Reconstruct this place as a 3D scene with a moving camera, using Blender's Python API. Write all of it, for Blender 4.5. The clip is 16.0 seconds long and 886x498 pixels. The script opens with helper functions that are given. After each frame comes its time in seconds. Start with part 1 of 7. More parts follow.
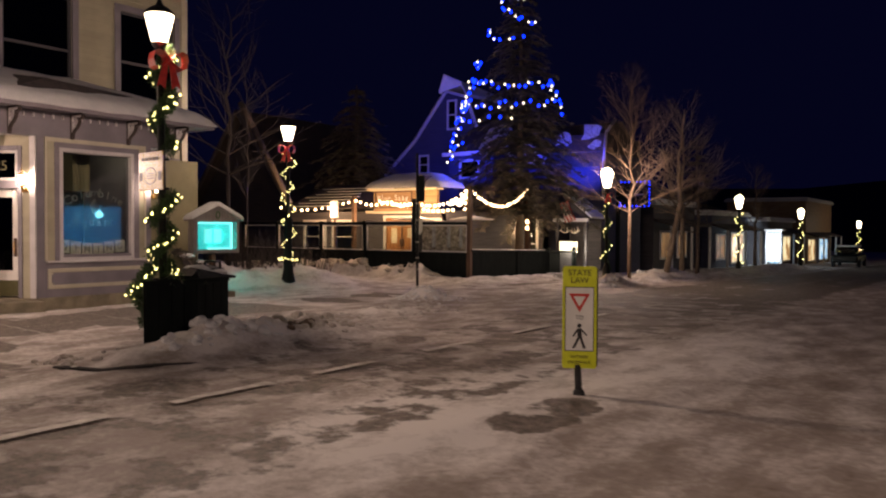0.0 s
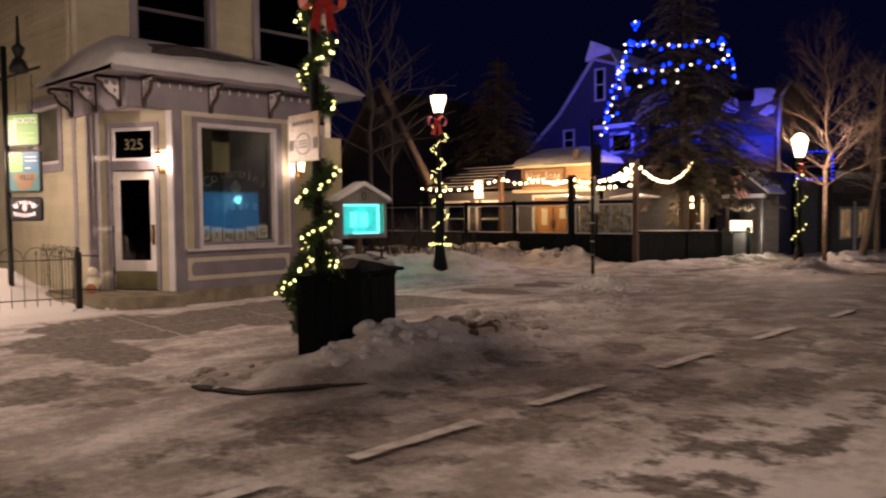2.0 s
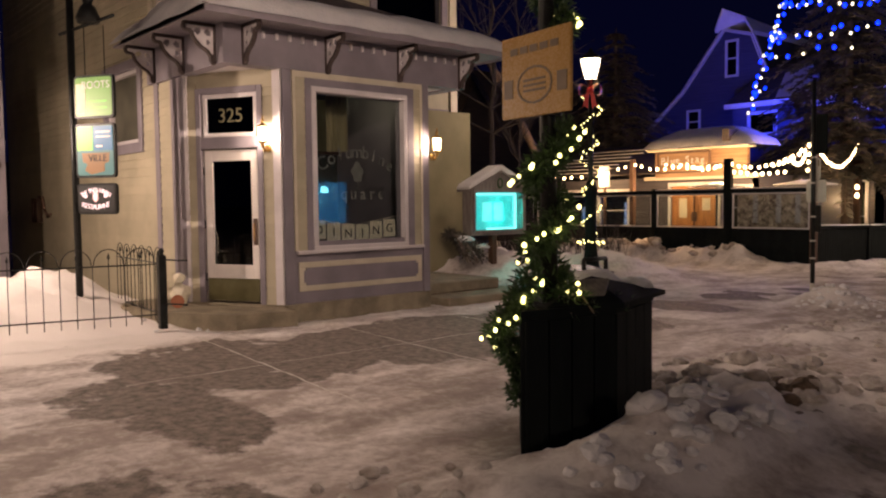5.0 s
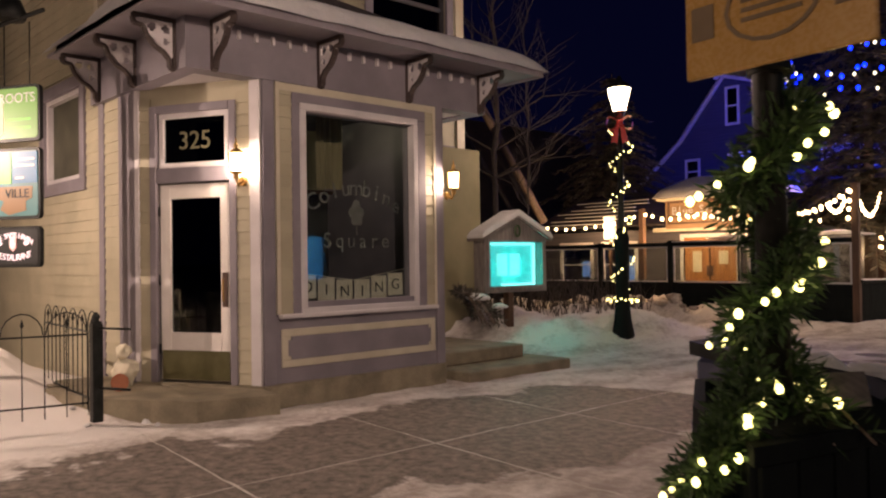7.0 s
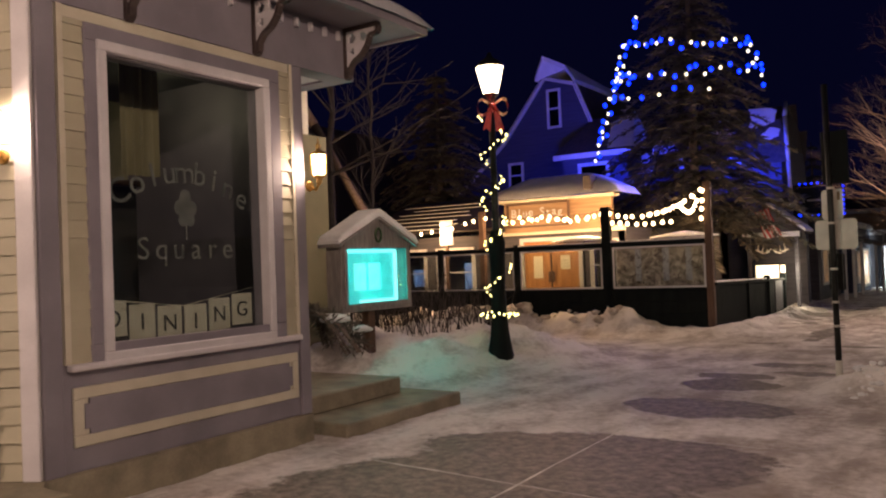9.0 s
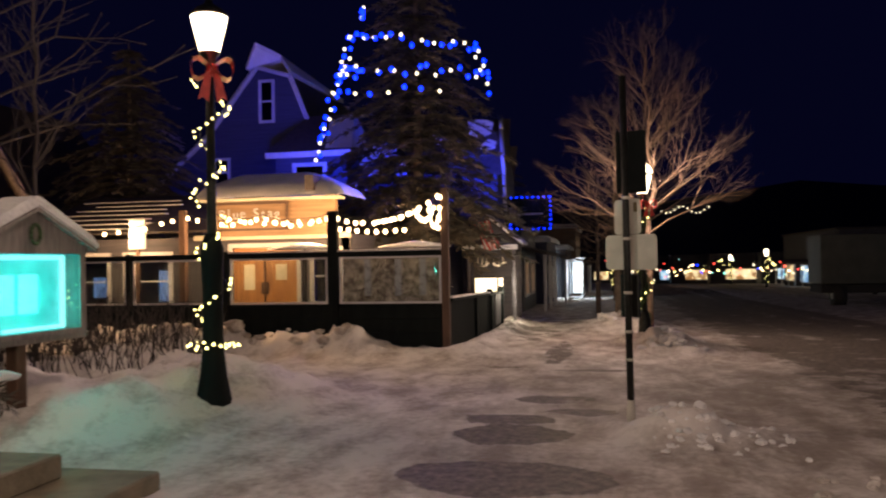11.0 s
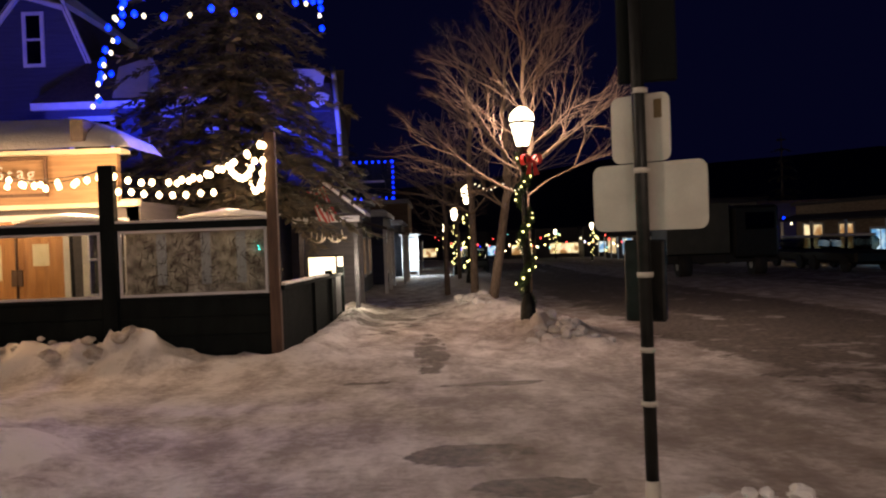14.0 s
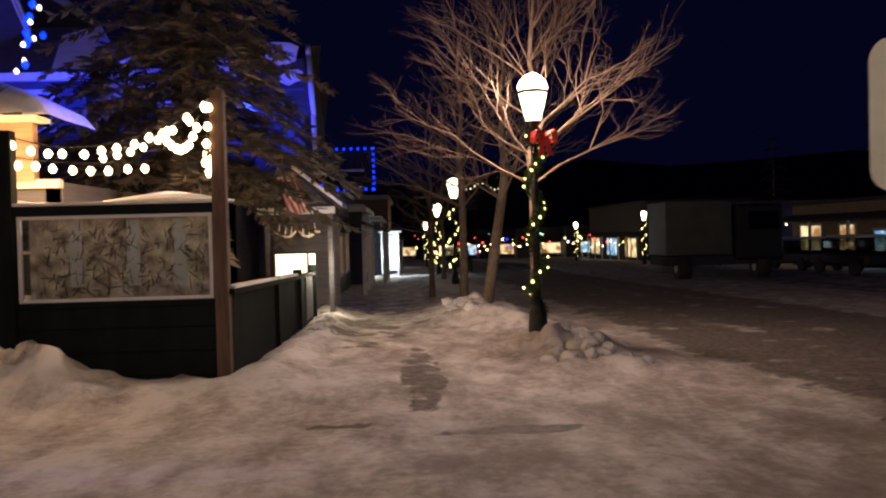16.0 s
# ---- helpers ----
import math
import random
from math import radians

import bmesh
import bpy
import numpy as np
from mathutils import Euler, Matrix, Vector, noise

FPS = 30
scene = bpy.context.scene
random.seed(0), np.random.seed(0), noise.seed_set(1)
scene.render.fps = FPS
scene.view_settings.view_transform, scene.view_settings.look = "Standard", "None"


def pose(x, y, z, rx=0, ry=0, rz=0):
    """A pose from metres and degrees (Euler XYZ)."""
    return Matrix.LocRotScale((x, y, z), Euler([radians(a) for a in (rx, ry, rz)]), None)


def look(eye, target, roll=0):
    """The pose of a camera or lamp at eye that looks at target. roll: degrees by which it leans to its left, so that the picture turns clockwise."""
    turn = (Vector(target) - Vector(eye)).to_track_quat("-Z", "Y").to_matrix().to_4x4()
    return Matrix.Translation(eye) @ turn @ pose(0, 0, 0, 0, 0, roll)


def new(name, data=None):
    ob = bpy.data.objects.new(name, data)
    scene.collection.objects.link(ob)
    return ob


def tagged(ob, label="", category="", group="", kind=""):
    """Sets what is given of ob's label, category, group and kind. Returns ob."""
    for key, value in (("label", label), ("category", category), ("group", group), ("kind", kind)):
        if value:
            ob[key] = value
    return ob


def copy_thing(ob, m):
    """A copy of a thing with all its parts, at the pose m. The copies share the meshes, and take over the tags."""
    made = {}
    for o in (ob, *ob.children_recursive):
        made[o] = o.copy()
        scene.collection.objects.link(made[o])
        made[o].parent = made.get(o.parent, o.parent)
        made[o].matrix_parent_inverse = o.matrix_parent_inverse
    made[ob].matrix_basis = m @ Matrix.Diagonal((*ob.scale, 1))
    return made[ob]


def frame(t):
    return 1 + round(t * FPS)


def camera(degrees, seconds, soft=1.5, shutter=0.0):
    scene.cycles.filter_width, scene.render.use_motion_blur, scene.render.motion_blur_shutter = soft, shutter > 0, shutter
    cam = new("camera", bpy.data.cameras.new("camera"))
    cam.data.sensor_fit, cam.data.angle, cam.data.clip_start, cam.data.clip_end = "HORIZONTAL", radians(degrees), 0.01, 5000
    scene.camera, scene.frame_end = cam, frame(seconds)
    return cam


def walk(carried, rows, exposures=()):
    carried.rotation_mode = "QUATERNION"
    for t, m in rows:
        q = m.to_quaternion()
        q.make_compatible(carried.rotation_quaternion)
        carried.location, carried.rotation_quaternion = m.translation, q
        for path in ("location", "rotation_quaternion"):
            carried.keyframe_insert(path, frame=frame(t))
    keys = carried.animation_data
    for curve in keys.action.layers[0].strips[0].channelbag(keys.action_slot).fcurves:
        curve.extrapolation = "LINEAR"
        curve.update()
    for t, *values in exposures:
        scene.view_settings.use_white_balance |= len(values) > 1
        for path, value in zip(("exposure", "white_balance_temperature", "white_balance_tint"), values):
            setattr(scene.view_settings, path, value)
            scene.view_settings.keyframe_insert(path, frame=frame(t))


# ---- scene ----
cam = camera(57.8, 16.0, soft=2.1, shutter=0.35)
PATH = [
    (0, (-0.196, 0.383, 0.824), (-1.34, 2.023, 0.775), 0.3),
    (0.5, (-0.789, 0.765, 0.796), (-1.977, 2.373, 0.755), 0.0),
    (1, (-1.395, 1.155, 0.774), (-2.685, 2.682, 0.712), 0.0),
    (1.5, (-1.895, 1.399, 0.785), (-3.226, 2.889, 0.7), -0.4),
    (2, (-2.395, 1.684, 0.784), (-3.777, 3.127, 0.691), -0.6),
    (2.5, (-2.988, 1.949, 0.798), (-4.493, 3.263, 0.702), -0.8),
    (3, (-3.523, 2.172, 0.826), (-5.037, 3.475, 0.726), -0.6),
    (3.5, (-4.086, 2.424, 0.803), (-5.613, 3.712, 0.702), -0.9),
    (4, (-4.629, 2.579, 0.808), (-6.153, 3.87, 0.702), -0.8),
    (6.5, (-7.37, 3.906, 0.728), (-8.832, 5.269, 0.646), -1.0),
    (7, (-7.855, 4.163, 0.716), (-9.316, 5.528, 0.743), -0.8),
    (7.5, (-8.393, 4.448, 0.72), (-9.838, 5.831, 0.76), -0.9),
    (8, (-8.972, 4.697, 0.763), (-10.384, 6.113, 0.804), -0.8),
    (8.5, (-9.507, 5.044, 0.73), (-10.687, 6.658, 0.766), -1.9),
    (9, (-9.986, 5.401, 0.746), (-11.067, 7.083, 0.784), -2.2),
    (11.5, (-11.537, 7.984, 0.859), (-11.786, 9.968, 0.883), -0.9),
    (12, (-11.679, 8.574, 0.855), (-11.826, 10.568, 0.87), -0.8),
    (12.5, (-11.812, 9.232, 0.838), (-11.805, 11.232, 0.837), -0.7),
    (13, (-11.926, 9.88, 0.808), (-11.881, 11.879, 0.807), -1.4),
    (13.5, (-12.093, 10.528, 0.784), (-12.057, 12.527, 0.77), -1.6),
    (14, (-12.178, 11.215, 0.755), (-12.141, 13.214, 0.722), -2.1),
    (14.5, (-12.271, 11.773, 0.742), (-12.232, 13.773, 0.706), -1.9),
    (15, (-12.28, 12.39, 0.727), (-12.212, 14.389, 0.691), -1.9),
    (15.5, (-12.289, 13.024, 0.711), (-12.233, 15.023, 0.68), -1.8),
    (16, (-12.325, 13.58, 0.680), (-12.234, 15.578, 0.643), -1.5),
]
walk(cam, [(t, look(eye, target, roll)) for t, eye, target, roll in PATH])


# ---- world and light ----
world = bpy.data.worlds.new("night")
scene.world = world
world.use_nodes = True
world.node_tree.nodes["Background"].inputs[0].default_value = (0.10, 0.11, 0.75, 1)
world.node_tree.nodes["Background"].inputs[1].default_value = 0.013

WARM = (1.0, 0.72, 0.58)
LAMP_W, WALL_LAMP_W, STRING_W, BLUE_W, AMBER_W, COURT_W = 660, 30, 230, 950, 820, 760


def lamp(name, loc, watts, color, size=0.12):
    d = bpy.data.lights.new(name, "POINT")
    d.energy, d.color, d.shadow_soft_size = watts, color, size
    o = new(name, d)
    o.location = loc
    return o


def spot(name, loc, target, watts, color, angle, blend=0.6, size=0.2):
    d = bpy.data.lights.new(name, "SPOT")
    d.energy, d.color, d.shadow_soft_size, d.spot_size, d.spot_blend = watts, color, size, radians(angle), blend
    o = new(name, d)
    o.matrix_world = look(loc, target)
    return o


# ---- materials ----
def nodes_of(name):
    m = bpy.data.materials.new(name)
    m.use_nodes = True
    t = m.node_tree
    return m, t, t.nodes["Principled BSDF"]


def surface(name, c1, c2, scale=8.0, rough=(0.6, 0.8), bump=0.15, metal=0.0, stain=0.25, detail_scale=70.0, vary=0.0, stretch=(1, 1, 1), bump_dist=0.01):
    """Two-scale procedural surface: broad stains and fine grain with relief."""
    m, t, b = nodes_of(name)
    N, L = t.nodes, t.links
    tc = N.new("ShaderNodeTexCoord")
    geo = N.new("ShaderNodeNewGeometry")
    mp = N.new("ShaderNodeMapping")
    mp.inputs["Scale"].default_value = stretch
    L.new(geo.outputs["Position"], mp.inputs["Vector"])
    n1 = N.new("ShaderNodeTexNoise")
    n1.inputs["Scale"].default_value, n1.inputs["Detail"].default_value = scale, 5
    n2 = N.new("ShaderNodeTexNoise")
    n2.inputs["Scale"].default_value, n2.inputs["Detail"].default_value = detail_scale, 3
    L.new(mp.outputs[0], n1.inputs["Vector"])
    L.new(mp.outputs[0], n2.inputs["Vector"])
    r = N.new("ShaderNodeMapRange")
    r.inputs["From Min"].default_value, r.inputs["From Max"].default_value = 0.35, 0.68
    L.new(n1.outputs["Fac"], r.inputs["Value"])
    mix = N.new("ShaderNodeMix")
    mix.data_type = "RGBA"
    mix.inputs["A"].default_value, mix.inputs["B"].default_value = (*c1, 1), (*c2, 1)
    L.new(r.outputs[0], mix.inputs["Factor"])
    hs = N.new("ShaderNodeHueSaturation")
    L.new(mix.outputs["Result"], hs.inputs["Color"])
    v = N.new("ShaderNodeMath")
    v.operation = "MULTIPLY_ADD"
    L.new(n2.outputs["Fac"], v.inputs[0])
    v.inputs[1].default_value, v.inputs[2].default_value = stain, 1 - stain / 2
    if vary:
        oi = N.new("ShaderNodeObjectInfo")
        v2 = N.new("ShaderNodeMath")
        v2.operation = "MULTIPLY_ADD"
        L.new(oi.outputs["Random"], v2.inputs[0])
        v2.inputs[1].default_value = vary
        L.new(v.outputs[0], v2.inputs[2])
        L.new(v2.outputs[0], hs.inputs["Value"])
    else:
        L.new(v.outputs[0], hs.inputs["Value"])
    L.new(hs.outputs[0], b.inputs["Base Color"])
    rr = N.new("ShaderNodeMapRange")
    rr.inputs["To Min"].default_value, rr.inputs["To Max"].default_value = rough
    L.new(n2.outputs["Fac"], rr.inputs["Value"])
    L.new(rr.outputs[0], b.inputs["Roughness"])
    b.inputs["Metallic"].default_value = metal
    if bump:
        bp = N.new("ShaderNodeBump")
        bp.inputs["Strength"].default_value, bp.inputs["Distance"].default_value = bump, bump_dist
        L.new(n2.outputs["Fac"], bp.inputs["Height"])
        L.new(bp.outputs[0], b.inputs["Normal"])
    return m


def glower(name, color, power, base=(0.8, 0.8, 0.8)):
    m, t, b = nodes_of(name)
    b.inputs["Base Color"].default_value = (*base, 1)
    b.inputs["Emission Color"].default_value = (*color, 1)
    b.inputs["Emission Strength"].default_value = power
    b.inputs["Roughness"].default_value = 0.4
    return m


def patchy_glow(name, c1, c2, scale, power):
    """A lit interior or backlit sheet with uneven brightness."""
    m, t, b = nodes_of(name)
    N, L = t.nodes, t.links
    geo = N.new("ShaderNodeNewGeometry")
    n = N.new("ShaderNodeTexNoise")
    n.inputs["Scale"].default_value, n.inputs["Detail"].default_value = scale, 4
    L.new(geo.outputs["Position"], n.inputs["Vector"])
    r = N.new("ShaderNodeMapRange")
    r.inputs["From Min"].default_value, r.inputs["From Max"].default_value = 0.4, 0.6
    L.new(n.outputs["Fac"], r.inputs["Value"])
    mix = N.new("ShaderNodeMix")
    mix.data_type = "RGBA"
    mix.inputs["A"].default_value, mix.inputs["B"].default_value = (*c1, 1), (*c2, 1)
    L.new(r.outputs[0], mix.inputs["Factor"])
    L.new(mix.outputs["Result"], b.inputs["Emission Color"])
    b.inputs["Base Color"].default_value = (0.3, 0.3, 0.3, 1)
    b.inputs["Emission Strength"].default_value = power
    return m


def matt(m, level):
    m.node_tree.nodes["Principled BSDF"].inputs["Specular IOR Level"].default_value = level


def glass(name, tint=(0.9, 0.95, 0.95), rough=0.03, clear=0.85):
    """Thin window glass: mostly clear, with a real reflection by Fresnel."""
    m, t, b = nodes_of(name)
    N, L = t.nodes, t.links
    N.remove(b)
    tr = N.new("ShaderNodeBsdfTransparent")
    tr.inputs[0].default_value = (tint[0] * clear, tint[1] * clear, tint[2] * clear, 1)
    gl = N.new("ShaderNodeBsdfGlossy")
    gl.inputs["Roughness"].default_value = rough
    lw = N.new("ShaderNodeLayerWeight")
    lw.inputs["Blend"].default_value = 0.5
    pw = N.new("ShaderNodeMath")
    pw.operation, pw.inputs[1].default_value = "POWER", 4
    L.new(lw.outputs["Facing"], pw.inputs[0])
    fr = N.new("ShaderNodeMath")
    fr.operation, fr.inputs[1].default_value, fr.inputs[2].default_value = "MULTIPLY_ADD", 0.9, 0.06
    L.new(pw.outputs[0], fr.inputs[0])
    mx = N.new("ShaderNodeMixShader")
    L.new(fr.outputs[0], mx.inputs[0])
    L.new(tr.outputs[0], mx.inputs[1])
    L.new(gl.outputs[0], mx.inputs[2])
    L.new(mx.outputs[0], N["Material Output"].inputs[0])
    return m


def ground_material():
    m, t, b = nodes_of("snowy_ground")
    N, L = t.nodes, t.links
    geo = N.new("ShaderNodeNewGeometry")
    at = N.new("ShaderNodeAttribute")
    at.attribute_name = "bare"
    na = N.new("ShaderNodeTexNoise")
    na.inputs["Scale"].default_value, na.inputs["Detail"].default_value, na.inputs["Roughness"].default_value = 1.5, 8, 0.65
    mp = N.new("ShaderNodeMapping")
    mp.inputs["Scale"].default_value = (1.5, 0.75, 1)
    L.new(geo.outputs["Position"], mp.inputs["Vector"])
    nb = N.new("ShaderNodeTexNoise")
    nb.inputs["Scale"].default_value, nb.inputs["Detail"].default_value = 1.8, 6
    nc = N.new("ShaderNodeTexNoise")
    nc.inputs["Scale"].default_value, nc.inputs["Detail"].default_value = 11, 9
    nc.inputs["Roughness"].default_value = 0.7
    L.new(geo.outputs["Position"], na.inputs["Vector"])
    L.new(mp.outputs[0], nb.inputs["Vector"])
    L.new(geo.outputs["Position"], nc.inputs["Vector"])
    # edge of the bare patches
    s1 = N.new("ShaderNodeMath"); s1.operation = "MULTIPLY_ADD"
    L.new(na.outputs["Fac"], s1.inputs[0]); s1.inputs[1].default_value = 2.2; s1.inputs[2].default_value = -1.1
    s2 = N.new("ShaderNodeMath"); s2.operation = "ADD"
    L.new(at.outputs["Fac"], s2.inputs[0]); L.new(s1.outputs[0], s2.inputs[1])
    r = N.new("ShaderNodeMapRange")
    r.inputs["From Min"].default_value, r.inputs["From Max"].default_value = 0.42, 0.57
    L.new(s2.outputs[0], r.inputs["Value"])
    # dirty packed snow
    cr = N.new("ShaderNodeValToRGB")
    cr.color_ramp.elements[0].position, cr.color_ramp.elements[0].color = 0.30, (0.19, 0.15, 0.12, 1)
    cr.color_ramp.elements[1].position, cr.color_ramp.elements[1].color = 0.68, (0.76, 0.72, 0.68, 1)
    e = cr.color_ramp.elements.new(0.48); e.color = (0.35, 0.30, 0.265, 1)
    mm = N.new("ShaderNodeMix"); mm.data_type = "FLOAT"; mm.inputs["Factor"].default_value = 0.42
    L.new(nb.outputs["Fac"], mm.inputs["A"]); L.new(nc.outputs["Fac"], mm.inputs["B"])
    cl = N.new("ShaderNodeAttribute"); cl.attribute_name = "clean_lit"
    ad = N.new("ShaderNodeMath"); ad.operation = "ADD"
    L.new(mm.outputs["Result"], ad.inputs[0]); L.new(cl.outputs["Fac"], ad.inputs[1])
    L.new(ad.outputs[0], cr.inputs[0])
    # bare pavement
    cp = N.new("ShaderNodeValToRGB")
    cp.color_ramp.elements[0].position, cp.color_ramp.elements[0].color = 0.38, (0.075, 0.06, 0.048, 1)
    cp.color_ramp.elements[1].position, cp.color_ramp.elements[1].color = 0.64, (0.25, 0.208, 0.172, 1)
    L.new(nc.outputs["Fac"], cp.inputs[0])
    mix = N.new("ShaderNodeMix"); mix.data_type = "RGBA"
    L.new(r.outputs[0], mix.inputs["Factor"])
    L.new(cr.outputs[0], mix.inputs["A"]); L.new(cp.outputs[0], mix.inputs["B"])
    L.new(mix.outputs["Result"], b.inputs["Base Color"])
    ro = N.new("ShaderNodeMapRange")
    ro.inputs["To Min"].default_value, ro.inputs["To Max"].default_value = 0.80, 0.70
    L.new(r.outputs[0], ro.inputs["Value"])
    L.new(ro.outputs[0], b.inputs["Roughness"])
    hb = N.new("ShaderNodeMath"); hb.operation = "SUBTRACT"
    L.new(mm.outputs["Result"], hb.inputs[0])
    hb2 = N.new("ShaderNodeMath"); hb2.operation = "MULTIPLY"; hb2.inputs[1].default_value = 0.35
    L.new(r.outputs[0], hb2.inputs[0]); L.new(hb2.outputs[0], hb.inputs[1])
    bp = N.new("ShaderNodeBump"); bp.inputs["Strength"].default_value, bp.inputs["Distance"].default_value = 0.55, 0.045
    L.new(hb.outputs[0], bp.inputs["Height"]); L.new(bp.outputs[0], b.inputs["Normal"])
    return m


GROUND = ground_material()
BLUE_PANE = glower("blue_lit_shopfront", (0.0, 0.35, 0.9), 1.6)
CYAN_LAMP = glower("cyan_lamp_globe", (0.2, 0.8, 1.0), 30)
# bark copy with shade put into the colour, so lamplit stems stay dim
DARK_BARK = surface("dimmed_bark", (0.025, 0.02, 0.018), (0.05, 0.04, 0.035), 14, (0.8, 0.95), 0.4)
SNOW = surface("snow", (0.62, 0.62, 0.62), (0.75, 0.74, 0.73), 3, (0.6, 0.8), 0.5, stain=0.15, detail_scale=22, bump_dist=0.04)
DIRTY_SNOW = surface("dirty_snow", (0.28, 0.24, 0.20), (0.60, 0.57, 0.53), 6, (0.6, 0.9), 0.7, stain=0.4, detail_scale=30, bump_dist=0.03)
CREAM = surface("cream_clapboard", (0.35, 0.318, 0.225), (0.43, 0.392, 0.28), 2.2, (0.5, 0.7), 0.12, vary=0.10, detail_scale=90, stain=0.12)
LAVENDER = surface("lavender_paint", (0.19, 0.17, 0.195), (0.245, 0.22, 0.25), 2.5, (0.45, 0.65), 0.10, stain=0.12)
CREAM_TRIM = surface("cream_trim", (0.50, 0.455, 0.345), (0.58, 0.535, 0.42), 4, (0.45, 0.6), 0.08, stain=0.12)
PALE_TRIM = surface("pale_trim", (0.52, 0.49, 0.50), (0.60, 0.57, 0.58), 4, (0.4, 0.6), 0.08, stain=0.12)
WHITE_PAINT = surface("white_door_paint", (0.70, 0.66, 0.62), (0.78, 0.74, 0.70), 5, (0.35, 0.55), 0.06, stain=0.1)
OLIVE = surface("olive_kickplate", (0.085, 0.078, 0.03), (0.12, 0.11, 0.05), 6, (0.3, 0.5), 0.05, metal=0.3)
WET_SOIL = surface("frozen_soil", (0.05, 0.035, 0.02), (0.16, 0.11, 0.07), 14, (0.8, 0.95), 0.8, stain=0.5, detail_scale=40)
WET_STONE = surface("wet_dark_stone", (0.010, 0.008, 0.006), (0.03, 0.024, 0.019), 9, (0.75, 0.95), 0.5, stain=0.4, detail_scale=45)
CONCRETE = surface("concrete", (0.17, 0.145, 0.10), (0.30, 0.26, 0.18), 3.5, (0.7, 0.9), 0.5, stain=0.4, detail_scale=45)
IRON = surface("black_iron", (0.012, 0.013, 0.012), (0.025, 0.027, 0.025), 12, (0.35, 0.6), 0.1, metal=0.6)
BLACK_WOOD = surface("black_painted_wood", (0.004, 0.006, 0.0065), (0.009, 0.012, 0.012), 6, (0.75, 0.95), 0.3, stain=0.4, stretch=(1, 1, 0.3))
matt(BLACK_WOOD, 0.15)
BROWN_WOOD = surface("brown_post_wood", (0.06, 0.03, 0.018), (0.11, 0.06, 0.035), 7, (0.5, 0.8), 0.3, stain=0.4, stretch=(3, 3, 0.4))
DARK_HOUSE = surface("blue_grey_siding", (0.03, 0.035, 0.075), (0.045, 0.05, 0.10), 4, (0.6, 0.8), 0.2, stretch=(0.3, 0.3, 4))
GREY_SIDING = surface("grey_siding", (0.055, 0.052, 0.062), (0.085, 0.08, 0.09), 4, (0.6, 0.8), 0.2, stretch=(0.3, 0.3, 4))
HOUSE_TRIM = surface("white_house_trim", (0.50, 0.50, 0.52), (0.60, 0.60, 0.60), 5, (0.5, 0.7), 0.1)
SHINGLE = surface("dark_shingles", (0.035, 0.03, 0.032), (0.07, 0.055, 0.05), 9, (0.7, 0.9), 0.5, stain=0.5, detail_scale=25)
OAK = surface("varnished_oak", (0.34, 0.15, 0.05), (0.50, 0.25, 0.09), 3, (0.35, 0.5), 0.1, stain=0.25, stretch=(6, 6, 0.6))
BOARD = surface("stained_board", (0.20, 0.12, 0.06), (0.32, 0.20, 0.11), 3, (0.5, 0.7), 0.15, stretch=(0.4, 1, 5))
BARK = surface("bark", (0.10, 0.075, 0.055), (0.20, 0.155, 0.12), 14, (0.8, 0.95), 0.7, stain=0.5, detail_scale=40, stretch=(3, 3, 0.6))
ASPEN_BARK = surface("aspen_bark", (0.13, 0.085, 0.06), (0.24, 0.165, 0.115), 9, (0.7, 0.9), 0.5, stain=0.4, detail_scale=30)
NEEDLE = surface("spruce_needles", (0.045, 0.048, 0.036), (0.13, 0.11, 0.085), 2.5, (0.6, 0.8), 0, stain=0.5)
GARLAND_GREEN = surface("garland_needles", (0.02, 0.05, 0.014), (0.06, 0.115, 0.035), 20, (0.5, 0.7), 0, stain=0.5)
RED = surface("red_ribbon", (0.45, 0.015, 0.012), (0.62, 0.03, 0.02), 15, (0.35, 0.6), 0.1)
BRASS = surface("brass", (0.55, 0.34, 0.10), (0.70, 0.45, 0.16), 20, (0.2, 0.4), 0.05, metal=0.9)
YELLOW = surface("yellow_green_sheeting", (0.62, 0.68, 0.02), (0.72, 0.78, 0.04), 8, (0.3, 0.45), 0.02, stain=0.1)
SIGN_WHITE = surface("white_sheeting", (0.70, 0.70, 0.66), (0.80, 0.79, 0.74), 8, (0.3, 0.45), 0.02, stain=0.1)
SIGN_RED = surface("red_sheeting", (0.50, 0.03, 0.02), (0.60, 0.05, 0.03), 8, (0.3, 0.45), 0.02)
SIGN_BACK = surface("bare_aluminium_back", (0.46, 0.44, 0.38), (0.56, 0.54, 0.47), 5, (0.45, 0.6), 0.05, metal=0.15, stain=0.15)
INK = surface("black_ink", (0.012, 0.012, 0.012), (0.02, 0.02, 0.02), 10, (0.4, 0.6), 0)
PLACARD = surface("tan_placard", (0.42, 0.24, 0.06), (0.50, 0.31, 0.10), 3, (0.2, 0.35), 0.03, stain=0.1)
PLACARD_INK = surface("brown_ink", (0.12, 0.08, 0.03), (0.17, 0.11, 0.05), 6, (0.4, 0.6), 0)
BANNER = surface("cream_banner_cloth", (0.66, 0.61, 0.46), (0.76, 0.71, 0.56), 12, (0.7, 0.9), 0.3)
# room darkness put into the colour, for near-black surfaces behind glass
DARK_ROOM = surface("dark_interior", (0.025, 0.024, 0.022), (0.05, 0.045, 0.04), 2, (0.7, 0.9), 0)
ROOM_WALL = surface("room_wall", (0.20, 0.18, 0.10), (0.28, 0.25, 0.15), 1.2, (0.7, 0.9), 0)
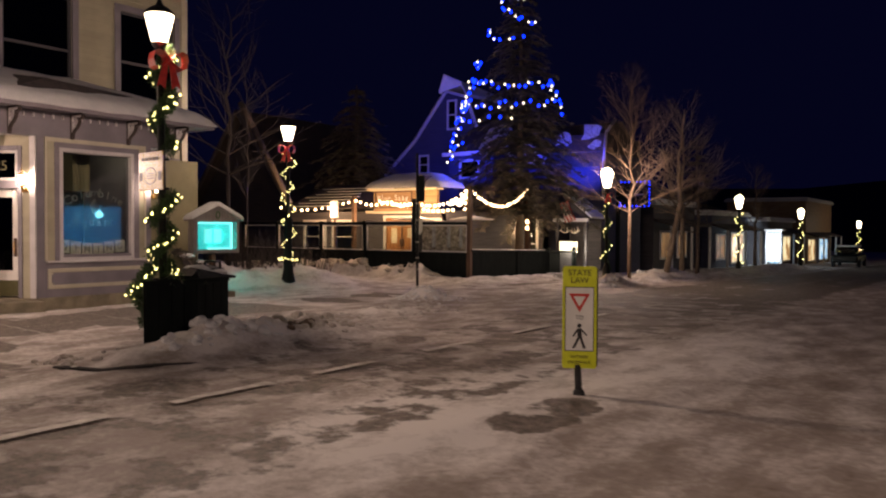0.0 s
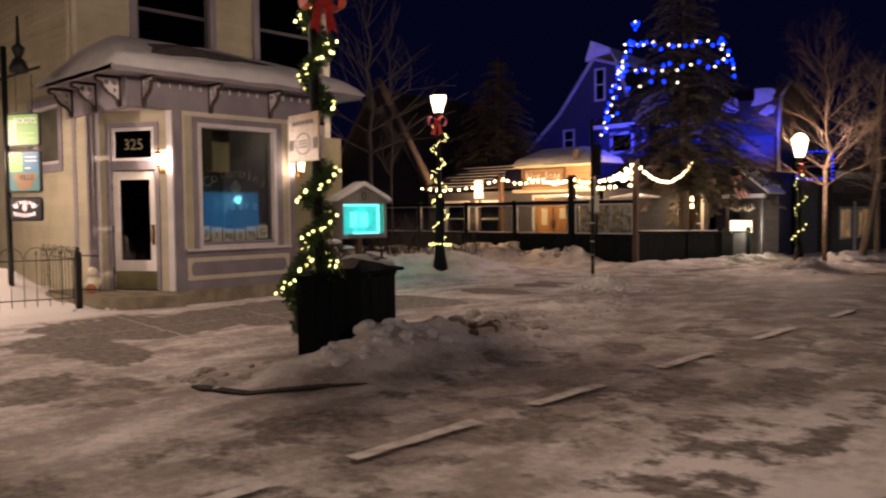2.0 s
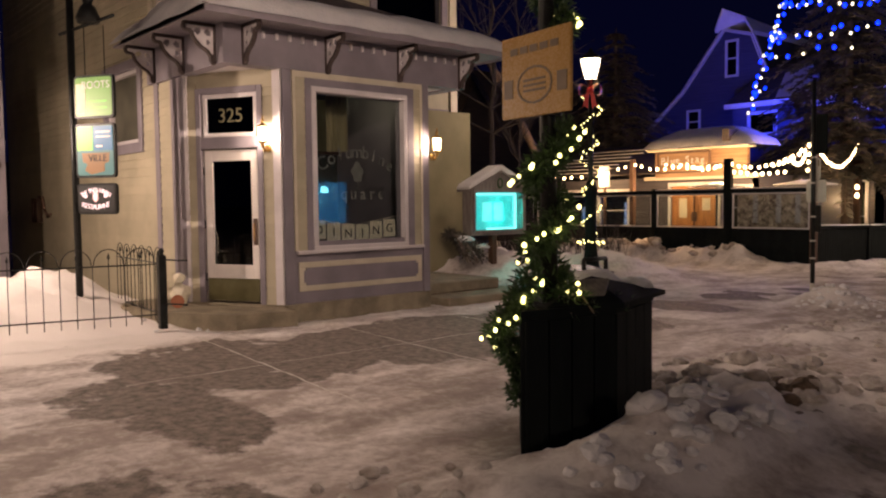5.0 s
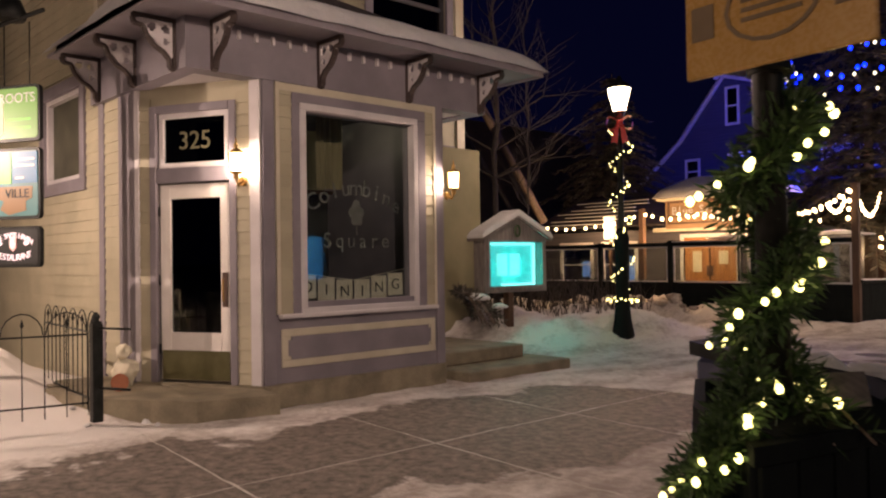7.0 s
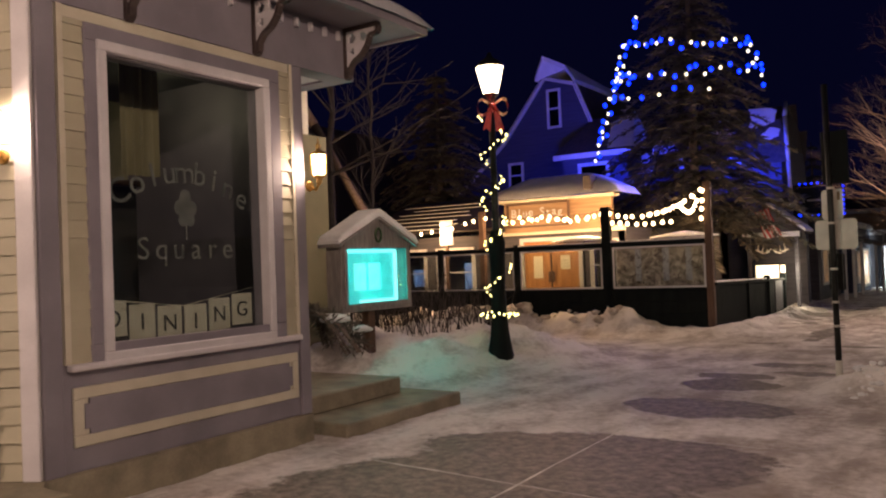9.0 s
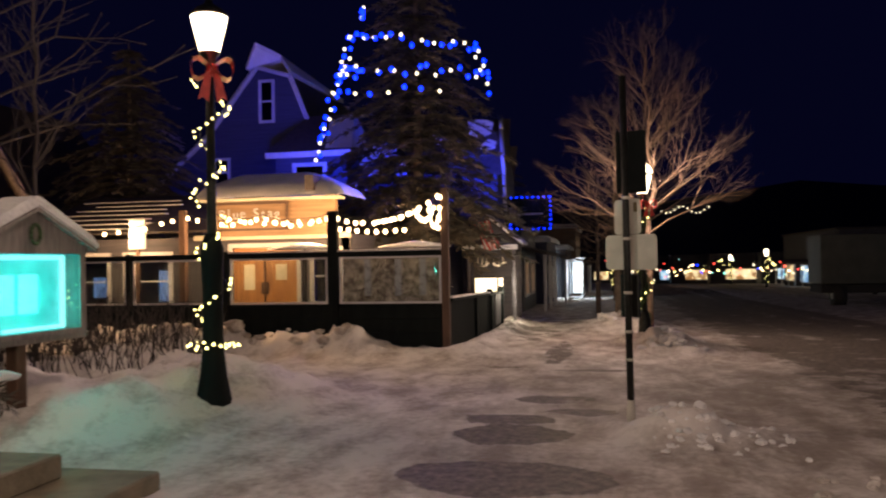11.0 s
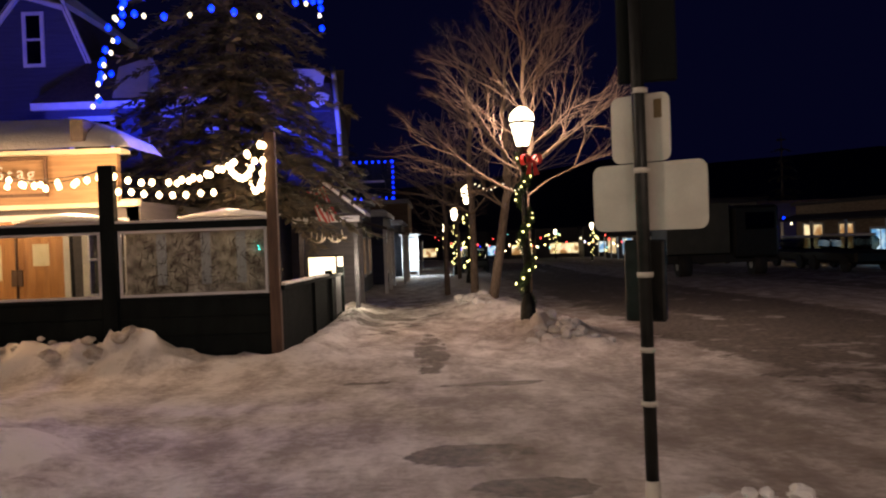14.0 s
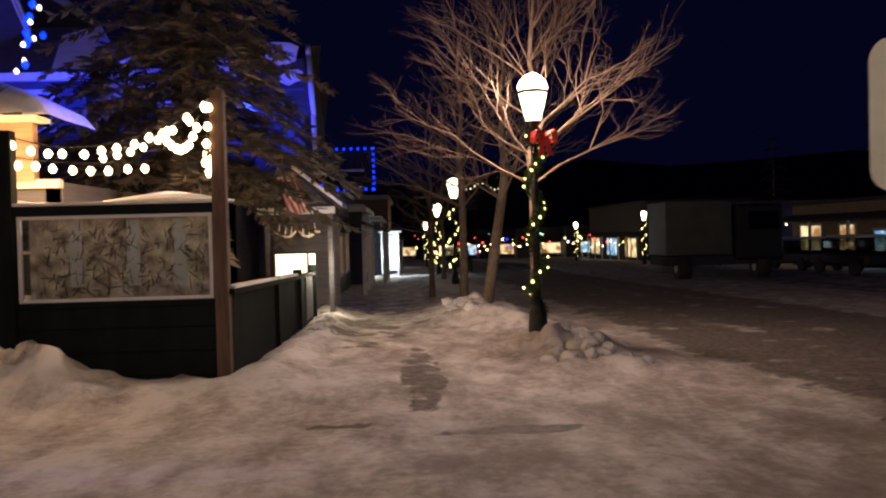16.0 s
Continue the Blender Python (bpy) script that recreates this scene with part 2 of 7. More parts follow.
CURTAIN = surface("pale_curtain", (0.30, 0.26, 0.14), (0.38, 0.33, 0.19), 3, (0.7, 0.9), 0.2, stretch=(8, 8, 0.4))
GREY_LETTER = surface("faded_window_lettering", (0.17, 0.17, 0.15), (0.25, 0.245, 0.22), 10, (0.5, 0.7), 0)
MENU_WOOD = surface("weathered_grey_wood", (0.17, 0.15, 0.14), (0.27, 0.24, 0.22), 8, (0.6, 0.85), 0.3, stretch=(4, 4, 0.6))
TERRACOTTA = surface("terracotta", (0.35, 0.12, 0.06), (0.45, 0.17, 0.09), 8, (0.6, 0.8), 0.2)
FROSTED = surface("frosted_plastic_sheet", (0.22, 0.17, 0.12), (0.78, 0.68, 0.54), 7, (0.3, 0.6), 0.3, stain=0.7, detail_scale=30)
ROAD_PAINT = surface("worn_road_paint", (0.42, 0.39, 0.34), (0.70, 0.66, 0.60), 7, (0.5, 0.7), 0.1, stain=0.3, detail_scale=25)
TRUCK_GREY = surface("truck_box_paint", (0.035, 0.04, 0.03), (0.06, 0.065, 0.05), 1.5, (0.4, 0.6), 0.02)
RUBBER = surface("rubber", (0.015, 0.015, 0.015), (0.03, 0.03, 0.03), 20, (0.7, 0.9), 0.2)
FLAG_RED = surface("flag_red", (0.40, 0.05, 0.05), (0.50, 0.08, 0.07), 9, (0.7, 0.9), 0.1)
FLAG_WHITE = surface("flag_white", (0.50, 0.46, 0.44), (0.58, 0.54, 0.50), 9, (0.7, 0.9), 0.1)
FLAG_BLUE = surface("flag_blue", (0.04, 0.05, 0.16), (0.06, 0.07, 0.20), 9, (0.7, 0.9), 0.1)
ANTLER = surface("antler_bone", (0.45, 0.38, 0.30), (0.60, 0.53, 0.44), 9, (0.5, 0.7), 0.2)
MOUNTAIN = surface("dark_hillside", (0.03, 0.034, 0.06), (0.045, 0.05, 0.08), 0.02, (0.9, 1), 0)
CLEAR = glass("window_glass")
DARK_GLASS = glass("dark_window_glass", (0.6, 0.65, 0.6), 0.03, 0.5)

LANTERN_GLOW = glower("lantern_glass", (1.0, 0.80, 0.52), 9)
WALL_GLOW = glower("wall_lamp_glass", (1.0, 0.74, 0.42), 14)
BULB_WARM = glower("garland_bulb", (1.0, 0.84, 0.28), 6.0)
BULB_DECK = glower("festoon_bulb", (1.0, 0.64, 0.32), 11.0)
BULB_WHITE = glower("white_tree_bulb", (1.0, 0.85, 0.55), 2.6)
BULB_BLUE = glower("blue_tree_bulb", (0.0, 0.016, 1.0), 6.0, (0.02, 0.03, 0.3))
CYAN_GLOW = patchy_glow("cyan_led_panel", (0.0, 0.66, 0.66), (0.05, 0.86, 0.86), 9, 1.0)
CYAN_TUBE = glower("cyan_led_strip", (0.25, 1.0, 0.95), 2.5)
BOX_GLOW = patchy_glow("white_lit_box", (1.0, 0.78, 0.45), (1.0, 0.9, 0.7), 4, 2.2)
SHOP_GLOW = patchy_glow("lit_shop_interior", (0.30, 0.14, 0.04), (1.0, 0.80, 0.45), 1.2, 1.25)
COOL_GLOW = patchy_glow("cool_shop_interior", (0.10, 0.30, 0.55), (0.7, 0.9, 1.0), 1.6, 1.1)
BLUE_GLOW = glower("blue_room_glow", (0.10, 0.35, 0.9), 0.8)
DIM_WARM = patchy_glow("dim_warm_room", (0.05, 0.02, 0.008), (0.30, 0.15, 0.05), 2.5, 0.8)
RED_GLOW = glower("red_light", (1.0, 0.05, 0.04), 3)


# ---- mesh helpers ----
class Frame:
    """A local frame on a wall: s along it, o out of it, z up."""

    def __init__(self, ox, oy, dx, dy):
        k = math.hypot(dx, dy)
        self.o, self.d = (ox, oy), (dx / k, dy / k)
        self.n = (self.d[1], -self.d[0])

    def at(self, s, o, z):
        return Vector((self.o[0] + self.d[0] * s + self.n[0] * o, self.o[1] + self.d[1] * s + self.n[1] * o, z))

    def angle(self):
        return math.degrees(math.atan2(self.d[1], self.d[0]))


WORLD = Frame(0, 0, 1, 0)


def fbox(bm, F, s0, s1, o0, o1, z0, z1, bevel=0.0):
    vs = [bm.verts.new(F.at(s, o, z)) for s in (s0, s1) for o in (o0, o1) for z in (z0, z1)]
    fs = [bm.faces.new([vs[i] for i in q]) for q in ((0, 1, 3, 2), (4, 6, 7, 5), (0, 4, 5, 1), (2, 3, 7, 6), (0, 2, 6, 4), (1, 5, 7, 3))]
    bmesh.ops.recalc_face_normals(bm, faces=fs)
    if bevel:
        es = {e for f in fs for e in f.edges}
        bmesh.ops.bevel(bm, geom=list(es), offset=bevel, segments=1, affect="EDGES")
    return vs


def wbox(bm, x0, x1, y0, y1, z0, z1, bevel=0.0):
    vs = [bm.verts.new((x, y, z)) for x in (x0, x1) for y in (y0, y1) for z in (z0, z1)]
    fs = [bm.faces.new([vs[i] for i in q]) for q in ((0, 1, 3, 2), (4, 6, 7, 5), (0, 4, 5, 1), (2, 3, 7, 6), (0, 2, 6, 4), (1, 5, 7, 3))]
    bmesh.ops.recalc_face_normals(bm, faces=fs)
    if bevel:
        bmesh.ops.bevel(bm, geom=list({e for f in fs for e in f.edges}), offset=bevel, segments=1, affect="EDGES")
    return vs


def ring(bm, F, s0, s1, z0, z1, w, o0, o1, bevel=0.0):
    """A rectangular frame: outer s0..s1, z0..z1, member width w."""
    fbox(bm, F, s0, s1, o0, o1, z1 - w, z1, bevel)
    fbox(bm, F, s0, s1, o0, o1, z0, z0 + w, bevel)
    fbox(bm, F, s0, s0 + w, o0, o1, z0 + w, z1 - w, bevel)
    fbox(bm, F, s1 - w, s1, o0, o1, z0 + w, z1 - w, bevel)


def rod(bm, p0, p1, r0, r1=None, seg=8, cap=True):
    p0, p1 = Vector(p0), Vector(p1)
    r1 = r0 if r1 is None else r1
    d = p1 - p0
    if d.length < 1e-6:
        return
    q = d.to_track_quat("Z", "Y")
    a, b = [], []
    for i in range(seg):
        t = 2 * math.pi * i / seg
        v = q @ Vector((math.cos(t), math.sin(t), 0))
        a.append(bm.verts.new(p0 + v * r0))
        b.append(bm.verts.new(p1 + v * max(r1, 1e-4)))
    for i in range(seg):
        j = (i + 1) % seg
        f = bm.faces.new((a[i], a[j], b[j], b[i]))
        f.smooth = True
    if cap:
        bm.faces.new(a[::-1])
        bm.faces.new(b)


def lathe(bm, axis_at, profile, seg=16, smooth=True):
    """profile: (radius, z) pairs, turned about a vertical axis."""
    x, y, z0 = axis_at
    rings = []
    for r, z in profile:
        rings.append([bm.verts.new((x + r * math.cos(2 * math.pi * i / seg), y + r * math.sin(2 * math.pi * i / seg), z0 + z)) for i in range(seg)])
    for a, b in zip(rings, rings[1:]):
        for i in range(seg):
            j = (i + 1) % seg
            f = bm.faces.new((a[i], a[j], b[j], b[i]))
            f.smooth = smooth
    bm.faces.new(rings[0][::-1])
    bm.faces.new(rings[-1])


def tube(bm, pts, r, seg=6):
    for p, q in zip(pts, pts[1:]):
        rod(bm, p, q, r, r, seg)


def plate(bm, F, pts, o0, o1):
    """A flat plate cut to an outline of (s, z) points."""
    a = [bm.verts.new(F.at(s, o0, z)) for s, z in pts]
    b = [bm.verts.new(F.at(s, o1, z)) for s, z in pts]
    fs = [bm.faces.new(a), bm.faces.new(b[::-1])]
    n = len(pts)
    for i in range(n):
        fs.append(bm.faces.new((a[i], b[i], b[(i + 1) % n], a[(i + 1) % n])))
    bmesh.ops.recalc_face_normals(bm, faces=fs)


def poly(bm, pts):
    return bm.faces.new([bm.verts.new(p) for p in pts])


def slab(bm, pts, thick):
    """A sheet with the given corners and a thickness downwards."""
    a = [bm.verts.new(p) for p in pts]
    b = [bm.verts.new((p[0], p[1], p[2] - thick)) for p in pts]
    fs = [bm.faces.new(a), bm.faces.new(b[::-1])]
    n = len(pts)
    for i in range(n):
        fs.append(bm.faces.new((a[i], b[i], b[(i + 1) % n], a[(i + 1) % n])))
    bmesh.ops.recalc_face_normals(bm, faces=fs)


def rounded(s0, s1, z0, z1, r, k=4):
    out = []
    for cx, cz, a0 in ((s1 - r, z1 - r, 0), (s0 + r, z1 - r, 90), (s0 + r, z0 + r, 180), (s1 - r, z0 + r, 270)):
        for i in range(k + 1):
            a = radians(a0 + 90 * i / k)
            out.append((cx + r * math.cos(a), cz + r * math.sin(a)))
    return out


def part(name, bm, material, parent=None, label=""):
    me = bpy.data.meshes.new(name)
    if isinstance(bm, bpy.types.Mesh):
        me = bm
    else:
        bm.to_mesh(me)
        bm.free()
        me.materials.append(material)
    ob = new(name, me)
    if parent:
        ob.parent = parent
        if parent.type == "EMPTY":
            ob.matrix_parent_inverse = parent.matrix_basis.inverted()
    if label:
        tagged(ob, label)
    return ob


def made(fn, *args, **kw):
    bm = bmesh.new()
    fn(bm, *args, **kw)
    return bm


def thing(name, loc, label="", category="", group="", kind=""):
    e = new(name, None)
    e.location = loc
    e.empty_display_size = 0.2
    bpy.context.view_layer.update()
    return tagged(e, label, category, group, kind)


def structure(name, bm, material):
    return tagged(part(name, bm, material), kind="structure")


def words(name, text, F, s, o, z, size, material, parent, depth=0.003, align="CENTER", turn=0.0):
    """Built-in font lettering, turned into a mesh, standing on a wall frame."""
    cu = bpy.data.curves.new(name, "FONT")
    cu.body, cu.size, cu.extrude, cu.align_x, cu.align_y = text, size, depth, align, "CENTER"
    tmp = bpy.data.objects.new(name, cu)
    scene.collection.objects.link(tmp)
    bpy.context.view_layer.update()
    me = bpy.data.meshes.new_from_object(tmp.evaluated_get(bpy.context.evaluated_depsgraph_get()))
    bpy.data.objects.remove(tmp)
    d, n = Vector((*F.d, 0)), Vector((*F.n, 0))
    rot = Matrix((d, Vector((0, 0, 1)), n)).transposed().to_4x4()
    me.transform(Matrix.Translation(F.at(s, o, z)) @ rot @ Matrix.Rotation(radians(turn), 4, "Z"))
    me.materials.clear()
    me.materials.append(material)
    return part(name, me, material, parent)


def gz(x, y):
    """Height of the ground without its snow."""
    return -0.72 - 0.02 * max(0.0, min(y, 400) - 15) + 0.004 * min(0, x + 3) * 0


def intervals(s0, s1, z, step, holes):
    """Parts of s0..s1 left free by the openings (s0, s1, z0, z1) at height z."""
    segs = [(s0, s1)]
    for a, b, c, d in holes:
        if c - step * 0.5 < z < d - step * 0.5 + step * 0.0:
            segs = [q for p in segs for q in ((p[0], min(p[1], a)), (max(p[0], b), p[1])) if q[1] - q[0] > 0.03]
    return segs


BOARD_CACHE = {}


def clapboards(parent, F, s0, s1, z0, z1, holes=(), step=0.118, material=CREAM, o=0.0):
    """Overlapping boards, each a wedge of its own; alike boards share a mesh."""
    n = int(round((z1 - z0) / step))
    step = (z1 - z0) / n
    for i in range(n):
        z = z0 + i * step
        for a, b in intervals(s0, s1, z, step, holes):
            key = (round(b - a, 3), round(step, 4), material.name, round(F.angle(), 2))
            if key not in BOARD_CACHE:
                bm = bmesh.new()
                G = Frame(0, 0, F.d[0], F.d[1])
                L = b - a
                p = [(0.0, 0.0), (0.024, 0.0), (0.008, step * 1.04), (0.0, step * 1.04)]
                va = [bm.verts.new(G.at(0, q[0], q[1])) for q in p]
                vb = [bm.verts.new(G.at(L, q[0], q[1])) for q in p]
                fs = [bm.faces.new(va), bm.faces.new(vb[::-1])] + [bm.faces.new((va[k], vb[k], vb[(k + 1) % 4], va[(k + 1) % 4])) for k in range(4)]
                bmesh.ops.recalc_face_normals(bm, faces=fs)
                me = bpy.data.meshes.new("clapboard")
                bm.to_mesh(me)
                bm.free()
                me.materials.append(material)
                BOARD_CACHE[key] = me
            ob = new("clapboard", BOARD_CACHE[key])
            ob.parent = parent
            if parent.type == "EMPTY":
                ob.matrix_parent_inverse = parent.matrix_basis.inverted()
            ob.location = F.at(a, o, z)


def pierced_wall(bm, F, s0, s1, o0, o1, z0, z1, holes):
    """A solid wall with rectangular openings (s0, s1, z0, z1) through it, given in order along s."""
    s = s0
    for a, b, c, d in holes:
        if a > s:
            fbox(bm, F, s, a, o0, o1, z0, z1)
        if c > z0:
            fbox(bm, F, a, b, o0, o1, z0, c)
        if d < z1:
            fbox(bm, F, a, b, o0, o1, d, z1)
        s = b
    if s < s1:
        fbox(bm, F, s, s1, o0, o1, z0, z1)


# ---- ground ----
def soft(v, a, b):
    t = min(1.0, max(0.0, (v - a) / (b - a)))
    return t * t * (3 - 2 * t)


# snow banks: centre x, y, half-lengths, height, lumpiness
BANKS = [
    (-18.3, 21.35, 1.5, 0.55, 0.42, 0.5), (-20.6, 21.3, 1.7, 0.6, 0.32, 0.4), (-16.2, 21.35, 0.85, 0.5, 0.42, 0.6), (-14.4, 21.9, 1.8, 0.9, 0.13, 0.2), (-23.2, 21.0, 2.0, 0.7, 0.35, 0.4),
    (-13.85, 24.0, 0.35, 2.2, 0.16, 0.3), (-13.8, 27.8, 0.3, 2.0, 0.2, 0.3), (-14.0, 31.0, 0.5, 1.5, 0.2, 0.3),
    (-16.3, 14.4, 0.8, 1.2, 0.42, 0.3), (-17.3, 13.4, 1.0, 0.9, 0.42, 0.3), (-15.7, 16.2, 0.9, 1.1, 0.34, 0.4), (-17.6, 17.5, 1.6, 1.6, 0.35, 0.4), (-20.5, 16.5, 2.5, 2.5, 0.3, 0.4),
    (-8.25, 7.0, 0.42, 0.6, 0.42, 0.4), (-8.35, 8.0, 0.5, 0.5, 0.25, 0.6), (-8.5, 6.0, 0.5, 0.35, 0.12, 0.5),
    (-8.8, 9.0, 0.9, 0.9, 0.17, 0.9), (-9.6, 11.6, 0.7, 1.4, 0.09, 0.8), (-10.4, 14.65, 0.55, 0.5, 0.12, 0.9),
    (-10.9, 14.85, 0.35, 0.3, 0.14, 0.8), (-10.3, 24.3, 0.7, 0.6, 0.24, 0.7), (-10.0, 23.0, 0.7, 1.0, 0.12, 0.8), (-10.9, 30.5, 0.9, 2.6, 0.28, 0.5), (-10.2, 27.0, 0.5, 2.0, 0.14, 0.6),
    (-16.6, 5.6, 0.75, 1.1, 0.44, 0.3), (-17.2, 3.2, 1.2, 1.6, 0.36, 0.3), (-17.9, 6.2, 1.0, 0.9, 0.5, 0.3), (-19.2, 4.6, 1.5, 1.6, 0.45, 0.3), (-15.6, 6.9, 0.4, 0.25, 0.10, 0.4),
    (-3.6, 5.6, 0.5, 1.2, 0.03, 0.3), (-3.0, 10.0, 0.8, 3.5, 0.05, 0.3), (-10.6, 46.0, 0.7, 8.0, 0.35, 0.5), (-4.5, 70.0, 1.5, 10.0, 0.3, 0.5),
]
# swept pavement and thawed spots: centre x, y, half-lengths, strength
BARE = [
    (-12.6, 9.1, 1.35, 1.9, 1.0), (-12.9, 6.6, 1.3, 1.2, 0.8), (-12.4, 11.0, 1.25, 0.75, 0.95), (-11.5, 5.4, 1.3, 0.45, 0.75), (-12.1, 5.2, 0.7, 0.5, 0.8), (-9.5, 4.4, 0.9, 0.7, 0.55),
    (-12.2, 14.65, 0.48, 0.34, 1.25), (-12.1, 13.2, 0.75, 0.42, 1.25), (-12.3, 15.4, 0.42, 0.30, 0.9), (-11.6, 15.9, 0.4, 0.22, 0.8), (-12.2, 22.6, 0.24, 2.3, 0.62),
    (-11.9, 16.7, 0.45, 0.3, 0.75), (-11.6, 19.6, 0.7, 0.16, 0.7), (-12.9, 19.9, 0.25, 0.10, 0.8), (-15.0, 9.6, 0.1, 1.0, 0.4), (-3.25, 6.3, 0.35, 0.8, 0.62), (-13.2, 31.0, 1.6, 6.0, 0.42),
]

# trodden cleaner snow, and lamplit fence snow painted paler: centre x, y, half-lengths, strength
WHITE = [(-3.9, 6.0, 0.9, 2.2, 0.16), (-3.2, 10.0, 0.8, 3.0, 0.12), (-16.8, 5.2, 2.2, 2.6, 0.34), (-14.2, 6.6, 1.2, 0.4, 0.12), (-14.0, 13.6, 1.2, 2.6, 0.12), (-17.5, 19.5, 3.5, 1.6, 0.12)]


def relief(x, y):
    z, clean_lit, bare = gz(x, y), 0.0, 0.0
    n1 = noise.noise(Vector((x * 0.9, y * 0.9, 3.1)))
    n2 = noise.noise(Vector((x * 3.1, y * 3.1, 7.7)))
    n3 = noise.noise(Vector((x * 8.3, y * 8.3, 1.7)))
    for bx, by, rx, ry, h, lump in BANKS:
        u = ((x - bx) / rx) ** 2 + ((y - by) / ry) ** 2
        if u < 5:
            k = math.exp(-u * 0.9) * h
            z += k * (1 + lump * (0.9 * n2 + 0.6 * n3 + 0.4 * n1))
            clean_lit = max(clean_lit, min(1, k / 0.12) * 0.16)
    for bx, by, rx, ry, s in BARE:
        u = ((x - bx) / rx) ** 2 + ((y - by) / ry) ** 2
        if u < 4:
            bare = max(bare, s * (1 - soft(u, 0.55, 1.7)))
    for bx, by, rx, ry, s in WHITE:
        u = ((x - bx) / rx) ** 2 + ((y - by) / ry) ** 2
        if u < 3:
            clean_lit = max(clean_lit, s * (1 - soft(u, 0.3, 2.2)))
    edge = -8.1 - 1.1 * soft(y, 12, 17)
    road = soft(x, edge, edge + 1.1) * (1 - soft(x, -4.3, -3.5))
    road = max(road, soft(x, -1.2, 0.2) * (1 - soft(x, 5, 6)) * 0.75)
    bare = max(bare, road * (0.60 + 0.12 * math.sin(x * 6.0) * math.cos(0.1 * y)) * (0.75 + 0.5 * soft(y, 14, 24)))
    rough = 0.022 * (1 - 0.75 * max(road, min(1, bare)))
    z += rough * (n2 + 0.6 * n3)
    z += 0.03 * soft(x, -10.6, -10.2) * -1.0 * (1 - soft(x, -9.6, -8.0))
    if -15.2 < x < -11.8 and y < 13:
        clean_lit = max(clean_lit, 0.10)
    if x < -10.5 and y > 12:
        clean_lit = max(clean_lit, 0.05 + 0.05 * n1)
    return z, clean_lit, bare


def spread(a, b, step, far, grow=1.35):
    out = [a + step * i for i in range(int((b - a) / step) + 1)]
    d = step
    while out[-1] < far:
        d *= grow
        out.append(out[-1] + d)
    d = step
    while out[0] > -far:
        d *= grow
        out.insert(0, out[0] - d)
    return out


XS, YS = spread(-21.0, -0.5, 0.10, 900), spread(-0.5, 33.0, 0.13, 900)
verts, clean_lit_v, bare_v = [], [], []
for yy in YS:
    for xx in XS:
        z, c, b = relief(xx, yy)
        verts.append((xx, yy, z))
        clean_lit_v.append(c)
        bare_v.append(b)
nx = len(XS)
faces = [(j * nx + i, j * nx + i + 1, (j + 1) * nx + i + 1, (j + 1) * nx + i) for j in range(len(YS) - 1) for i in range(nx - 1)]
me = bpy.data.meshes.new("ground")
me.from_pydata(verts, [], faces)
for key, vals in (("clean_lit", clean_lit_v), ("bare", bare_v)):
    me.attributes.new(key, "FLOAT", "POINT").data.foreach_set("value", vals)
me.materials.append(GROUND)
for p in me.polygons:
    p.use_smooth = True
tagged(new("ground", me), kind="structure")

# worn lane dashes
dash_group = "worn lane dashes along the street"
for i, y0 in enumerate((1.2, 3.1, 4.75, 6.55, 8.5, 10.7, 13.2, 16.0, 19.0)):
    bm = bmesh.new()
    L = 0.95 + 0.1 * (i % 3)
    pts = []
    for k in range(9):
        pts.append((-6.12 - 0.06 + 0.02 * noise.noise(Vector((k * 1.7, i, 0))), y0 + L * k / 8))
    for k in range(8, -1, -1):
        pts.append((-6.12 + 0.06 + 0.02 * noise.noise(Vector((k * 1.7, i, 5))), y0 + L * k / 8))
    a = [bm.verts.new((px, py, relief(px, py)[0] + 0.022)) for px, py in pts]
    for k in range(8):
        bm.faces.new((a[k], a[17 - k], a[16 - k], a[k + 1]))
    structure("road_marking", bm, ROAD_PAINT)

# joints of the sidewalk, holding a little snow
for k, (p, q) in enumerate((((-14.5, 6.9), (-10.6, 6.5)), ((-14.5, 8.6), (-10.4, 8.2)), ((-14.5, 10.3), (-10.8, 9.9)), ((-12.55, 5.4), (-12.45, 12.6)), ((-14.3, 12.0), (-11.2, 11.7)))):
    bm = bmesh.new()
    n = 40
    rows_ = []
    for i in range(n + 1):
        x, y = p[0] + (q[0] - p[0]) * i / n, p[1] + (q[1] - p[1]) * i / n
        w = 0.006 + 0.010 * max(0.0, noise.noise(Vector((x * 2.3, y * 2.3, k))) + 0.15)
        d = Vector((q[1] - p[1], p[0] - q[0])).normalized() * w
        rows_.append([bm.verts.new((x + sx * d.x, y + sx * d.y, relief(x, y)[0] + 0.006)) for sx in (-1, 1)])
    for a, b in zip(rows_, rows_[1:]):
        bm.faces.new((a[0], a[1], b[1], b[0]))
    structure("pavement_joint", bm, ROAD_PAINT)

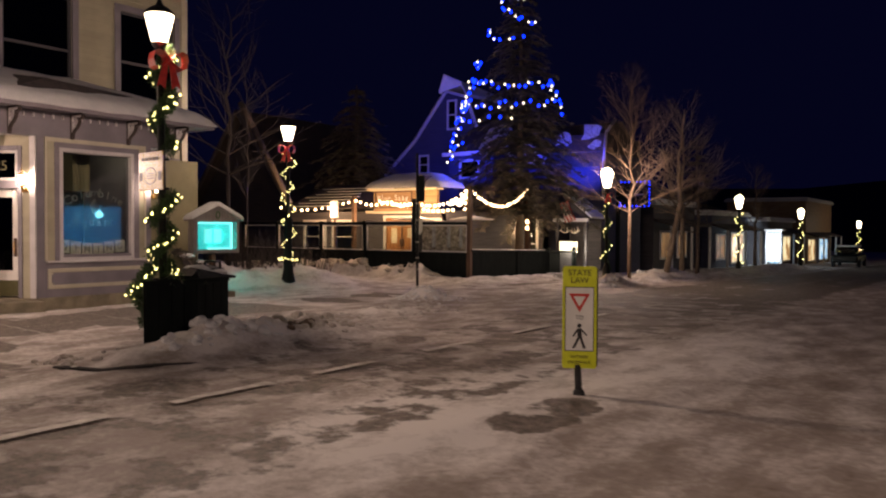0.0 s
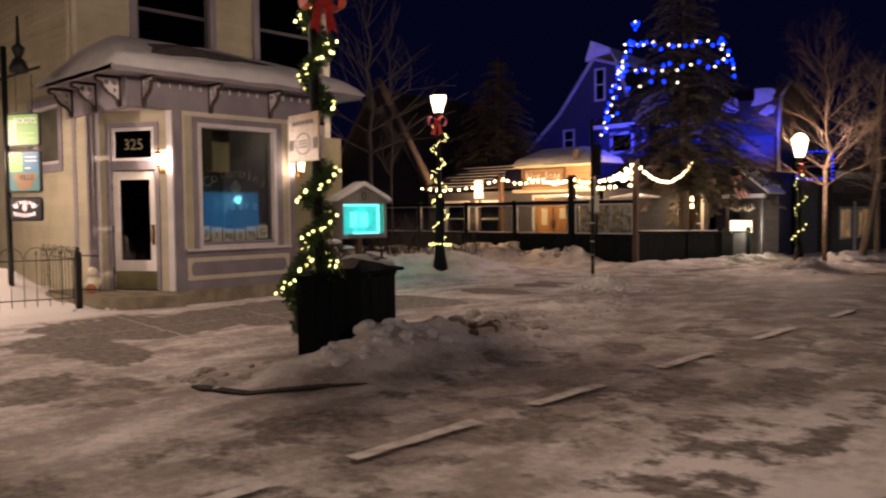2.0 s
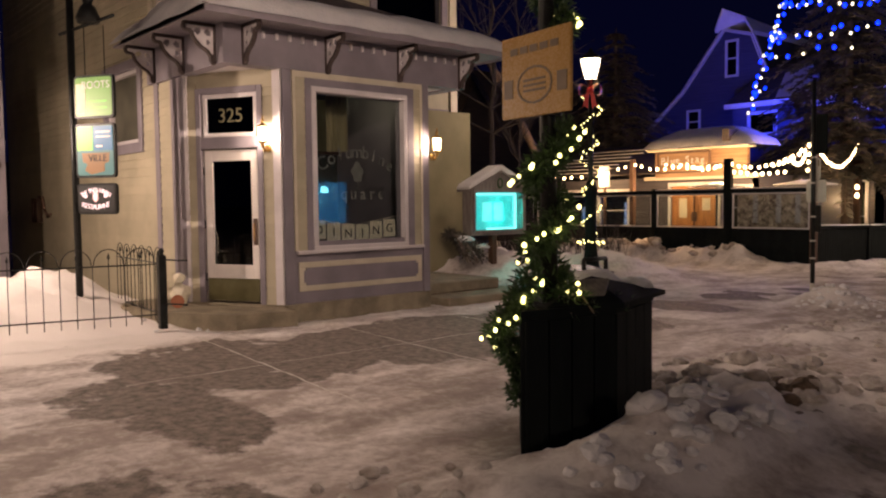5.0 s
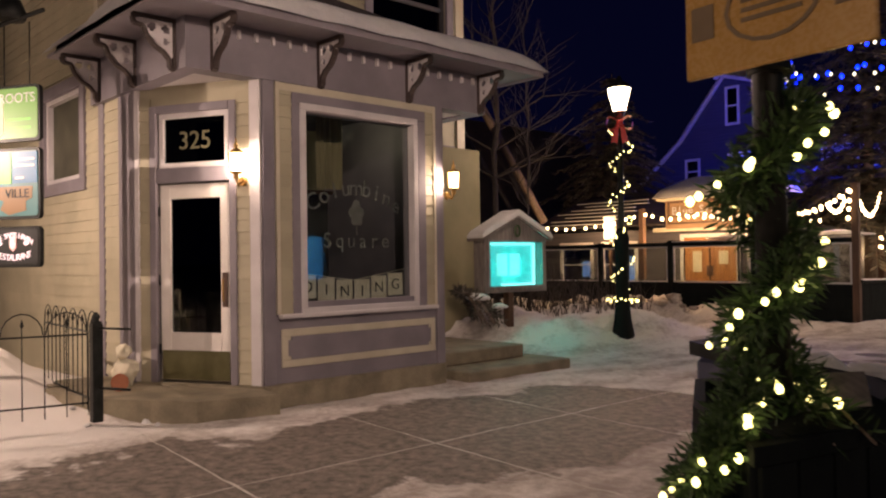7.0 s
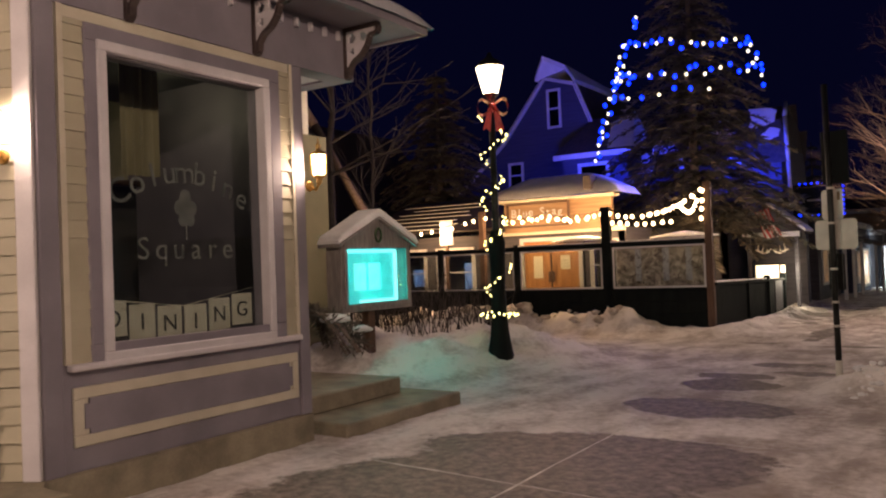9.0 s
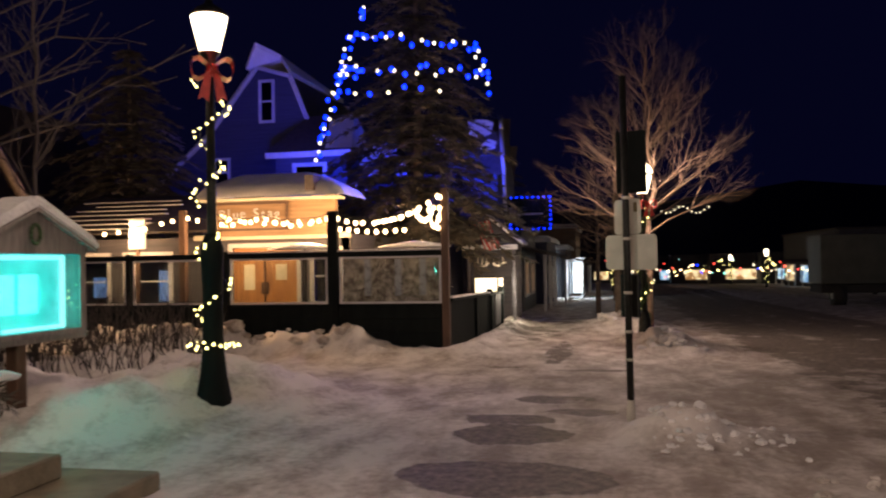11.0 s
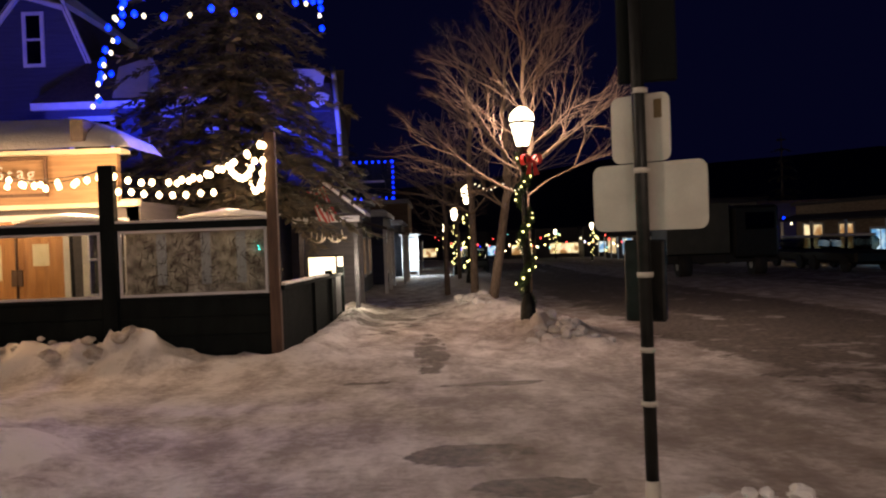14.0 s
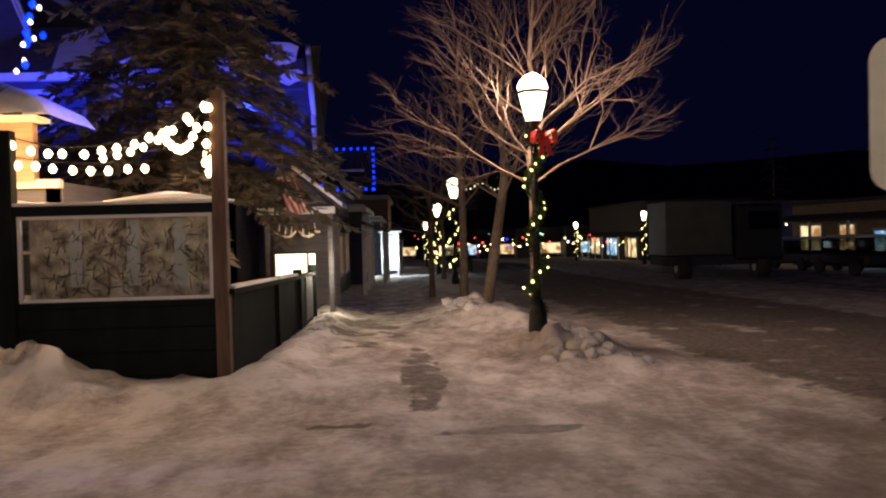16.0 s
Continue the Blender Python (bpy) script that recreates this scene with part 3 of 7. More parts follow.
# kerb edge curving round the corner, breaking out of the snow
bm = bmesh.new()
arc = [(-8.85, 5.2), (-8.6, 5.16), (-8.35, 5.22), (-8.15, 5.32), (-7.98, 5.5), (-7.78, 5.8), (-7.66, 6.15), (-7.6, 6.5)]
tops = [0.015, 0.035, 0.026, 0.02, 0.018, 0.02, 0.016, 0.0]
for (p, q), (h0, h1) in zip(zip(arc, arc[1:]), zip(tops, tops[1:])):
    d = Vector((q[0] - p[0], q[1] - p[1])).normalized()
    nn = Vector((-d.y, d.x)) * 0.11
    g0, g1 = relief(*p)[0], relief(*q)[0]
    corners = []
    for (cx, cy, g, h) in ((p[0], p[1], g0, h0), (q[0], q[1], g1, h1)):
        corners.append([bm.verts.new((cx + sx * nn.x, cy + sx * nn.y, g + zz)) for sx in (0, 1) for zz in (-0.1, h)])
    A, B = corners
    for ids in ((0, 1), (1, 3), (3, 2), (2, 0)):
        bm.faces.new((A[ids[0]], A[ids[1]], B[ids[1]], B[ids[0]]))
bmesh.ops.remove_doubles(bm, verts=bm.verts, dist=0.001)
bmesh.ops.recalc_face_normals(bm, faces=bm.faces)
structure("kerb", bm, WET_STONE)


def lump(bm, c, r, squash=0.7, seed=0):
    res = bmesh.ops.create_icosphere(bm, subdivisions=2, radius=r)
    for v in res["verts"]:
        k = 1 + 0.38 * noise.noise(v.co / r * 1.3 + Vector((seed, 0, 0))) + 0.18 * noise.noise(v.co / r * 3.1 + Vector((seed, 4, 0)))
        v.co = Vector((v.co.x * k, v.co.y * k, v.co.z * k * squash)) + Vector(c)


def chunks(name, area, count, sizes, material, label, seed):
    rnd = random.Random(seed)
    bm = bmesh.new()
    for i in range(count):
        x, y = rnd.uniform(*area[:2]), rnd.uniform(*area[2:])
        cx, cy = (area[0] + area[1]) / 2, (area[2] + area[3]) / 2
        f = 1 - 0.6 * math.hypot((x - cx) / (area[1] - area[0]), (y - cy) / (area[3] - area[2]))
        r = rnd.uniform(*sizes) * f
        lump(bm, (x, y, relief(x, y)[0] + r * 0.15), r, rnd.uniform(0.5, 0.85), i * 3.7)
    ob = part(name, bm, material)
    return tagged(ob, label, "snow pile", kind="stuff")


chunks("snow_chunks", (-9.7, -7.9, 8.1, 9.8), 190, (0.03, 0.12), DIRTY_SNOW, "heap of broken dirty snow chunks ploughed beside the planter", 5)
chunks("snow_chunks", (-10.1, -8.6, 10.6, 13.6), 60, (0.02, 0.07), DIRTY_SNOW, "scattered small snow chunks along the kerb", 6)
chunks("snow_chunks", (-11.0, -9.8, 14.0, 15.3), 90, (0.015, 0.06), SNOW, "trail of white snow clods beside the sign post", 7)
chunks("snow_chunks", (-8.7, -7.85, 6.1, 7.9), 80, (0.025, 0.10), SNOW, "lumpy grey snow shoved against the black planter", 8)
chunks("dirt_clods", (-8.75, -8.2, 8.2, 8.7), 26, (0.04, 0.13), WET_SOIL, "brown clump of frozen soil and grass in ploughed snow", 15)
chunks("snow_chunks", (-9.4, -8.4, 5.2, 6.2), 16, (0.03, 0.10), DIRTY_SNOW, "low frozen lumps in front of the black planter", 9)
chunks("snow_chunks", (-10.7, -9.6, 22.6, 25.0), 40, (0.04, 0.15), SNOW, "snow clods round the foot of a street lamp", 10)
chunks("snow_chunks", (-19.8, -16.0, 20.9, 21.5), 40, (0.06, 0.2), DIRTY_SNOW, "ploughed lumpy snow against the black deck wall", 11)
chunks("snow_chunks", (-11.5, -10.6, 28.6, 32.5), 26, (0.06, 0.2), SNOW, "snow mounds round the feet of bare trees", 12)
chunks("snow_chunks", (-16.4, -14.7, 6.6, 7.3), 14, (0.03, 0.07), SNOW, "crumbs of snow on the stoop beside the iron fence", 13)

# ---- corner shop ----
F1 = Frame(-14.75, 8.2, 0, 1)
F2 = Frame(-16.05, 7.5, 1.30, 0.70)
F3 = Frame(-17.0, 7.5, 1, 0)
FA = Frame(-30.0, 7.56, 1, 0)
FE = Frame(-17.2, 7.56, 0, 1)
shop = thing("corner_shop", (-15.9, 10.0, -0.72), "two-storey cream clapboard corner building with lavender shopfront trim and snowy awning", "building")

# concrete base and stoop
for q in ((F1, 0.0, 2.40, -0.16, 0.045, -0.80, -0.485, 0.012), (F2, 0.02, 1.5, -0.2, 0.03, -0.8, -0.485)):
    part("base", made(fbox, *q), CONCRETE, shop, "stained concrete foundation")
bm = bmesh.new()
slab(bm, [(-14.83, 8.16, -0.505), (-16.05, 7.5, -0.505), (-16.9, 7.45, -0.505), (-16.9, 6.6, -0.505), (-15.35, 6.85, -0.505), (-14.62, 7.45, -0.52), (-14.45, 8.2, -0.53)], 0.26)
part("stoop", bm, CONCRETE, shop, "worn concrete stoop with a broken edge")
# front wall with the display window
WIN = (0.47, 1.93, 0.22, 2.24)
bm = bmesh.new()
pierced_wall(bm, F1, 0.0, 2.40, -0.14, 0.0, -0.485, 2.52, [WIN])
part("front_wall", bm, LAVENDER, shop)
part("side_wall", made(fbox, F1, 2.26, 2.40, -2.2, -0.14, -0.485, 2.52), LAVENDER, shop)
for a, b in ((0.0, 0.13), (2.28, 2.40)):
    part("corner_board", made(fbox, F1, a, b, 0.0, 0.03, -0.485, 2.50, 0.006), LAVENDER, shop)
clapboards(shop, F1, 0.19, 0.335, 0.20, 2.50, step=0.116)
clapboards(shop, F1, 2.12, 2.25, 0.20, 2.50, step=0.116)
part("frieze_moulding", made(lambda b: (fbox(b, F1, 0.19, 2.25, 0.0, 0.022, 2.42, 2.50, 0.005), fbox(b, F1, 0.15, 0.19, 0, 0.03, 0.2, 2.5), fbox(b, F1, 2.25, 2.28, 0, 0.03, 0.2, 2.5))), CREAM_TRIM, shop, "cream moulding round the display window")
window = part("display_window", made(ring, F1, 0.335, 2.12, 0.20, 2.42, 0.115, 0.0, 0.035, 0.006), LAVENDER, shop, "lavender casing of the display window")
part("frame", made(ring, F1, 0.42, 1.99, 0.185, 2.32, 0.07, -0.05, 0.055, 0.008), PALE_TRIM, window, "pale inner window frame")
part("sill", made(fbox, F1, 0.17, 2.27, 0.0, 0.075, 0.155, 0.20, 0.01), PALE_TRIM, window, "pale projecting sill")
g = part("pane", made(fbox, F1, 0.48, 1.93, -0.055, -0.047, 0.24, 2.26), CLEAR, window, "clear display glass with faded lettering")
g.visible_shadow = False
# lower panel
part("panel_border", made(lambda b: ring(b, F1, 0.20, 2.25, -0.33, 0.05, 0.075, 0.0, 0.022, 0.006)), CREAM_TRIM, shop, "cream border of the lower panel")
k = 0.035
pn = [(0.31, -0.22), (0.275, -0.22), (0.275, -0.06), (0.31, -0.06), (0.31, -0.025), (2.14, -0.025), (2.14, -0.06), (2.175, -0.06), (2.175, -0.22), (2.14, -0.22), (2.14, -0.255), (0.31, -0.255)]
part("panel_field", made(plate, F1, [(0.275, -0.255), (2.175, -0.255), (2.175, -0.025), (0.275, -0.025)], 0.001, 0.009), CREAM_TRIM, shop)
part("panel", made(plate, F1, pn, 0.009, 0.024), LAVENDER, shop, "notched lavender panel")
# lettering in the display window
FW = Frame(-14.75 - 0.075, 8.2, 0, 1)
bm = bmesh.new()
txt = "Columbine"
for i, ch in enumerate(txt):
    a = (i - 4) / 4.0
    words("window_lettering", ch, FW, 1.20 + a * 0.56, 0, 1.50 - 0.17 * a * a, 0.25, GREY_LETTER, window, turn=-a * 24)
for i, ch in enumerate("Square"):
    words("window_lettering", ch, FW, 0.82 + i * 0.155, 0, 0.93, 0.23, GREY_LETTER, window)
bm = bmesh.new()
for (dx, dz, r) in ((0, 0.09, 0.055), (-0.06, 0.02, 0.045), (0.06, 0.02, 0.045), (-0.03, -0.07, 0.04), (0.04, -0.07, 0.04), (0, 0, 0.03)):
    plate(bm, FW, [(1.20 + dx + r * math.cos(t), 1.22 + dz + 1.3 * r * math.sin(t)) for t in [math.pi * j / 4 for j in range(8)]], 0.0, 0.002)
fbox(bm, FW, 1.195, 1.21, 0, 0.002, 1.0, 1.18)
part("flower_emblem", bm, GREY_LETTER, window, "faded flower emblem")
# dining banner
banner = thing("dining_banner", (-14.9, 9.4, 0.35), "cream paper letter banner hanging inside the shop window", "banner")
for i, ch in enumerate("DINING"):
    s = 0.60 + i * 0.235
    z = 0.50 - 0.075 * (1 - abs(i - 2.5) / 2.5) - 0.005 * (i % 2)
    FB = Frame(-14.75 - 0.13, 8.2, 0, 1)
    q = part("flag", made(plate, FB, [(s - 0.108, z - 0.17), (s + 0.108, z - 0.165), (s + 0.105, z + 0.08), (s - 0.105, z + 0.08)], 0.0, 0.004), BANNER, banner)
    words("letter", ch, FB, s, 0.006, z - 0.05, 0.17, INK, q)
part("cord", made(tube, [(-14.88, 8.2 + 0.48, 0.60), (-14.88, 9.4, 0.51), (-14.88, 10.1, 0.62)], 0.004, 4), BANNER, banner)

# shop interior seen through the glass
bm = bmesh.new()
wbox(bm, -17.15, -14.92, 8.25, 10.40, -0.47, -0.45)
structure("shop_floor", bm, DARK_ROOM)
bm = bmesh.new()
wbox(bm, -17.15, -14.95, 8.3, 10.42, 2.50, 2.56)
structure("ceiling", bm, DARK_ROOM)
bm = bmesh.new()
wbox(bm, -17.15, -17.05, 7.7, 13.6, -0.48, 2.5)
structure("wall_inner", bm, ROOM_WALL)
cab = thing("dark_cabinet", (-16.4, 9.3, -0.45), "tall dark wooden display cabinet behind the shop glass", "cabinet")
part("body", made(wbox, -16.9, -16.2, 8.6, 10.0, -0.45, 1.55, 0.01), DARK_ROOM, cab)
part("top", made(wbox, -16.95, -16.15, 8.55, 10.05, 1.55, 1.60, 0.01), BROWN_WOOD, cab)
cur = thing("window_curtain", (-15.4, 9.3, -0.4), "narrow pale curtain hanging behind the shop glass", "curtain")
bm = bmesh.new()
for j in range(14):
    y = 9.35 + 0.34 * j / 14
    off = 0.03 * math.sin(j * 1.9)
    q = [bm.verts.new(p) for p in ((-15.5 + off, y, 1.55), (-15.5 - 0.03 * math.sin((j + 1) * 1.9) * -1, y + 0.0243, 1.55), (-15.5 - 0.03 * math.sin((j + 1) * 1.9) * -1, y + 0.0243, 2.48), (-15.5 + off, y, 2.48))]
    bm.faces.new(q)
part("cloth", bm, CURTAIN, cur)

# door facet
DOOR = (0.27, 1.13, -0.485, 1.53)
bm = bmesh.new()
pierced_wall(bm, F2, 0.0, 1.476, -0.12, 0.0, -0.485, 2.52, [(0.27, 1.13, -0.49, 2.24)])
part("entry_wall", bm, CREAM, shop)
clapboards(shop, F2, 0.06, 0.19, -0.48, 2.40, step=0.116)
clapboards(shop, F2, 1.21, 1.36, -0.48, 2.40, step=0.116)
part("entry_corner_board", made(lambda b: (fbox(b, F2, 1.36, 1.478, 0, 0.03, -0.485, 2.50, 0.006), fbox(b, F2, 0, 0.06, 0, 0.03, -0.485, 2.5, 0.006))), PALE_TRIM, shop)
part("entry_casing", made(lambda b: (fbox(b, F2, 0.19, 0.27, -0.05, 0.035, -0.485, 2.32, 0.006), fbox(b, F2, 1.13, 1.21, -0.05, 0.035, -0.485, 2.32, 0.006), fbox(b, F2, 0.27, 1.13, -0.05, 0.035, 2.24, 2.32, 0.006), fbox(b, F2, 0.27, 1.13, -0.05, 0.03, 1.53, 1.68, 0.006))), LAVENDER, shop)
door = part("door", made(lambda b: (fbox(b, F2, 0.285, 0.405, -0.06, -0.015, -0.46, 1.515, 0.004), fbox(b, F2, 0.995, 1.115, -0.06, -0.015, -0.46, 1.515, 0.004), fbox(b, F2, 0.405, 0.995, -0.06, -0.015, 1.37, 1.515, 0.004), fbox(b, F2, 0.405, 0.995, -0.06, -0.015, -0.46, 0.02, 0.004))), WHITE_PAINT, shop, "white painted entrance door with one tall glass")
g = part("door_glass", made(fbox, F2, 0.405, 0.995, -0.045, -0.038, 0.02, 1.37), DARK_GLASS, door, "dark reflecting door glass")
part("kickplate", made(fbox, F2, 0.30, 1.10, -0.015, -0.008, -0.455, -0.16, 0.002), OLIVE, door, "dull olive kickplate")
part("push_plate", made(fbox, F2, 1.02, 1.08, -0.015, -0.004, 0.28, 0.62, 0.003), BROWN_WOOD, door, "brown door pull plate")
part("handle", made(lambda b: rod(b, F2.at(1.05, 0.03, 0.34), F2.at(1.05, 0.03, 0.56), 0.01)), BRASS, door)
for z in (-0.15, 0.55, 1.25):
    part("hinge", made(lambda b: rod(b, F2.at(0.28, -0.008, z - 0.05), F2.at(0.28, -0.008, z + 0.05), 0.012)), IRON, door)
trans = part("transom", made(ring, F2, 0.285, 1.115, 1.68, 2.24, 0.055, -0.05, 0.0, 0.005), PALE_TRIM, shop)
part("transom_glass", made(fbox, F2, 0.34, 1.06, -0.035, -0.028, 1.735, 2.185), DARK_GLASS, trans)
words("house_number", "325", F2, 0.70, -0.024, 1.95, 0.26, surface("gilt_numerals", (0.13, 0.12, 0.07), (0.20, 0.18, 0.11), 10, (0.4, 0.6), 0), trans)
# near-black sheet in place of the unlit room behind the door
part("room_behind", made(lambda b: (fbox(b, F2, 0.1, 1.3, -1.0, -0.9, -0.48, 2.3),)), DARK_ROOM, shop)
# side facet
part("side_wall", made(fbox, F3, 0.0, 0.95, -0.12, 0.0, -0.7, 2.52), CREAM, shop)
clapboards(shop, F3, 0.14, 0.56, -0.48, 2.50, step=0.116)
part("side_pilaster", made(lambda b: (fbox(b, F3, 0.56, 0.97, 0.0, 0.03, -0.5, 2.5, 0.006), fbox(b, F3, 0.0, 0.14, 0.0, 0.035, -0.7, 2.5, 0.006))), LAVENDER, shop)

# frieze, brackets, awning roof
EAVE = 2.97
for q in ((-14.93, -14.72, 7.42, 11.32), (-17.1, -14.93, 7.42, 7.60), (-17.1, -14.93, 11.14, 11.32)):
    part("frieze_board", made(wbox, *q, 2.50, 2.97), LAVENDER, shop)
for q in ((-17.1, -14.93, 7.60, 8.30), (-17.1, -14.93, 10.55, 11.14)):
    part("porch_soffit", made(wbox, *q, 2.52, 2.56), PALE_TRIM, shop)
for q in ((-14.72, -14.22, 6.98, 11.78), (-17.15, -14.72, 6.98, 7.42), (-17.15, -14.72, 11.32, 11.78)):
    part("soffit", made(wbox, *q, EAVE, EAVE + 0.035), LAVENDER, shop)
bm = bmesh.new()
TOPZ = 3.95
lo, hi = EAVE + 0.036, TOPZ
E1, E2, E3, E4 = (-16.75, 6.95, lo), (-14.19, 6.95, lo), (-14.19, 11.81, lo), (-17.19, 11.81, lo)
R1, R2 = (-17.19, 8.35, hi), (-17.19, 11.2, hi)
P0 = (-17.19, 7.55, lo + 0.40)
for f in ([E1, E2, (-14.95, 8.5, lo + 0.62), (-17.0, 8.3, hi), P0], [E2, E3, (-15.3, 11.0, lo + 0.55), (-14.95, 8.5, lo + 0.62)], [(-14.95, 8.5, lo + 0.62), (-15.3, 11.0, lo + 0.55), R2, (-17.0, 8.3, hi)], [E3, E4, R2, (-15.3, 11.0, lo + 0.55)]):
    poly(bm, f)
fbox(bm, WORLD, -16.75, -14.19, -6.98, -6.95, EAVE - 0.01, EAVE + 0.06)
roof = part("awning_roof", bm, SHINGLE, shop, "dark shingled awning roof")
for q in ((-14.215, -14.185, 6.95, 11.81), (-16.75, -14.215, 6.95, 6.98), (-17.15, -14.215, 11.78, 11.81)):
    part("fascia", made(wbox, *q, EAVE - 0.03, EAVE + 0.055, 0.004), LAVENDER, shop)
# snow on the awning: a thick rounded blanket
bm = bmesh.new()


def roof_z(x, y):
    a = (x + 14.19) / -3.0
    b = (y - 6.95) / 1.35
    c = (11.81 - y) / 1.6
    t = max(0.0, min(a * 1.05, b, c))
    return lo + (hi - lo) * min(1.0, t ** 0.85)


NX, NY = 26, 46
grid = []
for j in range(NY + 1):
    row = []
    for i in range(NX + 1):
        x = -17.19 + 3.05 * i / NX
        y = 6.93 + 4.93 * j / NY
        edge = min(1.0, min(i and (NX - i), 99) / 2.2 if i > NX / 2 else 1.0, j / 2.5 if j < NY / 2 else (NY - j) / 2.5)
        h = 0.15 * max(0.0, edge) ** 0.5
        if y < 7.5 and x < -15.9:
            h *= 0.35
        row.append(bm.verts.new((x, y, roof_z(x, y) + h + 0.02 * noise.noise(Vector((x * 2, y * 2, 0))))))
    grid.append(row)
for j in range(NY):
    for i in range(NX):
        f = bm.faces.new((grid[j][i], grid[j][i + 1], grid[j + 1][i + 1], grid[j + 1][i]))
        f.smooth = True
blanket = part("roof_snow", bm, SNOW)
tagged(blanket, "thick smooth snow blanket lying on the shop awning", "snow")


def bracket_mesh():
    """Pierced scroll bracket, 0.37 out and 0.42 down, in its own plane."""
    bm = bmesh.new()
    G = Frame(0, 0, 0, -1)

    def strip(pts, w, t):
        for p, q in zip(pts, pts[1:]):
            d = Vector((q[0] - p[0], q[1] - p[1])).normalized()
            m = Vector((-d.y, d.x)) * w / 2
            plate(bm, G, [(p[0] + m.x, p[1] + m.y), (q[0] + m.x, q[1] + m.y), (q[0] - m.x, q[1] - m.y), (p[0] - m.x, p[1] - m.y)], -t, t)
    strip([(0, 0), (0.40, 0)], 0.035, 0.028)
    strip([(0.012, 0), (0.012, -0.44)], 0.035, 0.028)
    strip([(0.40, -0.02), (0.385, -0.075), (0.30, -0.085), (0.27, -0.17), (0.20, -0.25), (0.11, -0.30), (0.06, -0.36), (0.055, -0.43), (0.01, -0.45)], 0.03, 0.028)
    return bm, G


def bracket_fret(bm, G):
    holes = [(0.09, -0.09, 0.042), (0.22, -0.08, 0.040), (0.09, -0.20, 0.03)]
    # web: small plates leaving round openings
    step = 0.0215
    for i in range(18):
        for j in range(20):
            s, z = 0.03 + (i + 0.5) * step, -0.02 - (j + 0.5) * step
            lim = 0.30 - 0.9 * max(0, -z - 0.10) if z < -0.08 else 0.36
            if s > lim or z < -0.36 + s * 0.5:
                continue
            if any((s - a) ** 2 + (z - b) ** 2 < r * r for a, b, r in holes):
                continue
            fbox(bm, G, s - step / 2, s + step / 2, -0.012, 0.012, z - step / 2, z + step / 2)


bm, G = bracket_mesh()
first = thing("scroll_bracket", (0, 0, 0), "dark-edged scroll bracket with pale fretwork under the awning", "bracket", "scroll brackets under the awning")
part("rim", bm, surface("dark_brown_paint", (0.035, 0.022, 0.02), (0.06, 0.04, 0.035), 10, (0.5, 0.7), 0.1), first)
bm = bmesh.new()
bracket_fret(bm, Frame(0, 0, 0, -1))
part("fretwork", bm, PALE_TRIM, first)
# own axis: s runs to -y, so turn it to point out of each wall
spots = [(-14.72, yy, 90) for yy in (7.69, 8.87, 10.06, 11.21)] + [(xx, 7.42, 0) for xx in (-16.81, -15.84, -14.93)]
for x, y, a in spots[1:]:
    copy_thing(first, pose(x, y, EAVE - 0.02, 0, 0, a))
first.matrix_basis = pose(spots[0][0], spots[0][1], EAVE - 0.02, 0, 0, spots[0][2])
# dentil blocks
for i in range(18):
    y = 7.95 + i * 0.185
    if min(abs(y - q) for q in (7.69, 8.87, 10.06, 11.21)) > 0.1:
        part("dentil", made(wbox, -14.72, -14.685, y - 0.014, y + 0.014, EAVE - 0.13, EAVE - 0.05), PALE_TRIM, shop)

# main building walls
WINA = (10.9, 12.25, 1.75, 2.85)
bm = bmesh.new()
pierced_wall(bm, FA, 4.4, 12.8, -0.2, 0.0, -0.9, 8.6, [WINA])
part("south_wall", bm, CREAM, shop)
clapboards(shop, FA, 4.4, 12.95, -0.7, 8.6, holes=[(10.75, 12.4, 1.6, 3.0)], step=0.13)
upw = [(1.25, 2.78, 3.55, 5.9), (3.95, 5.45, 3.55, 5.9)]
bm = bmesh.new()
pierced_wall(bm, FE, 0.0, 5.8, -0.2, 0.0, 2.55, 8.6, upw)
fbox(bm, FE, 5.6, 5.8, -10, -0.2, 2.55, 8.6)
part("east_wall", bm, CREAM, shop)
part("return_wall", made(lambda b: (fbox(b, FE, 2.4, 5.0, -0.2, 0.0, -0.9, 2.55), fbox(b, FE, 4.8, 5.0, -10, -0.2, -0.9, 2.55), fbox(b, FE, 5.0, 5.8, -10, 0.0, 2.45, 2.55))), LAVENDER, shop)
clapboards(shop, FE, 0.12, 5.65, 3.2, 8.6, holes=[(a - 0.14, b + 0.14, c - 0.15, d + 0.15) for a, b, c, d in upw], step=0.13)
for q in ((FE, -0.02, 0.12, 0.0, 0.04, 2.6, 8.6), (FE, 5.65, 5.82, 0.0, 0.04, 2.45, 8.6), (FA, 12.72, 12.84, 0.0, 0.035, 2.6, 8.6)):
    part("corner_board", made(fbox, *q), CREAM_TRIM, shop)
for a, b, c, d in upw:
    w = part("window", made(ring, FE, a - 0.14, b + 0.14, c - 0.14, d + 0.14, 0.14, -0.02, 0.05, 0.006), LAVENDER, shop)
    part("sash", made(lambda q: (ring(q, FE, a, b, c, d, 0.06, -0.10, -0.03), fbox(q, FE, a, b, -0.10, -0.04, (c + d) / 2 - 0.03, (c + d) / 2 + 0.03))), GREY_SIDING, w)
    part("pane", made(fbox, FE, a + 0.05, b - 0.05, -0.08, -0.072, c + 0.05, d - 0.05), DARK_GLASS, w)
    # near-black sheet in place of the unlit room behind the pane
    part("dark_backing", made(fbox, FE, a, b, -0.19, -0.17, c, d), DARK_ROOM, w)
a, b, c, d = WINA
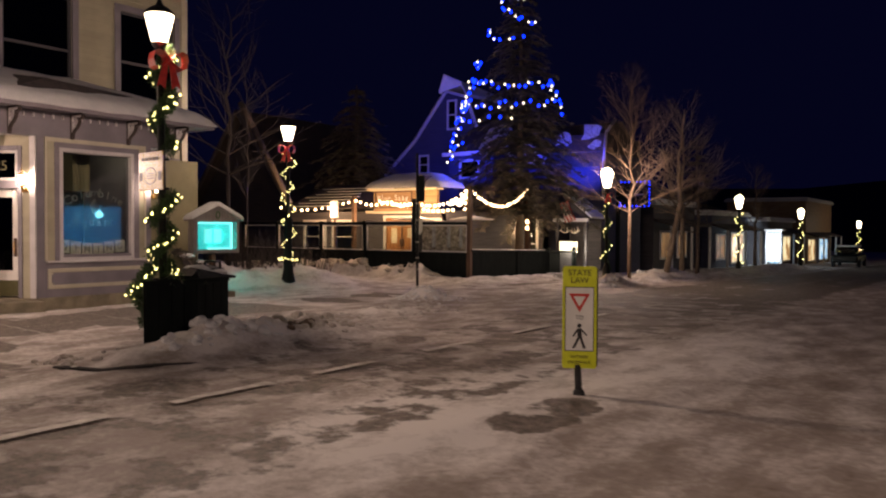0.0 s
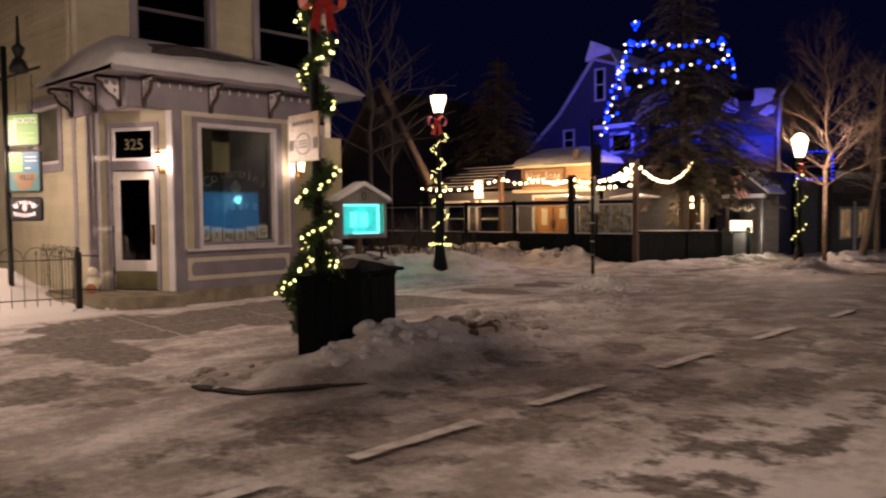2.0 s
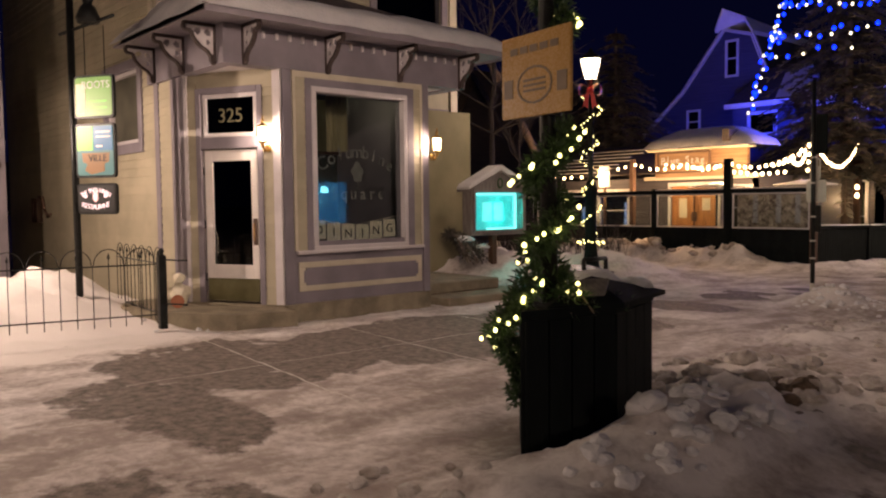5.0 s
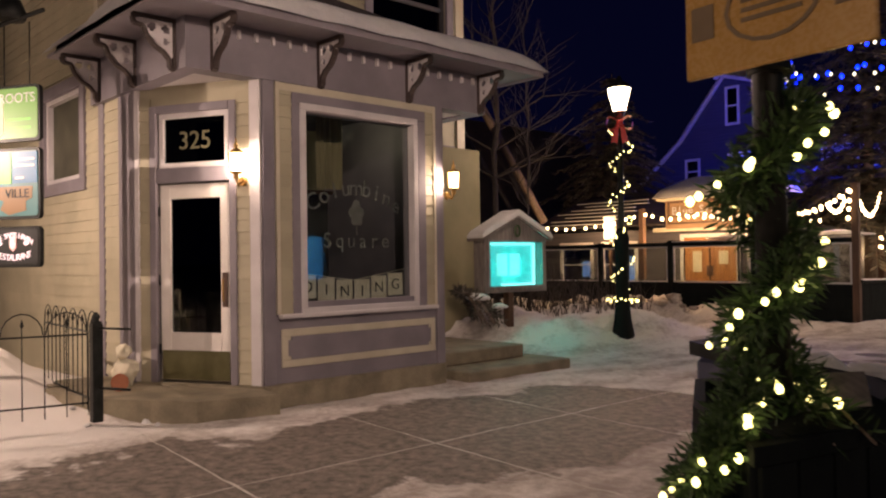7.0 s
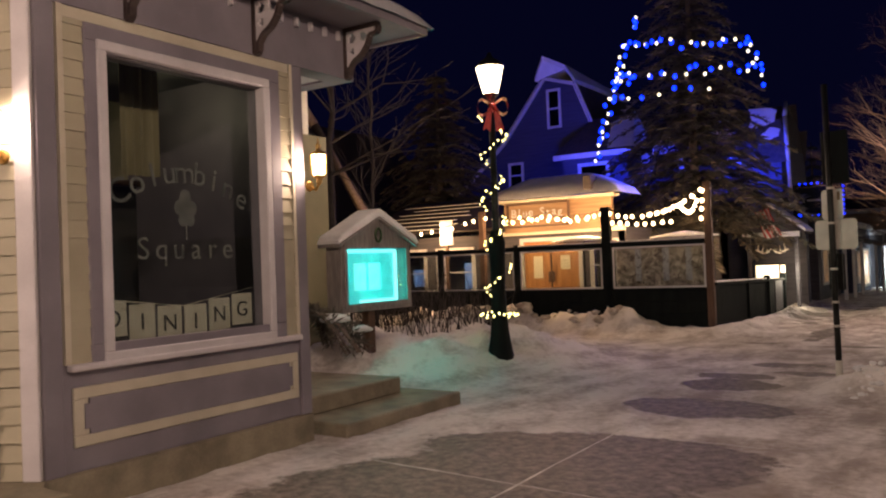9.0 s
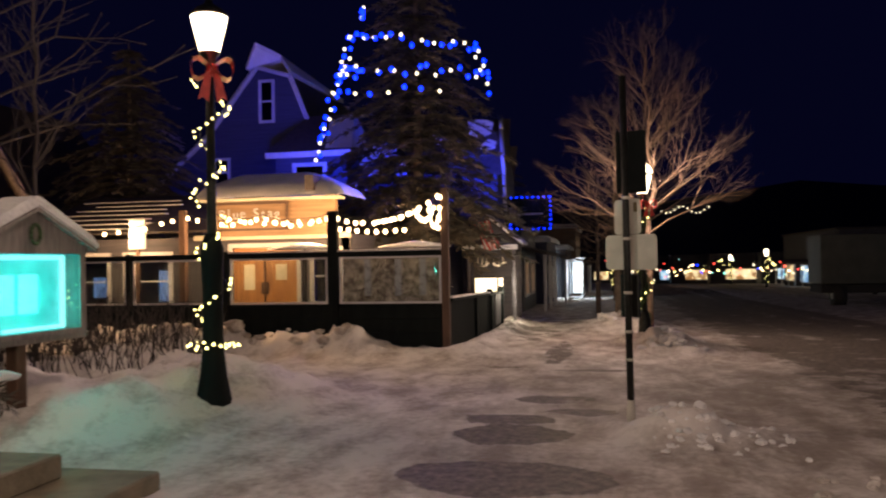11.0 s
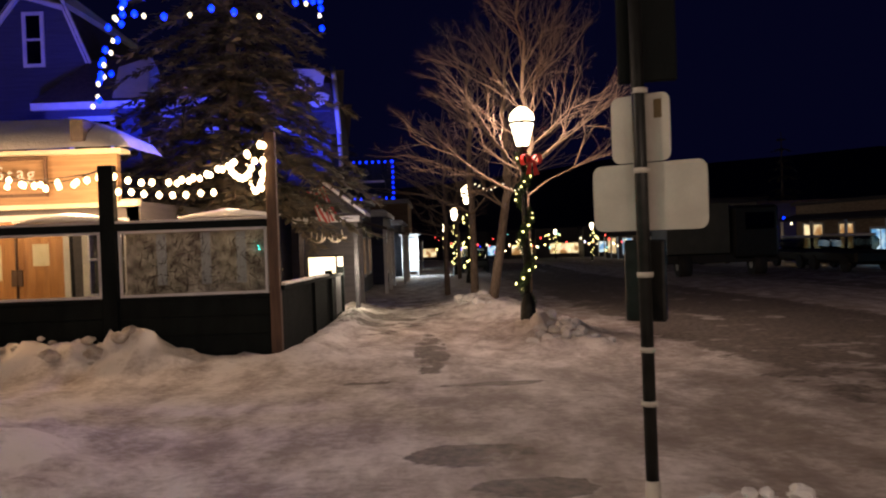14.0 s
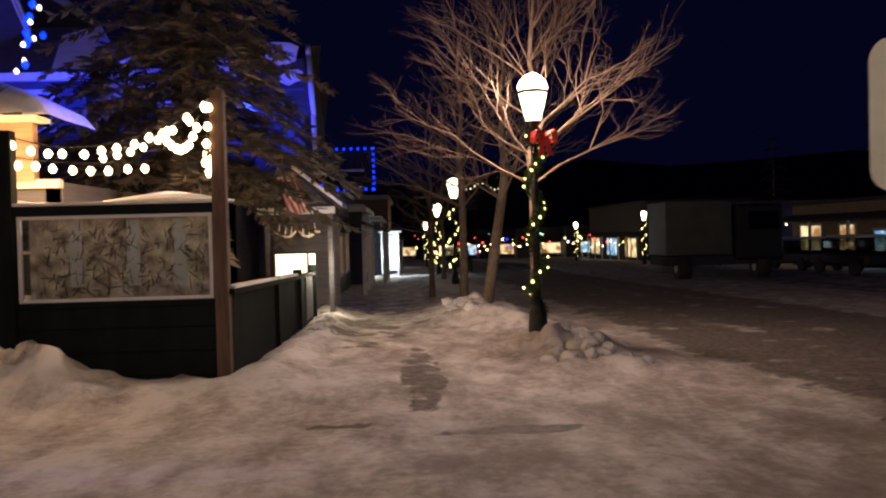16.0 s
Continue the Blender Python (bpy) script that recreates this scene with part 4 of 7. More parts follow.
w = part("side_window", made(ring, FA, a - 0.15, b + 0.15, c - 0.15, d + 0.15, 0.15, -0.02, 0.05, 0.006), LAVENDER, shop, "lavender framed side window with drawn screen")
part("sash", made(ring, FA, a, b, c, d, 0.06, -0.10, 0.0), PALE_TRIM, w)
part("screen", made(fbox, FA, a + 0.05, b - 0.05, -0.08, -0.07, c + 0.05, d - 0.05), surface("window_screen", (0.05, 0.05, 0.035), (0.09, 0.085, 0.06), 3, (0.5, 0.7), 0), w)
bm = bmesh.new()
slab(bm, [(-25.8, 7.2, 8.6), (-16.9, 7.2, 8.6), (-16.9, 13.7, 8.6), (-25.8, 13.7, 8.6)], 0.25)
part("roof", bm, SHINGLE, shop)

# side steps up to the second entrance
steps = thing("side_steps", (-15.4, 11.6, -0.74), "two low concrete steps beside the shop, edges snowy", "steps")
part("lower_step", made(wbox, -17.0, -14.47, 10.75, 12.62, -0.80, -0.60, 0.015), CONCRETE, steps)
part("upper_step", made(wbox, -17.0, -15.05, 10.75, 12.35, -0.60, -0.43, 0.015), CONCRETE, steps)


lamp("shop_room_light", (-15.7, 9.9, 2.25), 5, (1.0, 0.80, 0.50), 0.15)

# wall lamps
def wall_lamp(F, s, z, label):
    p = F.at(s, 0.03, z)
    e = thing("wall_lamp", p, label, "wall lamp", "brass wall lamps on the shopfront")
    part("back_plate", made(lambda b: rod(b, F.at(s, 0.02, z - 0.17), F.at(s, 0.045, z - 0.17), 0.05, 0.04, 12)), BRASS, e)
    part("arm", made(tube, [F.at(s, 0.04, z - 0.17), F.at(s, 0.10, z - 0.21), F.at(s, 0.14, z - 0.15)], 0.012, 6), BRASS, e)
    c = F.at(s, 0.14, 0)
    cage = part("cap", made(lathe, (c.x, c.y, z), [(0.075, 0.09), (0.06, 0.115), (0.02, 0.135), (0.018, 0.155), (0.028, 0.17), (0.012, 0.19), (0.004, 0.24)], 10), BRASS, e)
    part("base_cup", made(lathe, (c.x, c.y, z), [(0.01, -0.17), (0.03, -0.14), (0.02, -0.12), (0.055, -0.10), (0.06, -0.085)], 10), BRASS, e)
    part("bars", made(lambda b: [rod(b, (c.x + 0.062 * math.cos(t), c.y + 0.062 * math.sin(t), z - 0.09), (c.x + 0.072 * math.cos(t), c.y + 0.072 * math.sin(t), z + 0.095), 0.004, seg=4) for t in (0.5, 2.07, 3.64, 5.21)]), BRASS, e)
    gl = part("glass", made(lathe, (c.x, c.y, z), [(0.048, -0.085), (0.058, 0.09)], 10), WALL_GLOW, e, "glowing lamp glass")
    gl.visible_shadow = False
    lamp("wall_light", (c.x, c.y, z), WALL_LAMP_W, WARM, 0.05)


wall_lamp(F2, 1.285, 1.68, "brass lantern wall lamp, lit, on the clapboards by the white door")
wall_lamp(F1, 2.46, 1.64, "brass lantern wall lamp, lit, at the porch by the side steps")


# ---- street lamps ----
def leaf_sprays(bm, rnd, path, radius, count, length, width):
    """Many small needle sprays round a line of points."""
    for i in range(count):
        u = rnd.random() * (len(path) - 1)
        k = min(int(u), len(path) - 2)
        c = path[k].lerp(path[k + 1], u - k)
        d = Vector((rnd.gauss(0, 1), rnd.gauss(0, 1), rnd.gauss(0, 0.8))).normalized()
        base = c + d * radius * rnd.uniform(0.15, 0.7)
        tip = base + (d + Vector((rnd.gauss(0, 0.4), rnd.gauss(0, 0.4), rnd.gauss(0, 0.4)))).normalized() * length * rnd.uniform(0.6, 1.3)
        side = (tip - base).cross(Vector((rnd.gauss(0, 1), rnd.gauss(0, 1), rnd.gauss(0, 1)))).normalized() * width
        mid = base.lerp(tip, 0.5)
        a, b, c2, e = bm.verts.new(base), bm.verts.new(mid + side), bm.verts.new(tip), bm.verts.new(mid - side)
        bm.faces.new((a, b, c2, e))


BULB_ME = {}


def bulb(parent, p, r, material, name="bulb"):
    key = (round(r, 4), material.name)
    if key not in BULB_ME:
        bm = bmesh.new()
        lathe(bm, (0, 0, 0), [(r * 0.35, r * 1.1), (r * 0.75, r * 0.6), (r, 0), (r * 0.7, -r * 0.75), (r * 0.15, -r * 1.1)], 7)
        me = bpy.data.meshes.new(name)
        bm.to_mesh(me)
        bm.free()
        me.materials.append(material)
        BULB_ME[key] = me
    ob = new(name, BULB_ME[key])
    ob.parent = parent
    if parent.type == "EMPTY":
        ob.matrix_parent_inverse = parent.matrix_basis.inverted()
    ob.location = p
    return ob


def street_lamp(x, y, zb, zneck, label, watts, dome=False, scale=1.0, lean=(0, 0), seg=14):
    e = thing("street_lamp", (x, y, zb), label, "street lamp", "old-style street lamps along the street")
    tx, ty = x + lean[0], y + lean[1]
    H = zneck - zb
    part("base", made(lathe, (x, y, zb - 0.1), [(0.17, 0), (0.17, 0.25), (0.14, 0.30), (0.12, 0.62), (0.09, 0.70), (0.065, 0.80)], seg), IRON, e)
    part("post", made(lambda b: rod(b, (x, y, zb + 0.6), (tx, ty, zneck - 0.08), 0.055, 0.042, seg)), IRON, e)
    part("collar", made(lathe, (tx, ty, zneck), [(0.045, -0.14), (0.085, -0.10), (0.06, -0.06), (0.10 * scale, -0.01), (0.10 * scale, 0.012)], seg), IRON, e)
    g = part("lantern_glass", made(lathe, (tx, ty, zneck), [(0.095 * scale, 0.012), (0.175 * scale, 0.34 * scale), (0.18 * scale, 0.36 * scale)], seg), LANTERN_GLOW, e, "frosted lantern glass, lit")
    g.visible_shadow = False
    if dome:
        part("band", made(lathe, (tx, ty, zneck), [(0.185 * scale, 0.36 * scale), (0.19 * scale, 0.40 * scale)], seg), IRON, e)
        d = part("dome_glass", made(lathe, (tx, ty, zneck), [(0.185 * scale, 0.405 * scale), (0.20 * scale, 0.44 * scale), (0.165 * scale, 0.53 * scale), (0.09 * scale, 0.60 * scale), (0.02, 0.63 * scale)], seg), LANTERN_GLOW, e, "glowing lantern dome")
        d.visible_shadow = False
    else:
        part("cap", made(lathe, (tx, ty, zneck), [(0.185 * scale, 0.365 * scale), (0.19 * scale, 0.385 * scale), (0.12 * scale, 0.45 * scale), (0.05 * scale, 0.49 * scale), (0.02 * scale, 0.56 * scale)], seg), IRON, e)
    part("rib", made(lambda b: [rod(b, (tx + 0.098 * scale * math.cos(t), ty + 0.098 * scale * math.sin(t), zneck), (tx + 0.182 * scale * math.cos(t), ty + 0.182 * scale * math.sin(t), zneck + 0.36 * scale), 0.006, seg=4) for t in [0.4 + math.pi / 3 * k for k in range(6)]]), IRON, e)
    if watts:
        lamp("street_light", (tx, ty, zneck + 0.2 * scale), watts, WARM, 0.11)
    return e


def bow(x, y, z, face, size, label):
    e = thing("red_bow", (x, y, z), label, "ribbon bow", "red bows on the street lamps")
    F = Frame(x, y, *face)
    for name, sgn in (("loop", -1), ("loop", 1)):
        bm = bmesh.new()
        pts = []
        for k in range(11):
            t = math.pi * 2 * k / 10
            pts.append((sgn * size * (0.42 - 0.42 * math.cos(t)) * 0.62, z + size * 0.40 * math.sin(t) * (0.6 - 0.4 * math.cos(t))))
        n = len(pts) - 1
        for k in range(n):
            (a, b), (c, d) = pts[k], pts[k + 1]
            q = [bm.verts.new(F.at(a, 0.02, b)), bm.verts.new(F.at(c, 0.02, d)), bm.verts.new(F.at(c, 0.02 + size * 0.55, d)), bm.verts.new(F.at(a, 0.02 + size * 0.55, b))]
            bm.faces.new(q)
        part(name, bm, RED, e)
    part("knot", made(fbox, F, -size * 0.12, size * 0.12, 0.0, size * 0.4, z - size * 0.13, z + size * 0.13, 0.01), RED, e)
    for sgn in (-1, 1):
        bm = bmesh.new()
        plate(bm, F, [(sgn * 0.001, z), (sgn * size * 0.16, z - 0.02), (sgn * size * 0.36, z - size * 0.8), (sgn * size * 0.24, z - size * 0.72), (sgn * size * 0.10, z - size * 0.85)], 0.14, 0.15)
        part("tail", bm, RED, e)


def garland(x, y, z0, z1, turns, radius, thick, leaves, bulbs, r_bulb, label, group, seed, lean=(0, 0), wild=0.0, bulb_mat=None, start=0.0):
    rnd = random.Random(seed)
    e = thing("lit_garland", (x, y, z0), label, "light garland", group)
    N = 90
    path = []
    for k in range(N + 1):
        u = k / N
        a = start + 2 * math.pi * turns * u
        rr = radius * (1 + wild * math.sin(u * 17 + seed))
        path.append(Vector((x + lean[0] * u + rr * math.cos(a), y + lean[1] * u + rr * math.sin(a), z0 + (z1 - z0) * u)))
    if leaves:
        part("wire", made(tube, path[::3], 0.012, 5), IRON, e)
        bm = bmesh.new()
        leaf_sprays(bm, rnd, path, thick, int(leaves * 3.6), thick * 0.40, 0.006)
        tagged(part("greenery", bm, GARLAND_GREEN, e, "dense dark green needle sprays"), kind="stuff")
    else:
        part("wire", made(tube, path[::2], 0.006, 4), IRON, e)
    for k in range(bulbs):
        u = (k + rnd.uniform(0.1, 0.9)) / bulbs * N
        i = min(int(u), N - 1)
        p = path[i].lerp(path[i + 1], u - i)
        d = Vector((p.x - x, p.y - y, 0)).normalized()
        p = p + d * thick * rnd.uniform(0.35, 0.95) + Vector((rnd.gauss(0, 0.02), rnd.gauss(0, 0.02), rnd.gauss(0, 0.02)))
        bulb(e, p, r_bulb * rnd.uniform(0.8, 1.2), bulb_mat or BULB_WARM)
    return e


L1 = (-9.06, 6.80)
street_lamp(*L1, -0.70, 3.17, "lit black street lamp wrapped in garland beside a planter", LAMP_W, lean=(0.0, -0.05))
garland(*L1, 2.45, 3.12, 1.4, 0.08, 0.14, 900, 22, 0.014, "thick green garland with lights round the lamp top", "garlands on the near lamp", 1)
garland(*L1, 1.80, 2.45, 1.1, 0.08, 0.14, 900, 18, 0.014, "thick lit green garland on the post above the placard", "garlands on the near lamp", 12)
garland(*L1, 0.20, 1.26, 2.3, 0.08, 0.145, 1700, 34, 0.014, "thick green garland with warm lights drooping under the placard", "garlands on the near lamp", 3, wild=0.3)
garland(-9.12, 6.53, -0.40, 0.34, 1.2, 0.07, 0.12, 1200, 24, 0.014, "garland end hanging down the side of the black planter", "garlands on the near lamp", 4, wild=0.4)
bow(L1[0]+0.06, L1[1]-0.02, 2.93, (0.3, 1), 0.42, "wide red ribbon bow tied under the lantern on a garlanded lamp")
L2 = (-15.34, 15.10)
street_lamp(*L2, -0.72, 3.06, "lit black street lamp spirally wrapped in small lights", LAMP_W * 0.36, lean=(0.0, 0.0), scale=1.05)
bow(L2[0]+0.05, L2[1]-0.06, 2.85, (1, 0.6), 0.40, "full red ribbon bow under a lit lantern among dark spruce")
garland(*L2, 0.02, 2.80, 4.6, 0.13, 0.04, 0, 74, 0.013, "spiral of tiny warm lights round a lamp post", "light spirals on lamp posts", 5, wild=0.25)
garland(*L2, 0.0, 0.06, 2.0, 0.20, 0.05, 0, 22, 0.014, "ring of tiny warm lights at the foot of a lamp post", "light spirals on lamp posts", 55)
bm = bmesh.new()
lathe(bm, (*L2, -0.72), [(0.26, 0), (0.20, 0.10), (0.14, 0.42), (0.11, 0.7), (0.10, 1.2), (0.12, 1.75), (0.07, 1.9)], 10)
part("post_wrap", bm, BLACK_WOOD)
tagged(bpy.data.objects["post_wrap"], "black padded wrap round the foot of the lamp post in snow", "post wrap")
L3 = (-10.57, 24.37)
street_lamp(*L3, -0.93, 2.16, "black iron street lamp with glowing dome, garlanded, beside a bare tree", LAMP_W * 0.7, dome=True, scale=1.05)
garland(*L3, -0.45, 2.04, 3.4, 0.06, 0.12, 1900, 24, 0.017, "green garland with warm lights wound down a lamp post", "garlands on far lamps", 6)
bow(L3[0] + 0.08, L3[1] - 0.05, 1.94, (1, 0.3), 0.32, "red ribbon bow on the garlanded lamp beside a bare tree")
for i, (x, y) in enumerate(((-10.7, 40.5), (-10.7, 55.0), (-10.7, 80.0), (4.6, 70.0), (-1.8 + 6.2, 92.0), (4.5, 44.0 + 72))):
    zb = gz(x, y) - 0.05
    street_lamp(x, y, zb, zb + 3.15, "distant black street lamp, lit, with garland and lights", 22 if i < 4 else 0, dome=True, scale=1.1, seg=8)
    garland(x, y, zb + 0.5, zb + 3.0, 3.0, 0.09, 0.13, 300, 20, 0.03, "garland with warm lights on a distant lamp post", "garlands on far lamps", 20 + i)
# two unseen lamps added on the kerbs to brighten road, sign and walls
street_lamp(3.2, 1.5, -0.74, 3.1, "unseen black iron street lamp, added light on the far kerb", AMBER_W, scale=1.05)
street_lamp(-12.8, -4.6, -0.74, 3.1, "unseen black iron street lamp, added light on the near kerb", COURT_W, scale=1.05)

# ---- planter with the near lamp ----
planter = thing("planter_box", (-9.25, 7.2, -0.72), "black slatted planter box with snow and greenery on top", "planter")
HEX = [(-8.97, 6.46), (-8.80, 7.1), (-9.02, 7.80), (-9.48, 7.92), (-9.74, 7.5), (-9.42, 6.92)]
bm = bmesh.new()
slab(bm, [(x, y, 0.10) for x, y in HEX], 0.86)
part("box", bm, BLACK_WOOD, planter)
HC = Vector((-9.24, 7.2))
bm = bmesh.new()
for (a, b) in zip(HEX, HEX[1:] + HEX[:1]):
    va, vb = Vector(a), Vector(b)
    oa, ob_ = HC + (va - HC) * 1.05, HC + (vb - HC) * 1.05
    ia, ib = HC + (va - HC) * 0.9, HC + (vb - HC) * 0.9
    slab(bm, [(oa.x, oa.y, 0.155), (ob_.x, ob_.y, 0.155), (ib.x, ib.y, 0.155), (ia.x, ia.y, 0.155)], 0.06)
part("rim", bm, BLACK_WOOD, planter)
LID = [(-8.93, 6.62), (-8.74, 7.12), (-8.96, 7.9), (-9.42, 7.8), (-9.36, 6.95)]
bm = bmesh.new()
apex = bm.verts.new((-9.09, 7.24, 0.30))
low = [bm.verts.new((x, y, 0.165)) for x, y in LID]
bottom = [bm.verts.new((x, y, 0.135)) for x, y in LID]
for k in range(5):
    j = (k + 1) % 5
    bm.faces.new((low[k], low[j], apex))
    bm.faces.new((bottom[k], bottom[j], low[j], low[k]))
bm.faces.new(bottom[::-1])
bmesh.ops.recalc_face_normals(bm, faces=bm.faces)
part("hipped_lid", bm, BLACK_WOOD, planter, "low black hipped lid")
bm = bmesh.new()
slab(bm, [(-8.985, 6.79, 0.212), (-8.86, 7.08, 0.212), (-8.93, 7.22, 0.297), (-9.03, 7.08, 0.297)], 0.02)
part("flap", bm, MENU_WOOD, planter, "worn grey flap in the lid")
for (a, b) in zip(HEX, HEX[1:] + HEX[:1]):
    L = math.hypot(b[0] - a[0], b[1] - a[1])
    F = Frame(a[0], a[1], b[0] - a[0], b[1] - a[1])
    n = max(2, int(L / 0.16))
    for k in range(n):
        part("stave", made(fbox, F, L * k / n + 0.006, L * (k + 1) / n - 0.006, 0.0, 0.018, -0.74, 0.09), BLACK_WOOD, planter)
bm = bmesh.new()
lump(bm, (-9.22, 7.42, 0.24), 0.20, 0.42, 3)
lump(bm, (-9.32, 7.66, 0.18), 0.20, 0.4, 9)
lump(bm, (-9.10, 7.70, 0.20), 0.14, 0.4, 19)
snowcap = part("planter_snow", bm, SNOW)
tagged(snowcap, "lumpy snow heaped on top of the black planter", "snow")
rnd = random.Random(17)
twigs = thing("planter_greens", (-9.15, 7.05, 0.12), "drooping evergreen sprigs stuck in the black planter", "plant")
for k in range(11):
    a = rnd.uniform(-1.0, 2.4)
    l = rnd.uniform(0.25, 0.45)
    p = [Vector((-9.12, 7.0, 0.14)) + Vector((math.cos(a) * l * u, math.sin(a) * l * u, 0.32 * u - 0.34 * u * u)) for u in (0, 0.33, 0.66, 1)]
    tw = part("twig", made(tube, p, 0.006, 4), BARK, twigs)
    bm = bmesh.new()
    leaf_sprays(bm, rnd, p, 0.03, 60, 0.07, 0.006)
    part("needles", bm, GARLAND_GREEN, tw)

# placard on the near lamp
FP = Frame(L1[0] + 0.14, L1[1] - 0.27, 0.99, -0.14)
placard = thing("placard", FP.at(0, 0, 1.25), "wide tan plastic placard strapped across a garlanded lamp post", "sign")
part("board", made(fbox, FP, -0.31, 0.31, 0.0, 0.02, 1.29, 1.77, 0.006), PLACARD, placard)
for s in (-0.24, 0.24):
    part("badge", made(fbox, FP, s - 0.042, s + 0.042, 0.02, 0.023, 1.41, 1.52), PLACARD_INK, placard)
bm = bmesh.new()
for k in range(16):
    a0, a1 = 2 * math.pi * k / 16, 2 * math.pi * (k + 1) / 16
    plate(bm, FP, [(0.16 * math.cos(a0), 1.47 + 0.11 * math.sin(a0)), (0.16 * math.cos(a1), 1.47 + 0.11 * math.sin(a1)), (0.145 * math.cos(a1), 1.47 + 0.097 * math.sin(a1)), (0.145 * math.cos(a0), 1.47 + 0.097 * math.sin(a0))], 0.02, 0.023)
for z in (1.44, 1.47, 1.50):
    fbox(bm, FP, -0.10, 0.10, 0.02, 0.023, z - 0.007, z + 0.007)
part("ring_mark", bm, PLACARD_INK, placard)
part("text_bar", made(lambda b: [fbox(b, FP, -0.22 + 0.09 * k, -0.15 + 0.09 * k, 0.02, 0.023, 1.66, 1.70) for k in range(5)]), PLACARD_INK, placard)
for z in (1.33, 1.70):
    part("strap", made(lathe, (L1[0], L1[1], z), [(0.075, -0.012), (0.075, 0.012)], 12), IRON, placard)
    part("bracket", made(fbox, FP, -0.11, -0.08, -0.22, 0.0, z - 0.012, z + 0.012), IRON, placard)

# litter bin beyond the planter
litter = thing("litter_bin", (-9.9, 8.2, -0.72), "dark blue-grey litter bin with a sloping lid and low handle", "bin")
part("body", made(wbox, -10.05, -9.77, 8.02, 8.34, -0.72, 0.18, 0.02), surface("bin_blue", (0.03, 0.035, 0.07), (0.05, 0.055, 0.10), 6, (0.4, 0.6), 0.05), litter)
part("lid", made(lambda q: slab(q, [(-10.07, 8.0, 0.27), (-9.75, 8.0, 0.22), (-9.75, 8.36, 0.22), (-10.07, 8.36, 0.27)], 0.07)), IRON, litter)
part("handle", made(tube, [(-9.8, 8.04, 0.2), (-9.8, 8.04, 0.33), (-9.8, 8.32, 0.33), (-9.8, 8.32, 0.2)], 0.018, 8), IRON, litter)

# ---- in-street crossing sign ----
FS = Frame(-3.37, 7.15, 0.90, 0.44)
ped = thing("crossing_sign", (-3.37, 7.15, -0.78), "narrow yellow-green crossing sign on a black stub post", "sign")
part("foot", made(lathe, (-3.37, 7.13, -0.745), [(0.13, -0.03), (0.12, 0.02), (0.06, 0.045), (0.045, 0.10)], 14), RUBBER, ped)
part("stub", made(lambda b: rod(b, (-3.37, 7.13, -0.72), (-3.40, 7.16, -0.42), 0.035, 0.035, 10)), RUBBER, ped)
part("panel", made(lambda b: plate(b, FS, rounded(-0.165, 0.145, -0.45, 0.49, 0.025), -0.03, 0.0)), YELLOW, ped)
part("side_band", made(fbox, FS, 0.145, 0.158, -0.035, 0.0, -0.43, 0.47), IRON, ped)
face = part("white_field", made(lambda b: plate(b, FS, rounded(-0.14, 0.12, -0.29, 0.30, 0.02), 0.0, 0.003)), SIGN_WHITE, ped, "white field with black border")
part("border", made(lambda b: ring(b, FS, -0.142, 0.122, -0.292, 0.302, 0.007, 0.003, 0.005)), INK, face)
T = [(-0.105, 0.24), (0.085, 0.24), (-0.01, 0.07)]
part("yield_triangle", made(plate, FS, T, 0.003, 0.006), SIGN_RED, face)
part("triangle_centre", made(plate, FS, [(-0.065, 0.215), (0.045, 0.215), (-0.01, 0.12)], 0.006, 0.008), SIGN_WHITE, face)
words("lettering", "TO", FS, -0.01, 0.004, 0.02, 0.05, INK, face)
words("lettering", "STATE", FS, -0.01, 0.002, 0.43, 0.075, INK, ped)
words("lettering", "LAW", FS, -0.01, 0.002, 0.36, 0.075, INK, ped)
words("lettering", "WITHIN", FS, -0.01, 0.002, -0.345, 0.045, INK, ped)
words("lettering", "CROSSWALK", FS, -0.01, 0.002, -0.395, 0.036, INK, ped)
bm = bmesh.new()
plate(bm, FS, [(-0.01 + 0.02 * math.cos(t), -0.055 + 0.02 * math.sin(t)) for t in [math.pi * k / 5 for k in range(10)]], 0.003, 0.006)
for q in ([(-0.03, -0.08), (0.01, -0.08), (0.015, -0.17), (-0.025, -0.17)], [(-0.025, -0.16), (0.0, -0.16), (-0.05, -0.265), (-0.075, -0.265)], [(-0.01, -0.16), (0.015, -0.16), (0.05, -0.265), (0.025, -0.265)],
          [(-0.03, -0.085), (-0.015, -0.095), (-0.06, -0.16), (-0.072, -0.15)], [(0.01, -0.085), (0.012, -0.105), (0.055, -0.15), (0.065, -0.14)]):
    plate(bm, FS, q, 0.003, 0.006)
part("walking_symbol", bm, INK, face, "black walking pictogram")

# ---- sign post seen from behind ----
post = thing("sign_post", (-11.135, 15.05, -0.76), "tall black round post in snow with bare sign backs", "sign post")
part("pole", made(lambda b: rod(b, (-11.135, 15.05, -0.72), (-11.155, 15.05, 2.55), 0.032, 0.032, 12)), IRON, post)
part("sleeve", made(lambda b: rod(b, (-11.135, 15.05, -0.76), (-11.135, 15.05, -0.46), 0.04, 0.038, 12)), SIGN_BACK, post, "bare galvanised sleeve")
for z in (-0.1, 0.16, 0.52, 1.02, 1.4):
    part("clamp", made(lambda b: rod(b, (-11.14, 15.05, z), (-11.14, 15.05, z + 0.025), 0.04, 0.04, 12)), SIGN_BACK, post)
FSG = Frame(-11.14, 15.09, 0.78, -0.62)
FS2 = Frame(-11.14, 15.09, 0.97, -0.22)
